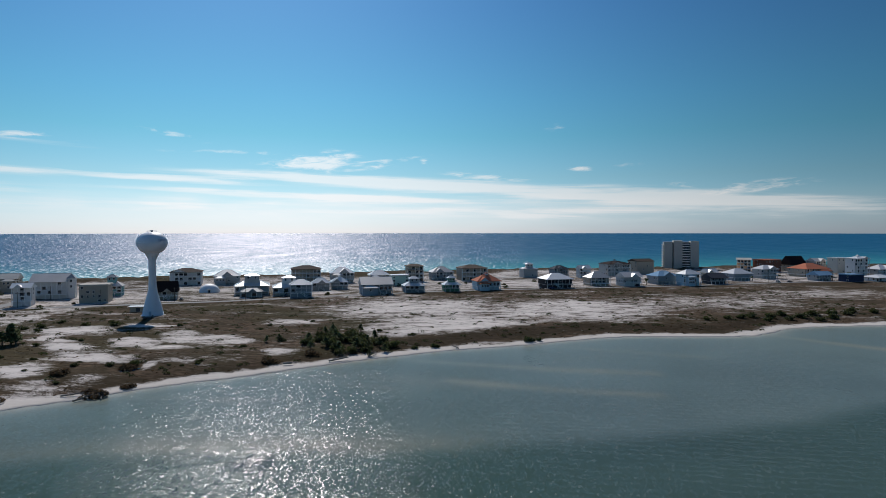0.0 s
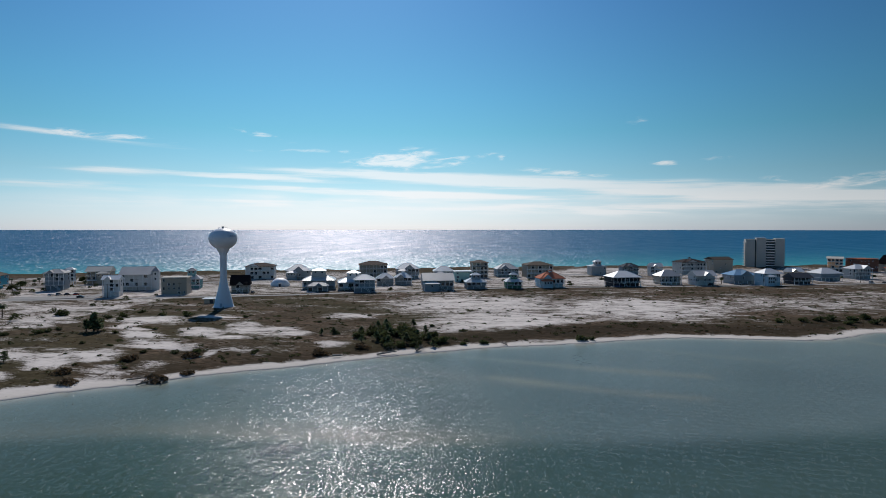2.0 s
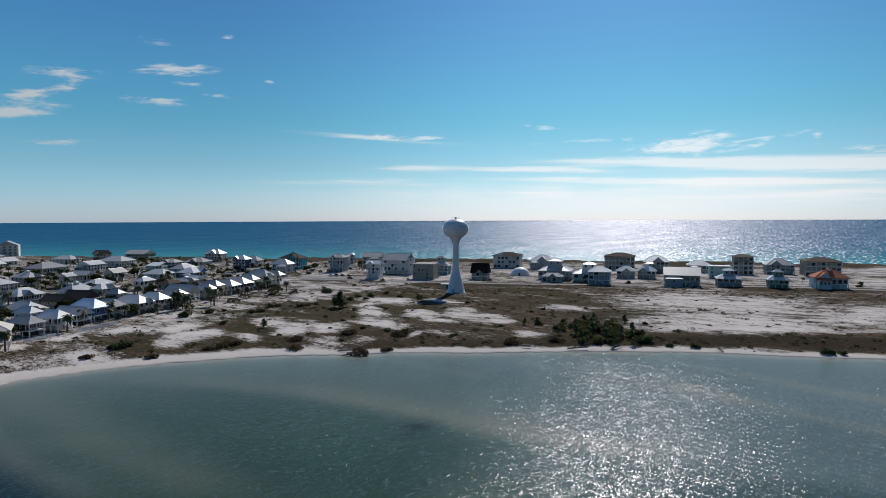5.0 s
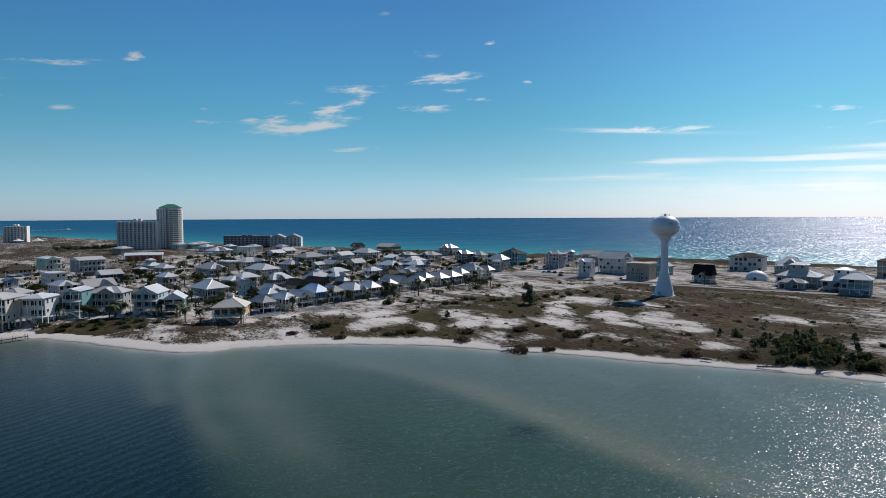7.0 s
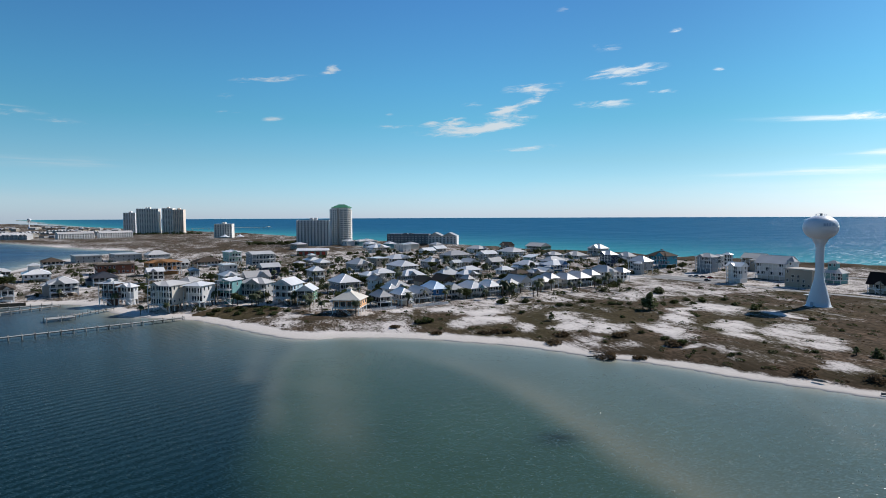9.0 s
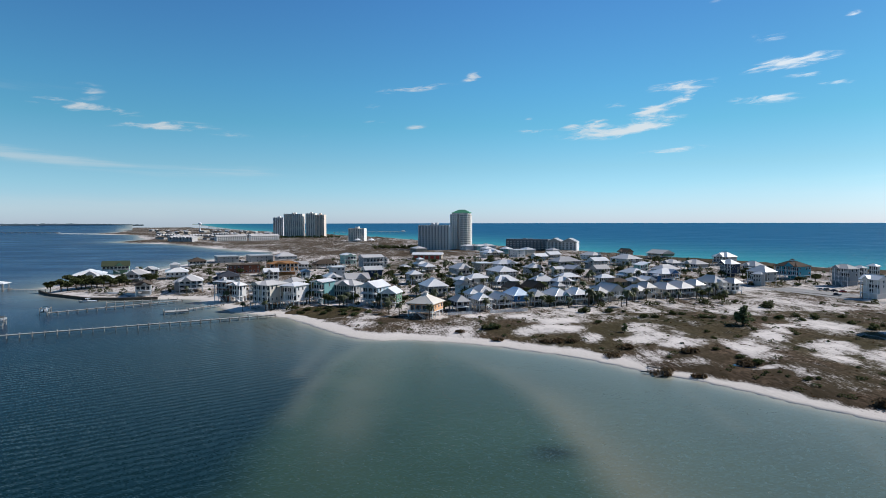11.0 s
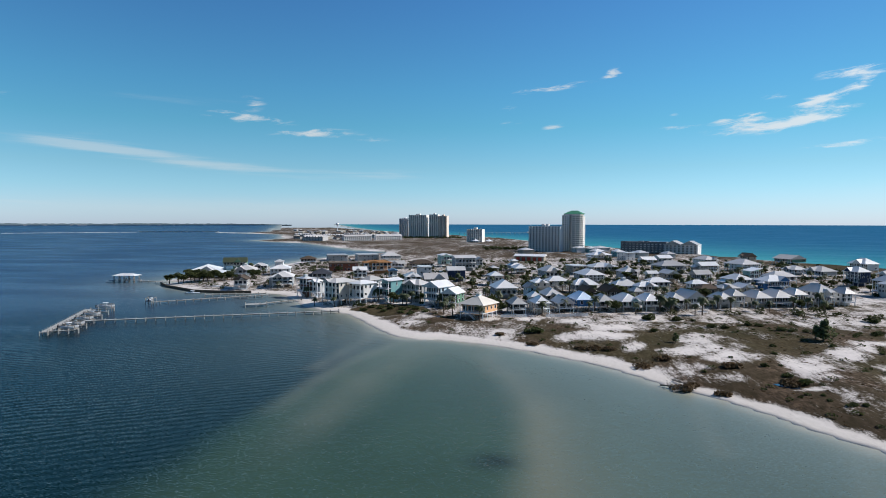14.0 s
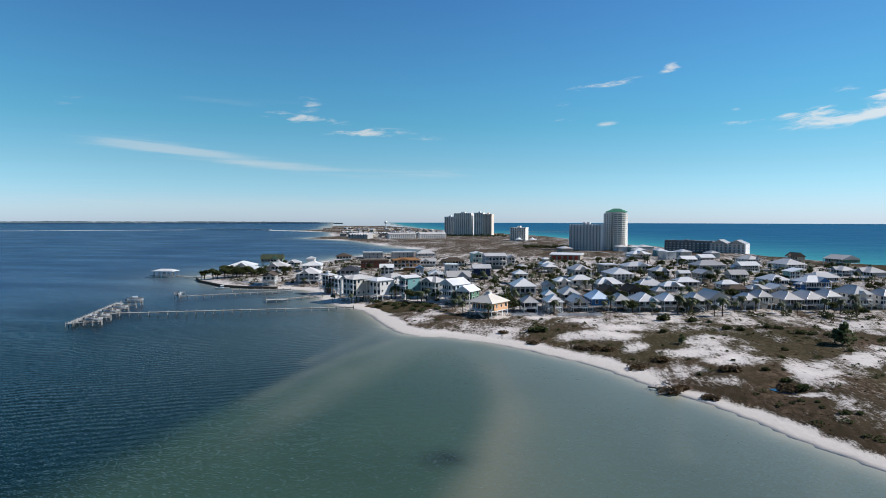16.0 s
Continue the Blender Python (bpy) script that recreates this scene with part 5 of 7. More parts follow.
house(26.0, 546.5, 24.8, 20.8, 15, 13.7, "hip3", "tan", "brown")
house(5.8, 445.5, 12.8, 10.7, 15, 11.4, "tier2", "sage", "white")
house(32.7, 457.5, 19.4, 16.3, 15, 11.4, "hip1", "pale", "terra")
house(81.9, 580.7, 15.6, 13.1, 15, 14.0, "tier3", "grey", "white")
house(111.2, 581.0, 16.2, 13.6, 15, 11.3, "hip2", "slate", "dark")
house(87.9, 472.8, 22.9, 19.2, 15, 11.6, "hip1", "black", "white")
house(134.3, 578.7, 12.1, 10.2, 15, 11.9, "gable2", "white", "white")
house(125.5, 494.0, 18.4, 15.5, 15, 11.5, "hip2", "tan", "grey")
house(172.3, 607.8, 25.5, 21.4, 15, 14.3, "hip3", "grey", "maroon")
house(205.4, 628.6, 21.3, 17.9, 15, 15.6, "gable3", "tan", "brown")
house(150.1, 488.3, 17.3, 14.5, 15, 11.4, "gable1", "white", "grey")
house(183.1, 505.1, 20.5, 17.2, 15, 11.3, "hip1", "slate", "blue")
house(199.8, 492.3, 16.1, 13.5, 15, 13.0, "hip1", "pale", "white")
house(248.6, 565.1, 13.3, 11.2, 15, 9.5, "gable1", "tan", "white")
house(227.8, 507.9, 16.9, 14.2, 15, 8.7, "gable1", "dark", "dark")
house(264.2, 543.9, 21.0, 17.7, 15, 10.7, "hip1", "slate", "white")
house(329.4, 663.1, 15.0, 14.0, -25, 15.2, "gable3", "peach", "tan")
house(301.8, 567.4, 18.4, 15.4, 15, 12.5, "hip2", "grey", "white")
house(354.3, 662.3, 22.8, 19.1, 15, 13.4, "flat2", "rust", "terra")
house(387.8, 670.4, 21.7, 18.2, 15, 16.8, "gable3", "tan", "maroon")
house(358.1, 593.1, 28.9, 24.3, 15, 13.3, "hip2", "tan", "terra")
house(406.5, 658.7, 17.2, 14.5, 15, 14.8, "gable2", "grey", "grey")
house(337.1, 541.0, 17.1, 14.4, 15, 8.4, "gable1", "slate", "blue")
house(418.2, 640.8, 16.7, 14.1, 15, 16.2, "flat3", "cream", "white")
house(406.3, 593.6, 17.2, 14.4, 15, 19.3, "hip3", "white", "white")
house(356.3, 528.3, 16.0, 13.4, 15, 6.7, "flat1", "navy", "blue")
house(428.9, 594.2, 18.9, 15.8, 15, 11.5, "hip2", "grey", "white")
house(386.7, 537.0, 22.2, 18.7, 15, 5.6, "hip1", "white", "white")
house(-128.0, 404.0, 15.0, 9.0, 15, 6.2, "hip1", "slate", "grey")
house(-434.0, -12.0, 14.0, 25.0, 26, 11.5, "hip3", "ply", "ply")

# corner turret of the grand house
b = Build()
b.box(-2.2, 2.2, -2.2, 2.2, -0.8, 13.2)
turret = part("turret", b, WALLS["white"], grand)
turret.location = (12.6, -5.5, 0)
b = Build()
b.add([(-2.8, -2.8, 13.2), (2.8, -2.8, 13.2), (2.8, 2.8, 13.2), (-2.8, 2.8, 13.2), (0, 0, 16.4)], [(0, 3, 2, 1), (0, 1, 4), (1, 2, 4), (2, 3, 4), (3, 0, 4)])
part("turret_roof", b, ROOFS["grey"], turret)
for zz in (11.6, 8.0):
    part("window", WINDOW, None, turret).location = (0, -2.2, zz)

# pump shed at the foot of the water tower
shed = thing("pump_shed", pose(-168, 334, 1.9, 0, 0, 12), "low pump shed with overhanging pale flat roof", "shed")
b = Build()
b.box(-4.2, 4.2, -2.2, 2.2, -0.8, 2.6)
part("wall", b, WALLS["tan"], shed)
b = Build()
b.box(-5.2, 5.2, -3.0, 3.0, 2.6, 2.9)
part("roof", b, ROOFS["white"], shed)
b = Build()
b.box(-1.0, 1.0, -2.26, -2.18, 0, 2.1)
part("door", b, WALLS["dark"], shed)

# tall buildings by the ocean
CONDO_GLASS = material("tinted_glazing", (.26, .27, .28), 0.3, vary=0.3, scale=0.3)
# pale, grey and tan stucco lightened, the far towers' haze put into their colour
CONDO = {"sand": material("condo_stucco", (.74, .69, .62), 0.8, vary=0.15), "grey": material("condo_grey", (.72, .70, .69), 0.8, vary=0.15), "pale": material("condo_pale", (.80, .76, .70), 0.8, vary=0.15), "dark": material("condo_dark", (.20, .21, .23), 0.7, vary=0.2), "tower": material("tower_concrete", (.43, .40, .365), 0.85, vary=0.2), "rose": material("condo_tan", (.78, .66, .56), 0.8, vary=0.15)}


def condo(name, x, y, turn, w, d, h, floors, bays, wall, fin, label, roof="flat", category="building", rail=""):
    """A balcony block: dark glazed bays between fins, a slab with parapet at each floor."""
    tower = thing(name, pose(x, y, 1.5, 0, 0, turn), label, category)
    body = Build()
    body.box(-w / 2, w / 2, -d / 2 + 1.6, d / 2, -1.5, h)
    part("wall", body, CONDO[wall], tower)
    fh = h / floors
    bay = w / bays
    strip = Build()
    strip.box(-bay * 0.24, bay * 0.24, -0.08, 0.05, fh * 0.4, h - 0.6)
    strip_mesh = strip.mesh("glazing", CONDO_GLASS)
    for i in range(bays):
        ob = part("glazing", strip_mesh, None, tower)
        ob.location = (-w / 2 + bay * (i + 0.5), -d / 2 + 1.6, 0)
    finb = Build()
    finb.box(-bay * 0.2, bay * 0.2, 0, 1.7, -1.5, h + 0.4)
    fin_mesh = finb.mesh("fin", CONDO[fin])
    for i in range(bays + 1):
        ob = part("fin", fin_mesh, None, tower)
        ob.location = (min(max(-w / 2 + bay * i, -w / 2 + bay * 0.15), w / 2 - bay * 0.15), -d / 2 - 0.12, 0)
    slab = Build()
    slab.box(-w / 2 + 0.3, w / 2 - 0.3, 0, 1.55, -0.12, 0.12)
    slab.box(-w / 2 + 0.3, w / 2 - 0.3, 0.5, 0.6, 0.12, 0.75)
    slab_mesh = slab.mesh("balcony", CONDO[rail or fin])
    for k in range(1, floors):
        ob = part("balcony", slab_mesh, None, tower)
        ob.location = (0, -d / 2, k * fh)
    # end walls: a column of windows each
    for k in range(floors if x > -1000 else 0):
        for sx, rot in ((w / 2, 90), (-w / 2, -90)):
            ob = part("window", WINDOW, None, tower)
            ob.location = (sx, d * 0.12, (k + 0.55) * fh)
            ob.rotation_euler = (0, 0, radians(rot))
    top = Build()
    top.box(-w / 2 - 0.15, w / 2 + 0.15, -d / 2 + 1.5, d / 2 + 0.15, h, h + 0.9)
    part("parapet", top, CONDO[fin], tower)
    pent = Build()
    pent.box(-w * 0.12, -w * 0.03, -d * 0.2, d * 0.2, h + 0.9, h + (4.0 if h > 25 else 1.9))
    pent.box(w * 0.01, w * 0.1, -d * 0.2, d * 0.2, h + 0.9, h + (4.4 if h > 25 else 1.6))
    if roof == "flat":
        part("lift_housing", pent, CONDO[fin], tower)
    elif roof == "twin":
        for sx in (-w / 4, w / 4):
            ob = part("roof", roof_build("gable", w / 2 - 1.5, d + 2.0, h + 0.9, 5.0, 0.5), ROOFS["grey"], tower)
            ob.location.x = sx
            gb = Build()
            gb.add([(-w / 4 + 1, -d / 2, h + 0.8), (w / 4 - 1, -d / 2, h + 0.8), (0, -d / 2, h + 5.2), (-w / 4 + 1, d / 2, h + 0.8), (w / 4 - 1, d / 2, h + 0.8), (0, d / 2, h + 5.2)], [(0, 1, 2), (3, 5, 4)])
            ob = part("gable_wall", gb, CONDO[wall], tower)
            ob.location.x = sx
    elif roof == "gable":
        part("roof", roof_build("gable", w, d, h + 0.9, 4.0, 0.5), ROOFS["grey"], tower)
    return tower


def beach_tower(x, y, turn):
    """Concrete tower of plain piers round recessed balcony bays."""
    tower = thing("condominium_tower", pose(x, y, 1.5, 0, 0, turn), "weathered concrete beach tower with recessed dark balcony bays", "building")
    floors, h = 11, 32.0
    fh = h / floors
    core = Build()
    core.box(-18.5, 19, -6.0, 9, -1.5, h)
    part("wall", core, CONDO["tower"], tower)
    for x0, x1, top in ((-18, -9.5, h - 2.0), (-8.0, 1.5, h + 1.6), (10.5, 19.5, h + 1.0)):
        b = Build()
        b.box(x0, x1, -9.0, 8.0, -1.5, top)
        part("pier_wall", b, CONDO["tower"], tower)
    for x0, x1 in ((-9.4, -8.1), (1.7, 10.3)):
        b = Build()
        b.box(x0, x1, -6.12, -6.02, 0.5, h - 0.8)
        part("glazing", b, GLASS, tower)
    slab, side = Build(), Build()
    slab.box(1.6, 10.4, -8.6, -6.1, -0.12, 0.12)
    slab.box(1.6, 10.4, -8.6, -8.5, 0.12, 0.8)
    slab_mesh = slab.mesh("balcony", CONDO["grey"])
    side.box(-20.3, -18.1, -6.5, 5.0, -0.12, 0.12)
    side.box(-20.3, -20.2, -6.5, 5.0, 0.12, 0.85)
    side_mesh = side.mesh("side_balcony", CONDO["tower"])
    for k in range(1, floors):
        part("balcony", slab_mesh, None, tower).location.z = k * fh
        part("side_balcony", side_mesh, None, tower).location.z = k * fh - 0.8
    return tower


def round_tower(x, y, turn):
    """The tall tower: a stucco shaft, a bowed stack of balconies, a green hipped cap."""
    tower = thing("condominium_tower", pose(x, y, 1.5, 0, 0, turn), "tall tan stucco tower with bowed white balconies and green roof", "building")
    h, floors = 55.0, 19
    fh = h / floors
    body = Build()
    body.box(-17, -5, -9, 10, -1.5, h + 1.0)
    body.box(-5, 14, -5, 10, -1.5, h)
    part("wall", body, CONDO["pale"], tower)
    bow = Build()
    bow.lathe([(8.2, -1.5), (8.2, h)], 28)
    ob = part("bowed_glazing", bow, CONDO_GLASS, tower, "dark glazed bow front")
    ob.location = (5.5, -4.0, 0)
    ring = Build()
    ring.lathe([(8.3, -0.15), (9.7, -0.15), (9.7, 1.45), (9.55, 1.45), (9.55, 0.12), (8.3, 0.12)], 28)
    ring_mesh = ring.mesh("balcony", CONDO["pale"])
    for k in range(1, floors + 1):
        ob = part("balcony", ring_mesh, None, tower)
        ob.location = (5.5, -4.0, k * fh - 0.2)
    for k in range(floors):
        for wx in (-14.5, -11.0, -7.5):
            ob = part("window", WINDOW, None, tower)
            ob.location = (wx, -9.0, (k + 0.55) * fh)
        for wy in (-3, 2, 7):
            ob = part("window", WINDOW, None, tower)
            ob.location = (14.0, wy, (k + 0.55) * fh)
            ob.rotation_euler = (0, 0, radians(90))
    pier = Build()
    for a in range(-80, 81, 40):
        px, py = 5.5 + 9.4 * math.sin(radians(a)), -4.0 - 9.4 * math.cos(radians(a))
        pier.box(px - 0.5, px + 0.5, py - 0.5, py + 0.5, -1.5, h + 0.8)
    part("balcony_pier", pier, CONDO["pale"], tower)
    cap = Build()
    cap.box(-14, 12, -9.5, 9, h + 0.8, h + 3.2)
    part("attic", cap, CONDO["pale"], tower)
    part("roof", roof_build("hip", 26, 18.5, h + 3.2, 5.0, 1.0), ROOFS["green"], tower, "green metal hipped roof")
    return tower


round_tower(-875, 181.5, 70)
condo("condominium_block", -868, 138.5, 70, 50, 16, 38.5, 13, 10, "grey", "grey", "long grey balcony block with dark vertical bays")
beach_tower(279, 713, -14)
condo("condominium_tower", -1655, -170, 80, 26, 22, 67.0, 21, 4, "pale", "pale", "slim pale seaside tower joined to the tan one")
condo("condominium_tower", -1651, -144, 80, 26, 22, 63.5, 21, 6, "rose", "rose", "tan banded seaside tower with balcony fins")
condo("condominium_tower", -1663, -219, 80, 54, 22, 66.0, 21, 9, "pale", "pale", "pale seaside tower with balcony fins")
condo("condominium_tower", -1720, -272, 80, 30, 22, 56.0, 18, 5, "grey", "grey", "grey seaside tower beside the pale one")
condo("hotel", -1297, -14, 78, 36, 22, 29.0, 8, 7, "pale", "pale", "white seaside hotel with balcony bays")
condo("condominium_block", -845, 281, 62, 66, 16, 16.5, 5, 12, "dark", "dark", "low dark grey beach block with balcony grid", rail="grey")
condo("condominium_block", -808, 326, 62, 44, 20, 14.0, 4, 8, "grey", "grey", "pale beach block under twin gabled roofs", roof="twin")
for tx, ty in ((-1272, -12), (-1272, 18)):
    tent = thing("tent_pavilion", pose(tx, ty, 1.5), "white peaked tent pavilion at the foot of the hotel", "pavilion", "hotel pavilions")
    b = Build()
    b.lathe([(9.5, 3.4), (9.3, 3.7), (5.0, 5.0), (2.0, 6.8), (0.1, 8.6)], 12)
    part("canopy", b, TRIM, tent)
    for a in range(0, 360, 60):
        b = Build()
        b.tube((8.6 * math.cos(radians(a)), 8.6 * math.sin(radians(a)), -1.0), (8.6 * math.cos(radians(a)), 8.6 * math.sin(radians(a)), 3.6), 0.25, 0.25, 6)
        part("pole", b, TRIM, tent)


def far_house(x, y, w, d, turn, h, wall, roof):
    z = max(ground_z(x, y), 0.8)
    home = thing("far_house", pose(x, y, z, 0, 0, turn), "small distant %s house under a %s roof" % (WALL_WORDS[wall], roof), "house", "far houses")
    b = Build()
    b.box(-w / 2, w / 2, -d / 2, d / 2, -1, h * 0.7)
    part("wall", b, WALLS[wall], home)
    part("roof", roof_build("gable" if w > d * 1.3 else "hip", w, d, h * 0.7, h * 0.3, 0.6), ROOFS[roof], home)
    for i in range(max(1, int(w / 8)) if x > -1900 else 0):
        ob = part("window", WIDE_WINDOW, None, home)
        ob.location = (-w / 2 + w * (i + 0.5) / max(1, int(w / 8)), -d / 2, h * 0.42)
    return home


WALLS["pale_stucco"] = material("pale_stucco", (.50, .49, .48), 0.8, vary=0.15)


def townhouse_row(x, y, turn, n, label):
    row = thing("townhouse_row", pose(x, y, 1.2, 0, 0, turn), label, "building", "townhouse rows")
    unit = Build()
    unit.box(-4.0, 4.0, -6, 6, -1.5, 9.5)
    unit_mesh = unit.mesh("unit", WALLS["pale_stucco"])
    roof_mesh = roof_build("gable", 7.6, 12.5, 9.5, 2.6, 0.3).mesh("roof", ROOFS["grey"])
    for i in range(n):
        ob = part("unit", unit_mesh, None, row)
        ob.location = ((i - (n - 1) / 2) * 8.3, (i % 2) * 1.4, 0)
        rf = part("roof", roof_mesh, None, row)
        rf.location = ob.location
        for k in range(1, 3):
            win = part("window", WIDE_WINDOW, None, row)
            win.location = (ob.location.x, ob.location.y - 6.0, 1.8 + 3.0 * k)
    return row


for tx, ty, tn in [(-1318, -408, 7), (-1350, -418, 8), (-1384, -430, 8), (-1420, -440, 7), (-1545, -440, 8), (-1600, -545, 8), (-1590, -330, 8), (-1760, -450, 8)]:
    townhouse_row(tx, ty, 76, tn, "grey-tan row of three-storey townhouses with gabled roofs")
for tx, ty in [(-1338, -306), (-1388, -242)]:
    condo("apartment_row", tx, ty, 128, 70, 14, 10.5, 3, 14, "grey", "grey", "long low grey apartment row with three balcony storeys", roof="gable")
rnd = random.Random(11)
for k in range(84):
    u, v = rnd.random(), rnd.random()
    fx, fy = -1420 - 1500 * u ** 1.3, 0
    fy = np.interp(fx, [-2900, -2100, -1420], [-1120, -760, -500]) + v * np.interp(fx, [-2900, -2100, -1420], [330, 420, 170])
    far_house(fx, fy, rnd.uniform(12, 26), rnd.uniform(10, 16), 60 + rnd.uniform(-12, 12), rnd.uniform(7, 11), rnd.choice(["grey", "tan", "grey", "tan", "grey"]), rnd.choice(["grey", "grey", "brown", "brown", "tan"]))
for fx, fy, fw, wall, roof in [(-842, 186, 17, "white", "white"), (-838, 203, 14, "teal", "white"), (-870, 220, 25, "white", "grey"), (-760, 205, 16, "white", "white"), (-745, 230, 14, "teal", "white"), (-725, 255, 18, "cream", "white"), (-770, 110, 20, "tan", "grey"), (-705, 285, 15, "grey", "grey")]:
    far_house(fx, fy, fw, fw * 0.8, 24, 9.5, wall, roof)

# the fire hall with red doors
RED_DOOR = material("red_door_paint", (.55, .06, .03), 0.5, vary=0.15)
hall = thing("fire_hall", pose(-640, 118, 1.8, 0, 0, 80), "low hall with red bay doors and white roof", "building")
b = Build()
b.box(-17, 17, -9, 9, -1, 5.6)
part("wall", b, WALLS["tan"], hall)
part("roof", roof_build("gable", 34, 18, 5.6, 2.2, 1.2), ROOFS["white"], hall)
for i in range(5):
    q = Build()
    q.box(-2.0, 2.0, -0.15, 0.1, 0, 4.2)
    ob = part("bay_door", q, RED_DOOR, hall, "red roller door")
    ob.location = (-13 + 6.4 * i, -9.05, 0)

water_tower(-2640, -800, 1.5, 1.0, "distant white steel water tower over the townhouses")

# dome house
dome = thing("dome_house", pose(-170, 440, 1.9, 0, 0, 20), "white monolithic dome house on sandy lot", "house")
b = Build()
b.lathe([(7.2 * math.cos(a), 6.0 * math.sin(a)) for a in np.linspace(-0.15, 1.55, 16)], 36)
part("shell", b, TRIM, dome, smooth=True)
b = Build()
b.box(-1.2, 1.2, -7.9, -6.0, -0.5, 2.6)
part("entrance", b, WALLS["white"], dome)
b = Build()
b.box(-0.6, 0.6, -7.95, -7.88, 0, 2.1)
part("door", b, WALLS["dark"], dome)

# docks on the bay
PILE = Build()
PILE.tube((0, 0, -3.0), (0, 0, 1.0), 0.17, 0.15, 6)
PILE_MESH = PILE.mesh("post", PILE_WOOD)


def dock(ax, ay, bx, by, width, label, spacing=4.2, top=2.3, rail=False, z=1.5):
    a, b = Vector((ax, ay, 0)), Vector((bx, by, 0))
    run = (b - a).length
    turn = math.degrees(math.atan2(by - ay, bx - ax))
    pier = thing("dock", pose(ax, ay, 0, 0, 0, turn), label, "dock")
    deck = Build()
    n = int(run / 0.55)
    for i in range(n):
        deck.box(run * i / n + 0.02, run * (i + 1) / n - 0.02, -width / 2, width / 2, z - 0.06, z)
    ob = part("deck", deck, PALE_WOOD, pier)
    tagged(ob, kind="stuff")
    for y in (-width / 2 + 0.15, width / 2 - 0.15):
        beam = Build()
        beam.box(0, run, y - 0.08, y + 0.08, z - 0.36, z - 0.07)
        part("beam", beam, WOOD, pier)
    k = max(2, int(run / spacing))
    for i in range(k + 1):
        for y in (-width / 2 - 0.1, width / 2 + 0.1):
            ob = part("post", PILE_MESH, None, pier)
            ob.location = (run * i / k, y, 0)
            ob.scale = (1, 1, top)
    if rail:
        for y in (-width / 2, width / 2):
            rb = Build()
            rb.box(0, run, y - 0.05, y + 0.05, z + 0.95, z + 1.05)
            rb.box(0, run, y - 0.04, y + 0.04, z + 0.45, z + 0.53)
            for i in range(int(run / 1.6)):
                rb.box(1.6 * i, 1.6 * i + 0.09, y - 0.04, y + 0.04, z, z + 0.95)
            part("handrail", rb, PALE_WOOD, pier)
    return pier


dock(-217, 27, -167.5, -77, 1.9, "long weathered wooden dock over the bay", top=2.05)
dock(-138.5, -71.5, -200, -101.5, 2.6, "wide wooden dock head with boat slips", top=2.1, spacing=3.4)
for u in (0.04, 0.22, 0.40, 0.62, 0.82, 1.0):
    sx, sy = -138.5 - 61.5 * u, -71.5 - 30 * u
    dock(sx - 0.5, sy + 1.0, sx - 5.2, sy + 10.8, 0.9, "short wooden finger dock beside a boat slip", spacing=3.0, top=2.4)
dock(-276, -38, -232, -88, 1.7, "wooden dock leading to a small boat lift", top=2.0)
dock(-258, -10, -236, -25, 1.7, "short wooden dock with a square platform", top=2.2)
dock(-231, -31, -236, -21, 6.0, "square wooden platform at the end of the dock", spacing=4.0, top=2.4)
dock(-282, -43, -269, -77, 1.6, "low wooden dock beside the seawall", top=2.2)
dock(-338, -148, -343, -175, 2.0, "wooden dock running to the boathouse", top=2.2, spacing=3.2)


def boathouse(x, y, turn):
    shed = thing("boathouse", pose(x, y, 0, 0, 0, turn), "open boathouse with white hipped roof on wooden piles", "boathouse")
    floor = Build()
    floor.box(-9, 9, -5.4, -3.4, 1.3, 1.5)
    floor.box(-9, 9, 3.4, 5.4, 1.3, 1.5)
    floor.box(-12.5, -9, -5.4, 5.4, 1.3, 1.5)
    floor.box(-1, 1, -3.6, 3.6, 1.3, 1.5)
    part("deck", floor, PALE_WOOD, shed)
    part("roof", roof_build("hip", 16, 9.5, 5.4, 1.5, 0.7), ROOFS["white"], shed)
    for i in range(5):
        for py in (-4.6, -3.3, 3.3, 4.6):
            ob = part("post", PILE_MESH, None, shed)
            ob.location = (-7.6 + 3.8 * i, py, 0)
            ob.scale = (1.3, 1.3, 5.3)
    return shed


boathouse(-344, -186, 98)


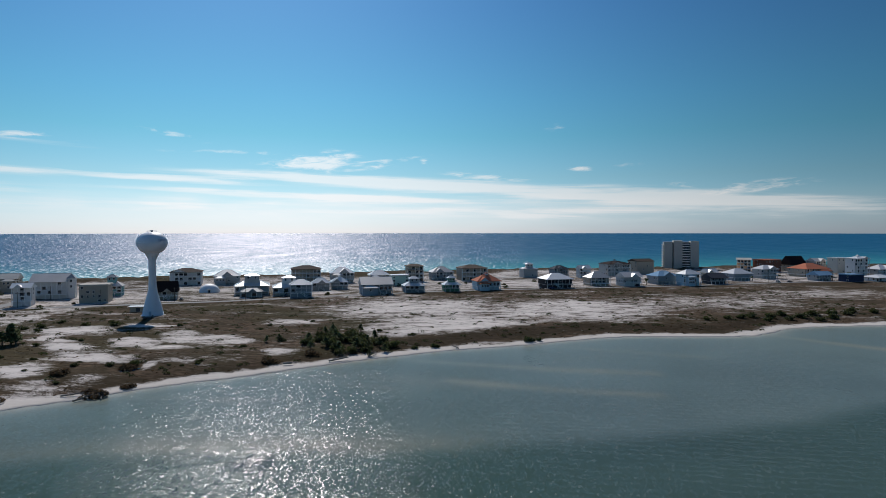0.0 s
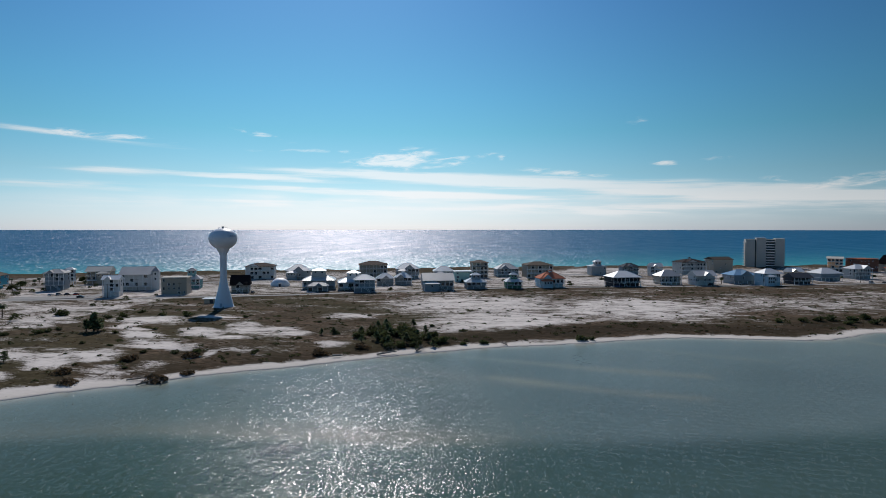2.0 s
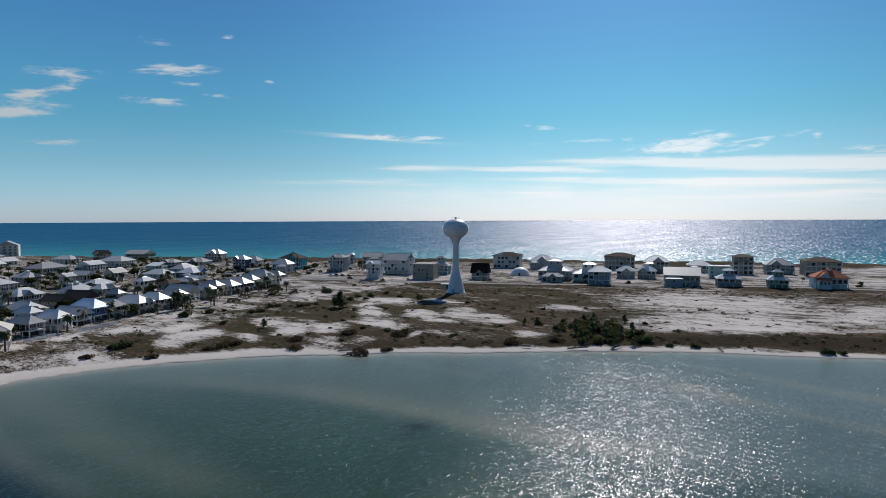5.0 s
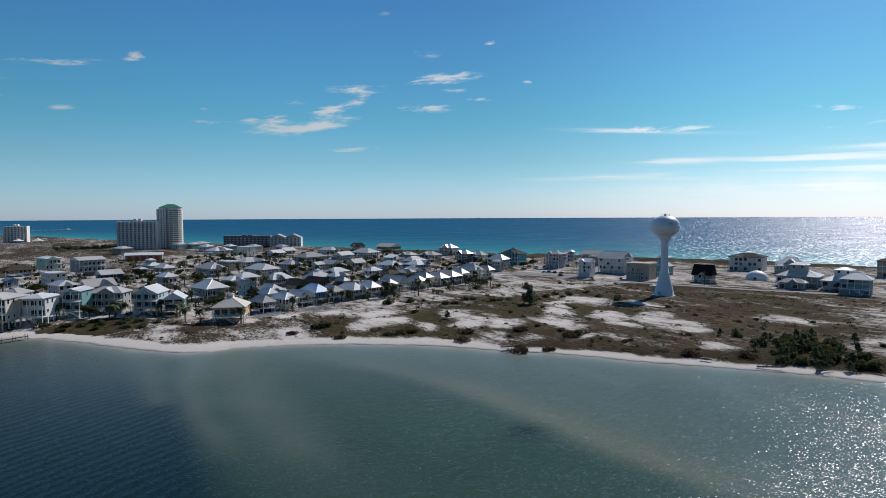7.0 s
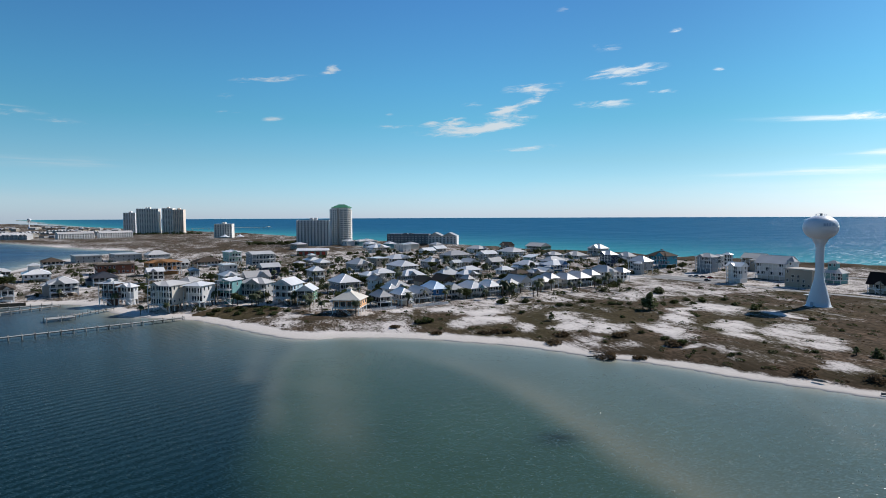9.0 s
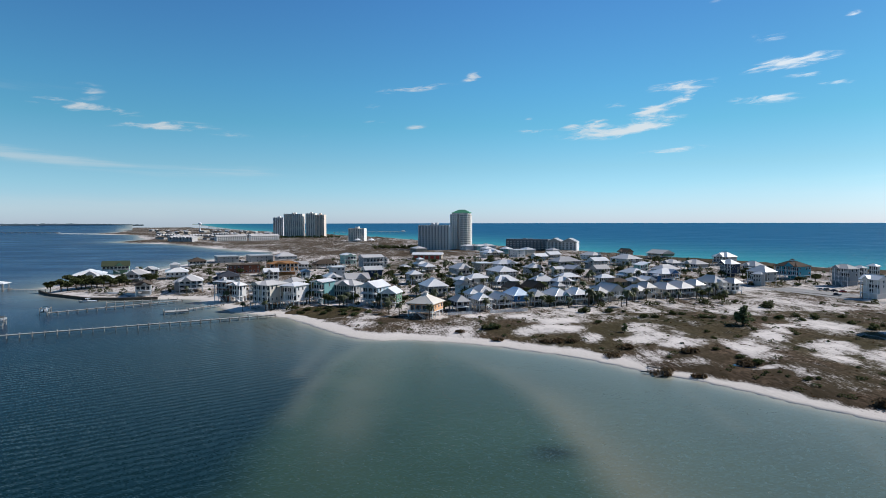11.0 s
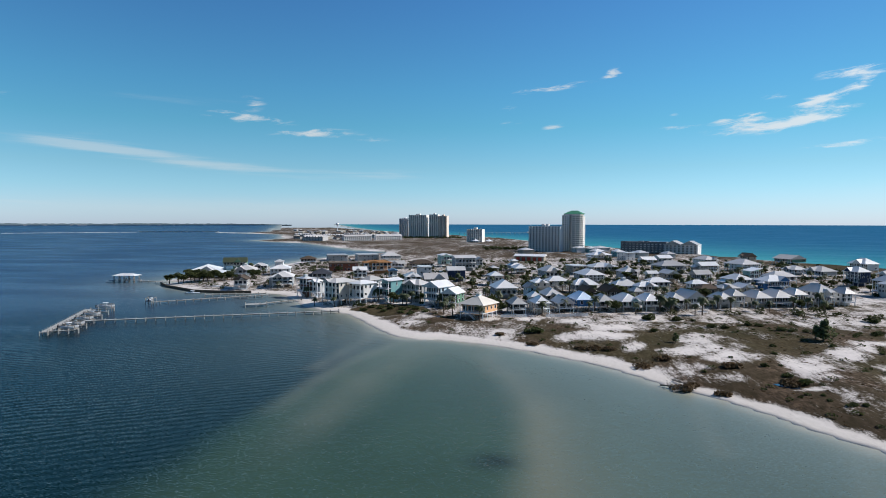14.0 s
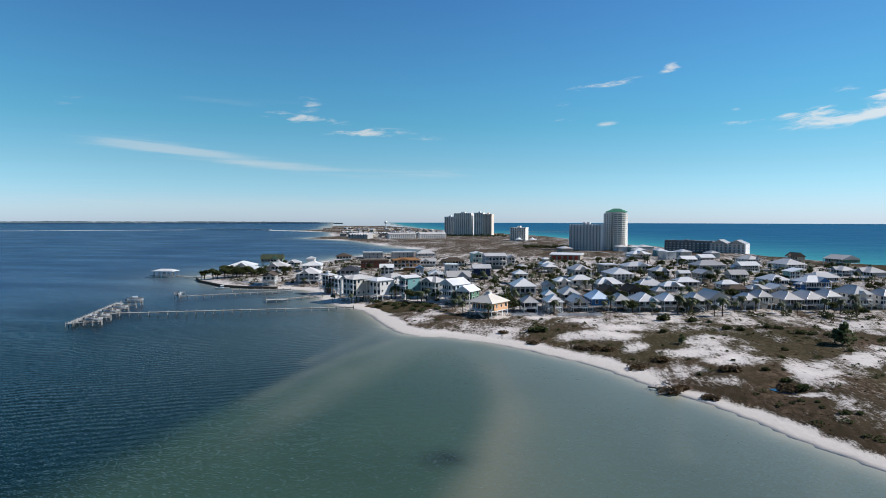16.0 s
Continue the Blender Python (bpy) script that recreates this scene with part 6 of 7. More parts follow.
def boat(x, y, z, turn, length, label, top="white"):
    b = thing("motor_boat", pose(x, y, z, 0, 0, turn), label, "boat", "boats at the docks")
    hull = Build()
    L, W = length / 2, length * 0.17
    sec = [(-L, W * 0.92, 0.0, 1.0), (-L * 0.2, W, -0.1, 1.05), (L * 0.5, W * 0.75, 0.0, 1.2), (L, 0.06, 0.6, 1.45)]
    vs = []
    for sx, sw, sb, st in sec:
        vs += [(sx, -sw, st), (sx, -sw * 0.75, sb + 0.2), (sx, 0, sb), (sx, sw * 0.75, sb + 0.2), (sx, sw, st), (sx, 0, st - 0.15)]
    fs = []
    for k in range(3):
        o = 6 * k
        for i in range(6):
            fs.append((o + i, o + (i + 1) % 6, o + 6 + (i + 1) % 6, o + 6 + i))
    fs += [(0, 5, 4, 3, 2, 1), (18, 19, 20, 21, 22, 23)]
    hull.add(vs, fs)
    part("hull", hull, HULL, b)
    con = Build()
    con.box(-0.6, 0.5, -0.45, 0.45, 0.9, 1.9)
    part("console", con, HULL, b)
    tt = Build()
    tt.box(-1.3, 1.2, -W * 0.7, W * 0.7, 2.5, 2.6)
    for px, py in ((-1.1, -W * 0.6), (-1.1, W * 0.6), (1.0, -W * 0.6), (1.0, W * 0.6)):
        tt.tube((px, py, 0.95), (px, py, 2.52), 0.04, 0.04, 5)
    part("canopy", tt, CARS["black"] if top == "dark" else TRIM, b)
    mo = Build()
    mo.box(-L - 0.5, -L + 0.05, -0.25, 0.25, 0.1, 1.5)
    part("outboard_motor", mo, CARS["black"], b)
    return b


boat(-236, -91, 1.6, 200, 8.0, "white motor boat with dark canopy on a lift", "dark")
boat(-283, -94, -0.3, 300, 9.5, "white cabin cruiser moored by the seawall")
boat(-148.5, -68.5, 1.3, 116, 7.5, "white motor boat lifted in a dock slip")
boat(-159.0, -74.0, 1.1, 116, 7.0, "white motor boat under canopy in a dock slip", "dark")
boat(-171.5, -80.0, 1.2, 116, 7.2, "white motor boat with dark cover on a lift", "dark")
boat(-184.5, -86.5, 1.1, 116, 7.0, "white motor boat lifted beside the dock head")
boat(-204.0, -94.5, 2.0, 116, 8.5, "white motor boat on a tall boat lift")
boat(-344, -186, 1.4, 5, 8.0, "white motor boat inside the boathouse")



def boat_lift(x, y, turn, length, z):
    lift = thing("boat_lift", pose(x, y, 0, 0, 0, turn), "four-pile timber boat lift with cradle beams", "boat lift", "boat lifts")
    for px in (-length * 0.36, length * 0.36):
        for py in (-2.1, 2.1):
            ob = part("lift_post", PILE_MESH, None, lift)
            ob.location = (px, py, 0)
            ob.scale = (1.1, 1.1, z + 1.9)
        cb = Build()
        cb.box(px - 0.12, px + 0.12, -2.1, 2.1, z - 0.22, z + 0.04)
        part("cradle_beam", cb, WOOD, lift)
    for py in (-2.1, 2.1):
        hb = Build()
        hb.box(-length * 0.4, length * 0.4, py - 0.12, py + 0.12, z + 1.5, z + 1.75)
        part("top_beam", hb, WOOD, lift)


for lx, ly, lt, ll, lz in [(-236, -91, 200, 8.0, 1.6), (-148.5, -68.5, 116, 7.5, 1.3), (-159, -74, 116, 7.0, 1.1), (-171.5, -80, 116, 7.2, 1.2), (-184.5, -86.5, 116, 7.0, 1.1), (-204, -94.5, 116, 8.5, 2.0)]:
    boat_lift(lx, ly, lt, ll, lz)

# seawall round the point
wall = Build()
for (ax, ay), (bx, by) in zip(BAY_SHORE[POINT:POINT + 4], BAY_SHORE[POINT + 1:POINT + 5]):
    d = (Vector((bx, by, 0)) - Vector((ax, ay, 0)))
    n = Vector((-d.y, d.x, 0)).normalized() * 0.35
    p = [Vector((ax, ay, 0)) + n, Vector((bx, by, 0)) + n, Vector((bx, by, 0)) - n, Vector((ax, ay, 0)) - n]
    wall.add([(q.x, q.y, -1.5) for q in p] + [(q.x, q.y, 1.7) for q in p], [(0, 1, 2, 3), (4, 7, 6, 5), (0, 4, 5, 1), (1, 5, 6, 2), (2, 6, 7, 3), (3, 7, 4, 0)])
tagged(part("seawall", wall, BARK), "dark timber seawall round the point", "seawall", kind="structure")

# fishing pier into the ocean
pier = thing("fishing_pier", pose(-2170, -170, 0, 0, 0, math.degrees(math.atan2(264, -140))), "long concrete fishing pier running out to sea", "pier")
b = Build()
b.box(0, 299, -3.5, 3.5, 6.6, 7.6)
b.box(285, 300, -9, 9, 6.6, 7.6)
part("deck", b, CONCRETE, pier)
bent = Build()
for yy in (-2.6, 2.6):
    bent.tube((0, yy, -4), (0, yy, 6.6), 0.5, 0.5, 6)
bent.box(-0.5, 0.5, -3.3, 3.3, 5.8, 6.6)
bent_mesh = bent.mesh("pile_bent", CONCRETE)
for i in range(16):
    ob = part("pile_bent", bent_mesh, None, pier)
    ob.location = (6 + i * 19, 0, 0)
b = Build()
b.box(286, 297, -4, 4, 7.6, 11)
part("shelter", b, WALLS["white"], pier)

# causeway bridge and sand spits across the sound
SAND = material("bare_sand", (.72, .68, .62), 0.95, vary=0.3, scale=0.05)
span = thing("causeway_bridge", pose(-2391, -1640, 0, 0, 0, 88), "low concrete causeway bridge across the sound", "bridge")
b = Build()
b.box(0, 390, -5, 5, 4.6, 6.2)
part("deck", b, CONCRETE, span)
for i in range(14):
    ob = part("pile_bent", bent_mesh, None, span)
    ob.location = (10 + i * 28.5, 0, -1.6)
    ob.scale = (3.0, 1.6, 1.0)


def spit(line, width, label):
    bl = Build()
    vs, fs = [], []
    pts = [Vector((x, y, 0)) for x, y in line]
    n = 14
    rr2 = random.Random(5)
    path = []
    for a, c in zip(pts[:-1], pts[1:]):
        path += [a.lerp(c, i / n) for i in range(n)]
    path.append(pts[-1])
    for i, q in enumerate(path):
        d = (path[min(i + 1, len(path) - 1)] - path[max(i - 1, 0)]).normalized()
        s = Vector((-d.y, d.x, 0)) * width * rr2.uniform(0.5, 1.1)
        for k, zz in ((-1, -0.6), (-0.5, 1.2), (0.5, 1.2), (1, -0.6)):
            e = q + s * k
            vs.append((e.x, e.y, zz))
    for i in range(len(path) - 1):
        for k in range(3):
            fs.append((4 * i + k, 4 * i + k + 1, 4 * i + 5 + k, 4 * i + 4 + k))
    bl.add(vs, fs)
    tagged(part("sand_spit", bl, SAND, smooth=True), label, "sand spit", kind="structure")


spit([(-1500, -2500), (-1867, -2166), (-2391, -1640)], 26, "bare sand spit carrying the causeway")
spit([(-2381, -1250), (-2330, -1120), (-2280, -1040)], 24, "bare sand spit at the bridge end")
spit([(-2700, -1560), (-2900, -1400), (-3150, -1330)], 30, "bare sand shoal in the sound")

# wooded mainland across the sound, distance haze painted into its blue-grey colour
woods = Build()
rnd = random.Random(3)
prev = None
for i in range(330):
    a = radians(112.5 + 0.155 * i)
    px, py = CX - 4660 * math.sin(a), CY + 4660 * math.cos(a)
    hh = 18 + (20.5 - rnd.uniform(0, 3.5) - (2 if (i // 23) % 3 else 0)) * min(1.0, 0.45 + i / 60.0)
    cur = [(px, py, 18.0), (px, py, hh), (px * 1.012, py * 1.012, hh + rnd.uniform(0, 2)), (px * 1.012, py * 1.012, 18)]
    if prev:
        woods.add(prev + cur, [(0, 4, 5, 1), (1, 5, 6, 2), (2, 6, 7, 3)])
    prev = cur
tagged(part("far_woods", woods, material("far_woodland_hazed", (.17, .22, .24), 0.95, vary=0.25, scale=0.02)), "low wooded mainland shore on the horizon", "woods", kind="stuff")


def waterfront_building(x, y, w, h, label):
    """A pale building before the wooded shore."""
    turn = math.degrees(math.atan2(y - CY, x - CX)) + 90
    b = thing("waterfront_building", pose(x, y, 23.0, 0, 0, turn + 180), label, "building", "far waterfront buildings")
    wb = Build()
    wb.box(-w / 2, w / 2, -6, 6, -4, h)
    part("wall", wb, WALLS["grey"], b)
    part("roof", roof_build("gable", w, 12, h, 2.0, 0.5), ROOFS["grey"], b)


for fx, fy, fw in [(-3324, -3105, 26), (-3397, -3026, 30), (-3492, -2917, 24), (-3522, -2882, 34), (-3540, -2860, 42), (-3649, -2721, 18), (-3773, -2549, 18), (-3812, -2492, 22), (-3860, -2418, 20), (-3879, -2387, 16), (-3964, -2247, 18)]:
    waterfront_building(fx, fy, fw * 0.7, 2.5, "small pale waterfront building before the wooded mainland")

# plants
def leaf_cloud(b, rnd, cx, cy, cz, rx, ry, rz, n, size, m=0):
    """Small leaf sheets spread through and over an ellipsoid."""
    for _ in range(n):
        u, a = rnd.uniform(-0.75, 1), rnd.uniform(0, 2 * math.pi)
        k = rnd.uniform(0.55, 1.06)
        s = math.sqrt(max(0, 1 - u * u))
        p = Vector((cx + rx * k * s * math.cos(a), cy + ry * k * s * math.sin(a), cz + rz * k * u))
        q = Euler((rnd.uniform(-1.0, 1.0), rnd.uniform(-1.0, 1.0), rnd.uniform(0, 6.3))).to_matrix()
        h = size * rnd.uniform(0.6, 1.3)
        b.add([p + q @ Vector(v) for v in ((-h, -h * 0.7, 0), (h, -h * 0.6, 0), (h * 0.7, h * 0.8, h * 0.3), (-h * 0.8, h * 0.7, h * 0.25))], [(0, 1, 2, 3)], m)


def bush_mesh(seed, r, h, mat, leaf=0.24, n=300):
    rnd = random.Random(seed)
    b = Build()
    for i in range(7):
        a = rnd.uniform(0, 6.3)
        d = rnd.uniform(0.1, 0.62) * r
        cx, cy, cr = d * math.cos(a), d * math.sin(a), r * rnd.uniform(0.35, 0.6)
        ch = h * rnd.uniform(0.5, 0.95)
        leaf_cloud(b, rnd, cx, cy, ch * 0.5, cr, cr, ch * 0.55, n // 7, leaf)
        b.tube((cx * 0.2, cy * 0.2, -0.3), (cx, cy, ch * 0.6), 0.07, 0.03, 4, 1)
    return b.mesh("shrub", [mat, BARK])


BUSHES = [bush_mesh(s, 2.2, 1.9, LEAF) for s in range(5)]
DRY_BUSHES = [bush_mesh(20 + s, 2.4, 1.2, DRY) for s in range(2)]


def shrub(x, y, k, dry=False, label="dark green dune shrub on the sand", tall=1.0):
    rnd = random.Random(int(x * 13 + y * 7))
    ob = new("shrub", rnd.choice(DRY_BUSHES if dry else BUSHES))
    ob.matrix_basis = pose(x, y, ground_z(x, y) - 0.1, 0, 0, rnd.uniform(0, 360)) @ Matrix.Diagonal((k, k, k * tall, 1))
    return tagged(ob, label, "shrub", "shrubs")


def pine_parts(seed, h):
    rnd = random.Random(seed)
    leaves, trunk = Build(), Build()
    trunk.tube((0, 0, -0.5), (0.15, 0.1, h * 0.55), 0.2, 0.12, 6)
    trunk.tube((0.15, 0.1, h * 0.55), (0, 0, h * 0.97), 0.12, 0.03, 6)
    k = int(h * 4.5)
    for i in range(k):
        z = h * (0.16 + 0.8 * i / k)
        a = rnd.uniform(0, 6.3)
        L = (h * 0.36) * (1.05 - 0.75 * i / k) * rnd.uniform(0.6, 1.15)
        e = Vector((L * math.cos(a), L * math.sin(a), z + L * 0.25))
        trunk.tube((0, 0, z), e, 0.05, 0.02, 3)
        leaf_cloud(leaves, rnd, e.x * 0.75, e.y * 0.75, e.z, L * 0.55, L * 0.55, 0.55, 26, 0.2)
    leaf_cloud(leaves, rnd, 0, 0, h * 0.97, 0.4, 0.4, 0.6, 10, 0.3)
    return leaves.mesh("crown", PINE), trunk.mesh("trunk", BARK)


PINES = [pine_parts(40 + s, 4.2) for s in range(4)]


def pine(x, y, k, label="young dark green pine near the shore"):
    rnd = random.Random(int(x * 19 + y * 3))
    crown, trunk = rnd.choice(PINES)
    ob = thing("pine_tree", pose(x, y, ground_z(x, y), 0, 0, rnd.uniform(0, 360)) @ Matrix.Diagonal((k, k, k * 0.76, 1)), label, "tree", "pines")
    part("crown", crown, None, ob)
    part("trunk", trunk, None, ob)


def palm_parts(seed, h):
    rnd = random.Random(seed)
    trunk, crown = Build(), Build()
    lean = Vector((rnd.uniform(-0.5, 0.5), rnd.uniform(-0.5, 0.5), 0))
    prev = Vector((0, 0, -0.5))
    for i in range(1, 5):
        q = lean * (i / 4) ** 2 + Vector((0, 0, h * i / 4))
        trunk.tube(prev, q, 0.24 - 0.02 * i, 0.22 - 0.02 * i, 6)
        prev = q
    for i in range(22):
        a = 2 * math.pi * i / 22 + rnd.uniform(-0.2, 0.2)
        up = rnd.uniform(-0.5, 1.0)
        L = rnd.uniform(1.6, 2.3)
        d, s = Vector((math.cos(a), math.sin(a), 0)), Vector((-math.sin(a), math.cos(a), 0))
        pts = []
        for k in range(5):
            u = k / 4
            pts.append((prev + d * L * u * (1 - 0.15 * u) + Vector((0, 0, up * L * u * 0.8 - 1.3 * u * u * L * 0.6)), (0.12, 0.42, 0.5, 0.34, 0.03)[k]))
        vs = []
        for p, wd in pts:
            vs += [p - s * wd - Vector((0, 0, wd * 0.4)), p, p + s * wd - Vector((0, 0, wd * 0.4))]
        fs = []
        for k in range(4):
            o = 3 * k
            fs += [(o, o + 1, o + 4, o + 3), (o + 1, o + 2, o + 5, o + 4)]
        crown.add(vs, fs)
    return crown.mesh("crown", FROND), trunk.mesh("trunk", BARK)


PALMS = [palm_parts(60 + s, 4.6) for s in range(5)]


def palm(x, y, k, label="sabal palm with drooping fronds beside the houses"):
    rnd = random.Random(int(x * 23 + y * 5))
    crown, trunk = rnd.choice(PALMS)
    ob = thing("palm_tree", pose(x, y, ground_z(x, y), 0, 0, rnd.uniform(0, 360)) @ Matrix.Scale(k, 4), label, "tree", "palms")
    part("crown", crown, None, ob)
    part("trunk", trunk, None, ob)


def oak_parts(seed, h, mat):
    rnd = random.Random(seed)
    leaves, trunk = Build(), Build()
    trunk.tube((0, 0, -0.5), (0.2, 0, h * 0.4), 0.22, 0.15, 6)
    for i in range(9):
        a = rnd.uniform(0, 6.3)
        d = rnd.uniform(0.2, 0.95) * h * 0.42
        e = Vector((d * math.cos(a), d * math.sin(a), h * rnd.uniform(0.5, 0.85)))
        trunk.tube((0.2, 0, h * 0.38), e, 0.09, 0.03, 4)
        leaf_cloud(leaves, rnd, e.x, e.y, e.z, h * 0.22, h * 0.22, h * 0.18, 58, 0.32)
    return leaves.mesh("crown", mat), trunk.mesh("trunk", BARK)


OAKS = [oak_parts(80 + s, 5.0, LEAF) for s in range(4)]


def oak(x, y, k, label="round dark green scrub oak between the houses", kind=None):
    rnd = random.Random(int(x * 29 + y * 11))
    crown, trunk = kind or rnd.choice(OAKS)
    ob = thing("oak_tree", pose(x, y, ground_z(x, y), 0, 0, rnd.uniform(0, 360)) @ Matrix.Diagonal((k * 1.35, k * 1.35, k, 1)), label, "tree", "oaks")
    part("crown", crown, None, ob)
    part("trunk", trunk, None, ob)


for x, y, k in [(-210, 178, 1.7), (-209, 190, 1.3), (-207, 196, 0.7), (-192, 200, 1.2), (-192, 205, 1.1), (-198, 216, 1.1), (-197, 220, 1.0), (-186, 225, 1.1), (-185, 229, 1.0), (-184, 234, 0.8), (-215, 274, 1.8),
                (-184, 260, 1.2), (-188, 270, 1.1), (-180, 268, 0.9), (-178, 174, 0.9), (-155, 211, 0.7), (-140, 206, 0.6), (-120, 196, 0.7), (-103, 201, 1.1), (-178, 249, 0.6), (-145, 242, 0.6), (-169, 123, 1.1), (-168, 127, 1.4)]:
    shrub(x, y, k)
for x, y, k in [(-156, 231, 0.7), (-182, 289, 1.0), (-185, 277, 1.3), (-152, 279, 1.4), (-166, 281, 1.1), (-159, 289, 0.7), (-122, 280, 0.8), (-102, 272, 0.6), (-76, 230, 0.6), (-110, 199, 0.8), (-81, 283, 0.7),
                (-82, 272, 0.6), (-46, 339, 0.6), (-65, 243, 1.0), (-83, 204, 0.6), (-28, 265, 0.7), (-63, 292, 0.6), (-11, 234, 0.8), (-3, 237, 1.0), (36, 250, 1.3), (40, 252, 0.9), (-83, 207, 0.5), (-80, 176, 0.5), (-114, 177, 0.5)]:
    shrub(x, y, k)
for x, y, k in [(131, 301, 1.0), (143, 304, 1.1), (152, 308, 1.3), (159, 311, 1.4), (168, 310, 1.5), (178, 318, 1.6), (176, 306, 1.3), (185, 311, 1.7), (194, 318, 1.6), (205, 320, 1.8), (214, 320, 1.5), (200, 310, 1.4), (222, 328, 1.5), (232, 326, 1.4), (163, 303, 1.1), (190, 305, 1.2)]:
    shrub(x, y, k, label="dense dark green thicket shrub above the cove beach")
for x, y, k in [(-144, 142, 1.1), (-143, 147, 1.3), (-142, 152, 1.2), (-102, 197, 1.0)]:
    shrub(x, y, k, True, "dark brown half-dead shrub behind the beach")
pine(-157.5, 178, 1.05, "small sparse pine alone on the white sand")
for x, y, k in [(-88, 172, 1.4), (-96, 167, 1.5), (-100, 170, 1.2), (-92, 176, 1.2), (-104, 198, 1.5), (-120, 160, 1.3), (-118, 186, 1.6), (-60, 208, 1.5), (-48, 220, 1.4), (-128, 168, 1.3), (-150, 125, 1.2), (-165, 112, 1.1)]:
    shrub(x, y, k, True, "dry brown bush at the edge of the beach")
for x, y, k in [(-36, 264, 1.0), (-53, 239, 1.15), (-49, 252, 1.2), (-41, 239, 1.15), (-36, 245, 1.0), (-39, 226, 1.1), (-30, 240, 1.0), (-45, 232, 1.2), (-33, 231, 1.2), (-25, 236, 1.0),
                (-50, 228, 0.9), (-44, 246, 1.3), (-66, 243, 0.9), (-70, 240, 0.8), (-47, 258, 1.3), (-28, 247, 1.1), (-55, 246, 0.8), (-22, 228, 0.9)]:
    pine(x, y, k)
for x, y, k in [(-40, 243, 1.5), (-46, 240, 1.4), (-34, 238, 1.5), (-42, 232, 1.6), (-50, 243, 1.3), (-36, 250, 1.3), (-30, 232, 1.4), (-47, 249, 1.4), (-27, 240, 1.2), (-38, 222, 1.3)]:
    shrub(x, y, k, label="dense green thicket shrub under the pines", tall=1.15)
for x, y, k in [(-43, 236, 1.6), (-37, 242, 1.6), (-33, 246, 1.4), (-48, 246, 1.5), (-40, 228, 1.6), (-31, 236, 1.6), (-45, 253, 1.5), (-29, 228, 1.3), (-53, 236, 1.4), (-24, 242, 1.4), (-39, 255, 1.4), (-51, 250, 1.4), (-19, 236, 1.3), (-22, 233, 1.2), (-34, 225, 1.3)]:
    shrub(x, y, k, label="tall dense green thicket among the young pines", tall=1.15)
pine(-167, 233, 2.3, "broad dark green pine standing alone in the scrub")
pine(-169, 231, 1.5)
pine(-164.5, 232, 1.4)
pine(-27, 221, 0.7, "small leaning pine on the beach edge")
for x, y in [(-237, 33), (-229, 46), (-222, 59), (-232, 40), (-226, 52), (-219, 50), (-214, 60), (-224, 38), (-210, 66), (-216, 72), (-234, 50), (-228, 62), (-221, 66)]:
    shrub(x, y, 1.15, False, "low green marsh shrub behind the beach", 0.8)
for x, y in [(-231, 190), (-224, 201), (-238, 188), (-241, 201), (-240, 213), (-246, 235), (-247, 242), (-254, 256), (-252, 262), (-223, 112), (-226, 128), (-229, 104), (-196, 101), (-206, 87), (-211, 82),
             (-241, 19), (-246, 22), (-256, 36), (-252, 47), (-236, 58), (-238, 6), (-231, 161), (-226, 174), (-227, 152), (-248, 224), (-226, 140)]:
    palm(x, y, 1.0 + 0.5 * ((int(x * 7 + y) % 10) / 10))
for k, (x, y) in enumerate([(-246, 21), (-251, 22), (-248, 37), (-253, 38), (-245, 49), (-236, 56), (-243, 59), (-253, 62), (-224, 81), (-229, 83), (-242, 104), (-249, 106), (-232, 113)]):
    if k % 3 == 1:
        oak(x, y, 0.9 + 0.05 * (k % 5), "dense dark oak among the bay-front houses")
    else:
        palm(x, y, 1.25 + 0.1 * (k % 4), "bushy sabal palm among the bay-front houses")
palm(-231, 186, 1.9, "tall slender sabal palm before the houses")
palm(-227, 205, 1.8, "tall slender sabal palm before the houses")
for x, y, k in [(-333, -143, 1.0), (-337, -138, 1.1), (-335, -133, 0.9), (-342, -131, 1.2), (-339, -126, 1.0), (-344, -122, 1.2), (-348, -128, 1.3), (-341, -117, 1.0), (-350, -117, 1.2), (-347, -111, 1.0), (-353, -123, 1.1), (-356, -109, 1.0), (-366, -92, 1.2), (-352, -104, 0.9)]:
    oak(x, y, k * 1.3, "dense dark oak on the bay point")
# greenery between the lots of the village
rnd = random.Random(21)
made = 0
while made < 330:
    x, y = rnd.uniform(-620, -228), rnd.uniform(-130, 440)
    if y < -60 - 0.15 * (x + 230) or y < (x + 260) * -0.55 - 40 or y > 500 + 0.35 * (x + 200):
        continue
    i, j = int(np.searchsorted(GX, x)), int(np.searchsorted(GY, y))
    if edge[i, j] < 14 or d_road[i, j] < 6 or any(math.hypot(x - hx, y - hy) < hw * 0.62 for hx, hy, hw in house_list):
        continue
    if -315 < x < -232 and 285 < y < 405:
        continue
    if x > -255 and y > 60 and rnd.random() < 0.5:
        continue
    made += 1
    if rnd.random() < 0.45:
        palm(x, y, rnd.uniform(0.9, 1.6))
    elif rnd.random() < 0.65:
        oak(x, y, rnd.uniform(0.8, 1.3))
    else:
        shrub(x, y, rnd.uniform(0.9, 1.6), False, "clipped dark green shrub beside a house")
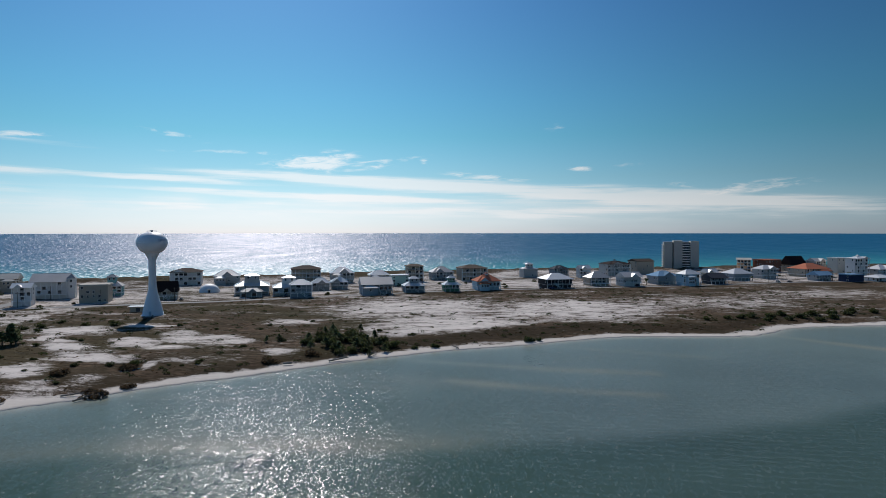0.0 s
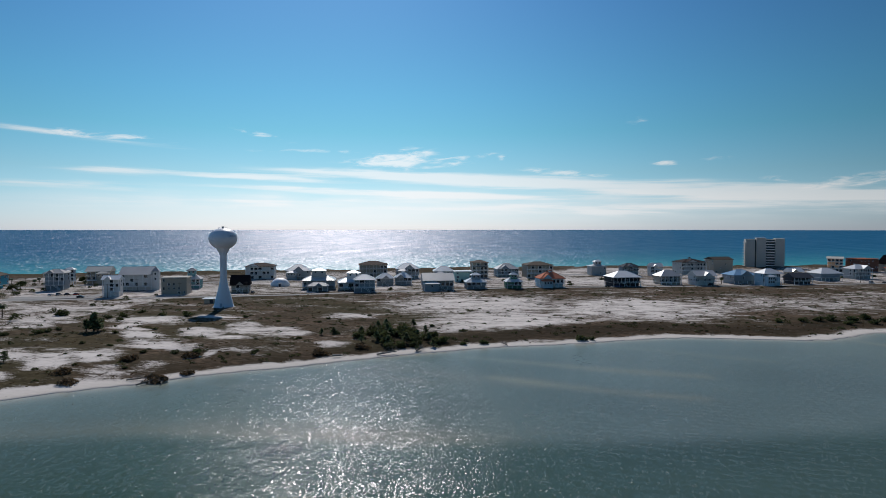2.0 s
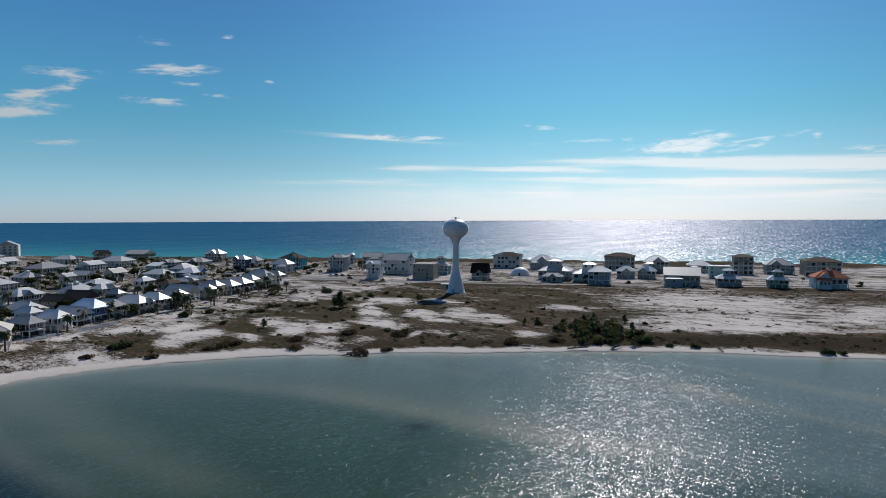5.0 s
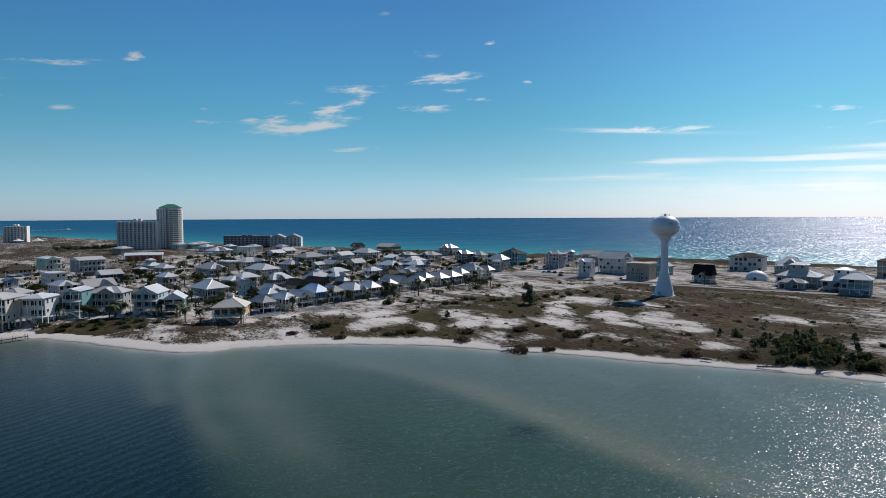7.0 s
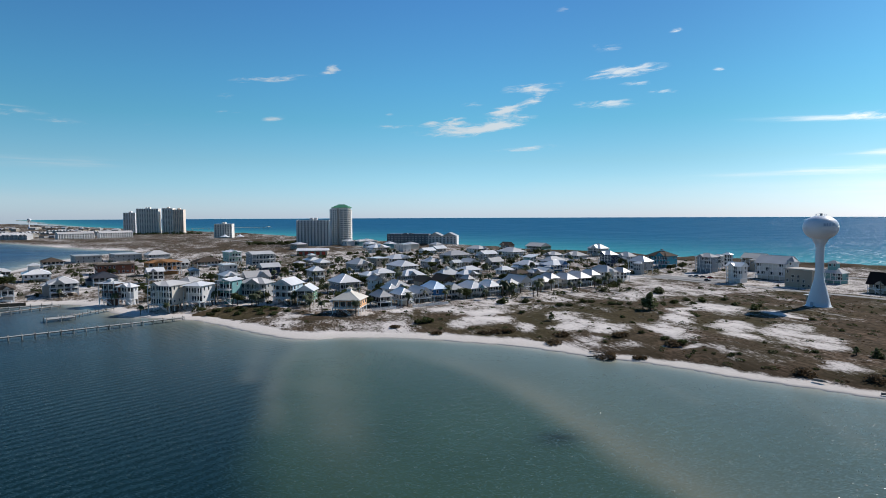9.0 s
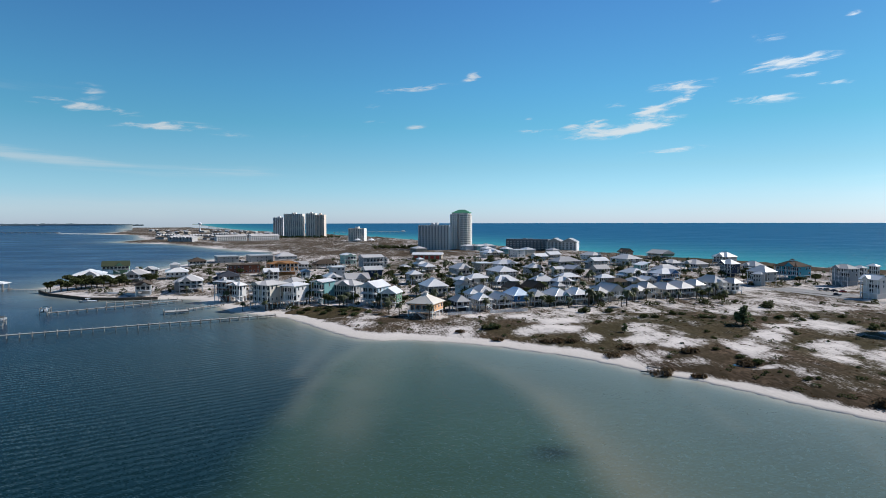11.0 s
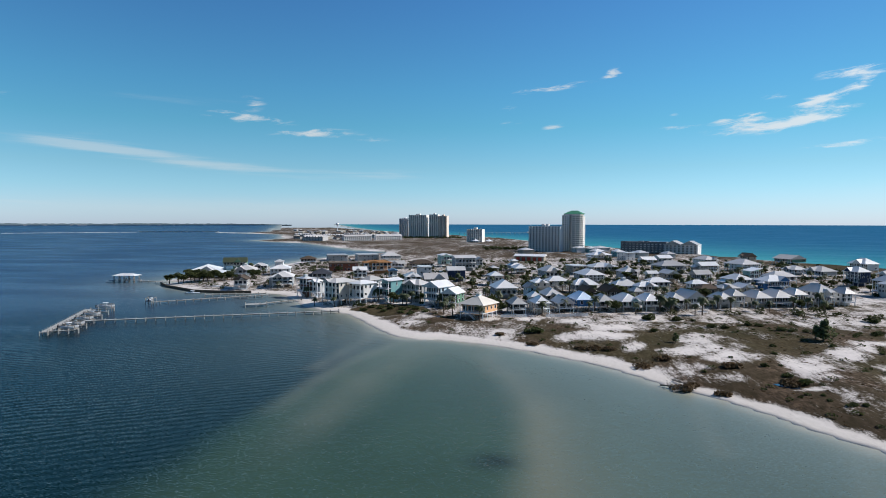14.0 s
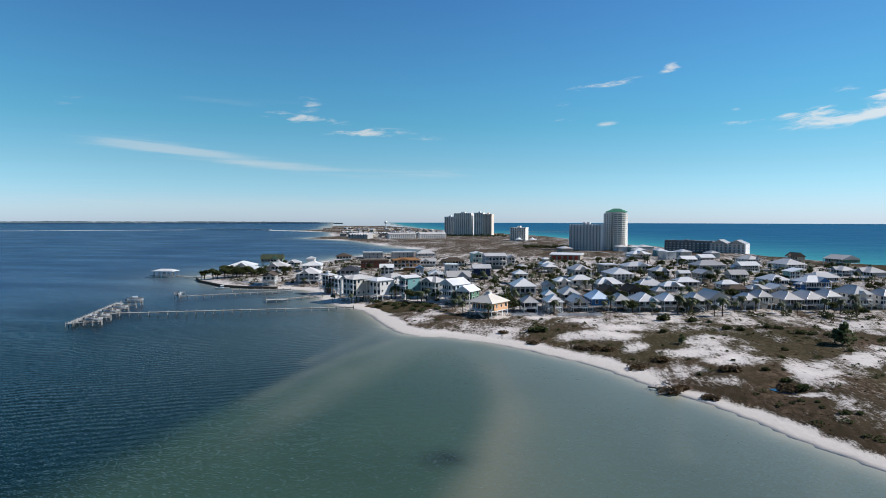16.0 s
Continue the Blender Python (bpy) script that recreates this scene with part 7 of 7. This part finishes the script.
# palms and oaks hard by the house corners
corner = 0
for hx, hy, hw in house_list:
    if hx > -215 or hx < -470 or hy > 320 or corner > 130 or rnd.random() < 0.15:
        continue
    a = radians(rnd.uniform(-75, 35))
    x, y = hx + math.cos(a) * hw * 0.64, hy + math.sin(a) * hw * 0.64
    i, j = int(np.searchsorted(GX, x)), int(np.searchsorted(GY, y))
    if edge[i, j] < 9 or any(math.hypot(x - ox, y - oy) < ow * 0.5 for ox, oy, ow in house_list):
        continue
    corner += 1
    if rnd.random() < 0.65:
        palm(x, y, rnd.uniform(1.0, 1.7))
    else:
        oak(x, y, rnd.uniform(0.9, 1.4))
for k in range(46):
    x = rnd.uniform(-150, 380)
    y = np.interp(x, [p[0] for p in ROAD_LINE], [p[1] for p in ROAD_LINE]) + rnd.uniform(8, 70)
    if any(math.hypot(x - hx, y - hy) < hw * 0.62 for hx, hy, hw in house_list):
        continue
    (palm if rnd.random() < 0.3 else shrub)(x, y, rnd.uniform(0.8, 1.3))

# hedges and low greenery filling the lots
hedge = Build()
rnd = random.Random(51)
count = 0
while count < 700:
    x, y = rnd.uniform(-620, -222), rnd.uniform(-120, 430)
    i, j = int(np.searchsorted(GX, x)), int(np.searchsorted(GY, y))
    if edge[i, j] < 16 or d_road[i, j] < 6 or (-315 < x < -232 and 285 < y < 405) or (x > -240 and 60 < y < 160):
        continue
    if y > 500 + 0.35 * (x + 200) or any(math.hypot(x - hx, y - hy) < hw * 0.56 for hx, hy, hw in house_list):
        continue
    count += 1
    r = rnd.uniform(1.0, 3.0)
    leaf_cloud(hedge, rnd, x, y, float(height[i, j]) + r * 0.35, r, r * rnd.uniform(0.6, 1.0), r * rnd.uniform(0.5, 0.9), int(30 + 26 * r), 0.34)
tagged(part("village_greenery", hedge, LEAF), "dense dark green hedges and shrubs between the houses", "shrubs", kind="stuff")

# palms and hedges at the foot of the seaside blocks
grove = Build()
for k in range(230):
    u = rnd.random()
    x, y = (-905 - 14 * u + rnd.uniform(-9, 9), 40 + 78 * u) if k < 90 else (rnd.uniform(-1640, -1560), rnd.uniform(-300, -80))
    r = rnd.uniform(1.6, 3.4)
    leaf_cloud(grove, rnd, x, y, 2.0 + r * rnd.uniform(0.5, 1.6), r, r, r * 0.8, 40, 0.7)
tagged(part("seaside_greenery", grove, LEAF), "dark palms and hedges at the foot of seaside blocks", "shrubs", kind="stuff")

# low scrub and grass clumps over the open dunes
tufts, dark = Build(), Build()
rnd = random.Random(33)
count = 0
while count < 5000:
    x, y = rnd.uniform(-240, 260), rnd.uniform(60, 470)
    i, j = int(np.searchsorted(GX, x)), int(np.searchsorted(GY, y))
    if d_bay[i, j] < 5 or d_road[i, j] < 5 or open_sand[i, j] > rnd.uniform(0.15, 0.95):
        continue
    if y > np.interp(x, [p[0] for p in ROAD_LINE], [p[1] for p in ROAD_LINE]) - 4 or any(math.hypot(x - hx, y - hy) < hw * 0.7 for hx, hy, hw in house_list[:60]):
        continue
    count += 1
    z = float(height[i, j])
    if rnd.random() < 0.14:
        # a low mound of woody scrub
        r = rnd.uniform(0.6, 2.0)
        leaf_cloud(dark, rnd, x, y, z + 0.1, r, r * rnd.uniform(0.6, 1.0), r * 0.42, int(22 + 26 * r), 0.2)
        continue
    b = tufts
    r, h = rnd.uniform(0.25, 0.7), rnd.uniform(0.12, 0.34)
    for k in range(4):
        a = rnd.uniform(0, 6.3)
        p = Vector((x + rnd.uniform(-r, r), y + rnd.uniform(-r, r), z - 0.1))
        s = Vector((math.cos(a), math.sin(a), 0)) * r * 0.55
        t = Vector((rnd.uniform(-0.3, 0.3), rnd.uniform(-0.3, 0.3), h))
        b.add([p - s, p + s, p + s * 0.7 + t, p - s * 0.8 + t * 0.9], [(0, 1, 2, 3)])
tagged(part("dry_grass", tufts, DRY), "tufts of dry brown dune grass", "grass", kind="stuff")
tagged(part("low_scrub", dark, LEAF), "low dark green dune scrub", "scrub", kind="stuff")

# fallen trees and driftwood on the beach
def driftwood(x, y, turn, k, label):
    rnd = random.Random(int(x * 3 + y))
    ob = thing("fallen_tree", pose(x, y, max(ground_z(x, y), 0.1), 0, 0, turn) @ Matrix.Scale(k, 4), label, "driftwood")
    tr, br = Build(), Build()
    tr.tube((-2.5, 0, 0.3), (2.5, 0.3, 0.6), 0.22, 0.12, 6)
    for i in range(22):
        q = Vector((rnd.uniform(-1.5, 2.5), rnd.uniform(-0.2, 0.3), 0.5))
        e = q + Vector((rnd.uniform(-0.6, 1.8), rnd.uniform(-1.6, 1.6), rnd.uniform(0.1, 1.2)))
        br.tube(q, e, 0.06, 0.02, 3)
        br.tube(e, e + Vector((rnd.uniform(-0.8, 0.8), rnd.uniform(-0.8, 0.8), rnd.uniform(-0.2, 0.7))), 0.03, 0.01, 3)
    part("trunk", tr, DRIFT, ob)
    part("branchwork", br, DRIFT, ob)


driftwood(-98, 164, 60, 1.15, "grey fallen tree lying across the beach")
driftwood(-94, 166, 110, 1.0, "grey fallen tree tipped into the shallows")
driftwood(-103, 167, 20, 1.1, "tangle of grey driftwood on the beach")
driftwood(-26, 222, 70, 1.2, "grey driftwood branch at the waterline")
driftwood(-37, 213, 30, 1.4, "dark fallen branches at the waterline")
driftwood(5, 237, 120, 0.9, "small grey driftwood log on the beach")

# small things: cars, poles, fences, a beached boat
def car(x, y, turn, colour, van=False):
    c = thing("parked_car", pose(x, y, max(ground_z(x, y), 1.7) + 0.05, 0, 0, turn), "parked %s %s beside the houses" % (colour, "van" if van else "car"), "car", "parked cars")
    b = Build()
    sec = [(-2.2, 0.55, 0.85), (-1.9, 0.35, 1.0), (1.2, 0.35, 1.0), (2.2, 0.4, 0.8)]
    vs = []
    for sx, lo, hi in sec:
        vs += [(sx, -0.88, lo), (sx, 0.88, lo), (sx, 0.88, hi), (sx, -0.88, hi)]
    fs = [(0, 1, 2, 3), (15, 14, 13, 12)]
    for k in range(3):
        for i in range(4):
            fs.append((4 * k + i, 4 * k + 4 + i, 4 * k + 4 + (i + 1) % 4, 4 * k + (i + 1) % 4))
    b.add(vs, fs)
    part("body", b, CARS[colour], c)
    g = Build()
    top = 1.95 if van else 1.5
    g.add([(-2.0 if van else -1.7, -0.82, 1.0), (1.2, -0.82, 1.0), (1.2, 0.82, 1.0), (-2.0 if van else -1.7, 0.82, 1.0), (-1.8 if van else -1.1, -0.66, top), (0.5, -0.66, top), (0.5, 0.66, top), (-1.8 if van else -1.1, 0.66, top)],
          [(4, 5, 6, 7), (0, 1, 5, 4), (1, 2, 6, 5), (2, 3, 7, 6), (3, 0, 4, 7)])
    cab = part("cabin", g, GLASS, c)
    rf = Build()
    rf.box(-1.8 if van else -1.1, 0.5, -0.67, 0.67, top, top + 0.05)
    part("roof_panel", rf, CARS[colour], cab)
    wh = Build()
    wh.tube((0, -0.1, 0), (0, 0.1, 0), 0.34, 0.34, 12)
    wm = wh.mesh("wheel", TYRE)
    for wx in (-1.35, 1.4):
        for wy in (-0.82, 0.82):
            ob = part("wheel", wm, None, c)
            ob.location = (wx, wy, 0.34)


for k, (x, y, turn, col) in enumerate([(-291, 356, 100, "white"), (-286, 357, 100, "silver"), (-281, 358, 100, "black"), (-276, 360, 100, "red"), (-262, 346, 20, "black"), (-105, 405, 95, "black"), (-89, 404, 95, "silver"),
                                       (75, 460, 20, "black"), (83, 462, 20, "blue"), (286, 516, 20, "white"), (298, 520, 20, "black"), (-168, 388, 100, "black"), (181, 492, 110, "white"), (155, 483, 110, "black"), (-48, 420, 95, "white")]):
    car(x, y, turn, col, k % 4 == 1)


def pole(x, y, h=9.0):
    p = thing("utility_pole", pose(x, y, ground_z(x, y), 0, 0, 20), "brown wooden utility pole with cross-arm by the road", "utility pole", "utility poles")
    b = Build()
    b.tube((0, 0, -1), (0, 0, h), 0.16, 0.11, 7)
    part("post", b, BARK, p)
    b = Build()
    b.box(-1.1, 1.1, -0.07, 0.07, h - 0.8, h - 0.62)
    part("cross_arm", b, BARK, p)


for x, y in [(-245, 348), (-205, 362), (-167, 376), (-128, 392), (-90, 410), (-55, 426), (-15, 445), (30, 459), (90, 472), (150, 484), (215, 500), (280, 520), (345, 536), (-395, -30), (-470, 20), (-370, 120), (-300, 60), (-250, 385), (-330, 380)]:
    pole(x, y)


def fence(ax, ay, bx, by, h, label):
    run = math.hypot(bx - ax, by - ay)
    f = thing("fence", pose(ax, ay, ground_z((ax + bx) / 2, (ay + by) / 2), 0, 0, math.degrees(math.atan2(by - ay, bx - ax))), label, "fence", "fences")
    n = int(run / 0.35)
    slats = Build()
    for i in range(n):
        slats.box(run * i / n, run * i / n + 0.22, -0.02, 0.02, 0.1, h)
    tagged(part("pickets", slats, TRIM, f), kind="stuff")
    for zz in (0.35, h - 0.25):
        r = Build()
        r.box(0, run, 0.02, 0.07, zz - 0.05, zz + 0.05)
        part("rail", r, TRIM, f)
    for i in range(int(run / 2.4) + 1):
        ob = part("post", PORCH_MESH, None, f)
        ob.location = (2.4 * i, 0.1, -0.5)
        ob.scale = (0.4, 0.4, h + 0.6)


fence(-211, 131, -217, 151, 1.5, "white picket fence between the houses and the dunes")
fence(-205, 110, -208, 122, 1.4, "white picket fence before the stilt houses")
fence(-316, -100, -300, -66, 1.2, "white picket fence along the seawall")

row = thing("rowing_boat", pose(-53, 206, 0.9, 12, 0, 20) @ Matrix.Scale(0.75, 4), "weathered grey upturned rowing boat on the beach edge", "boat")
b = Build()
b.add([(-2.4, -0.7, 0), (-1, -0.85, 0), (1, -0.85, 0), (2.6, 0, 0), (1, 0.85, 0), (-1, 0.85, 0), (-2.4, 0.7, 0), (-2.2, -0.3, 0.6), (1.2, -0.3, 0.6), (1.2, 0.3, 0.6), (-2.2, 0.3, 0.6)],
      [(0, 1, 8, 7), (1, 2, 8), (2, 3, 8), (3, 9, 8), (3, 4, 9), (4, 5, 9), (5, 6, 10, 9), (6, 0, 7, 10), (7, 8, 9, 10), (6, 5, 4, 3, 2, 1, 0)])
part("hull", b, DRIFT, row)

# rain pool in the scrub
pool = Build()
ring = [(4.2 * math.cos(a) * (1 + 0.2 * math.sin(3 * a)), 1.9 * math.sin(a) * (1 + 0.15 * math.cos(2 * a)), 0.03) for a in np.linspace(0, 2 * math.pi, 29)[:-1]]
pool.add(ring + [(x * 0.95, y * 0.95, -0.3) for x, y, z in ring], [tuple(range(28))] + [(i, i + 28, (i + 1) % 28 + 28, (i + 1) % 28) for i in range(28)])
POOL = material("pool_water", (.02, .04, .07), 0.08, vary=0.1)
ob = part("rain_pool", pool, POOL)
ob.matrix_basis = pose(-102, 196, ground_z(-102, 196) + 0.16, 0, 0, 55)
tagged(ob, "small dark rain pool among the scrub", "water", kind="structure")
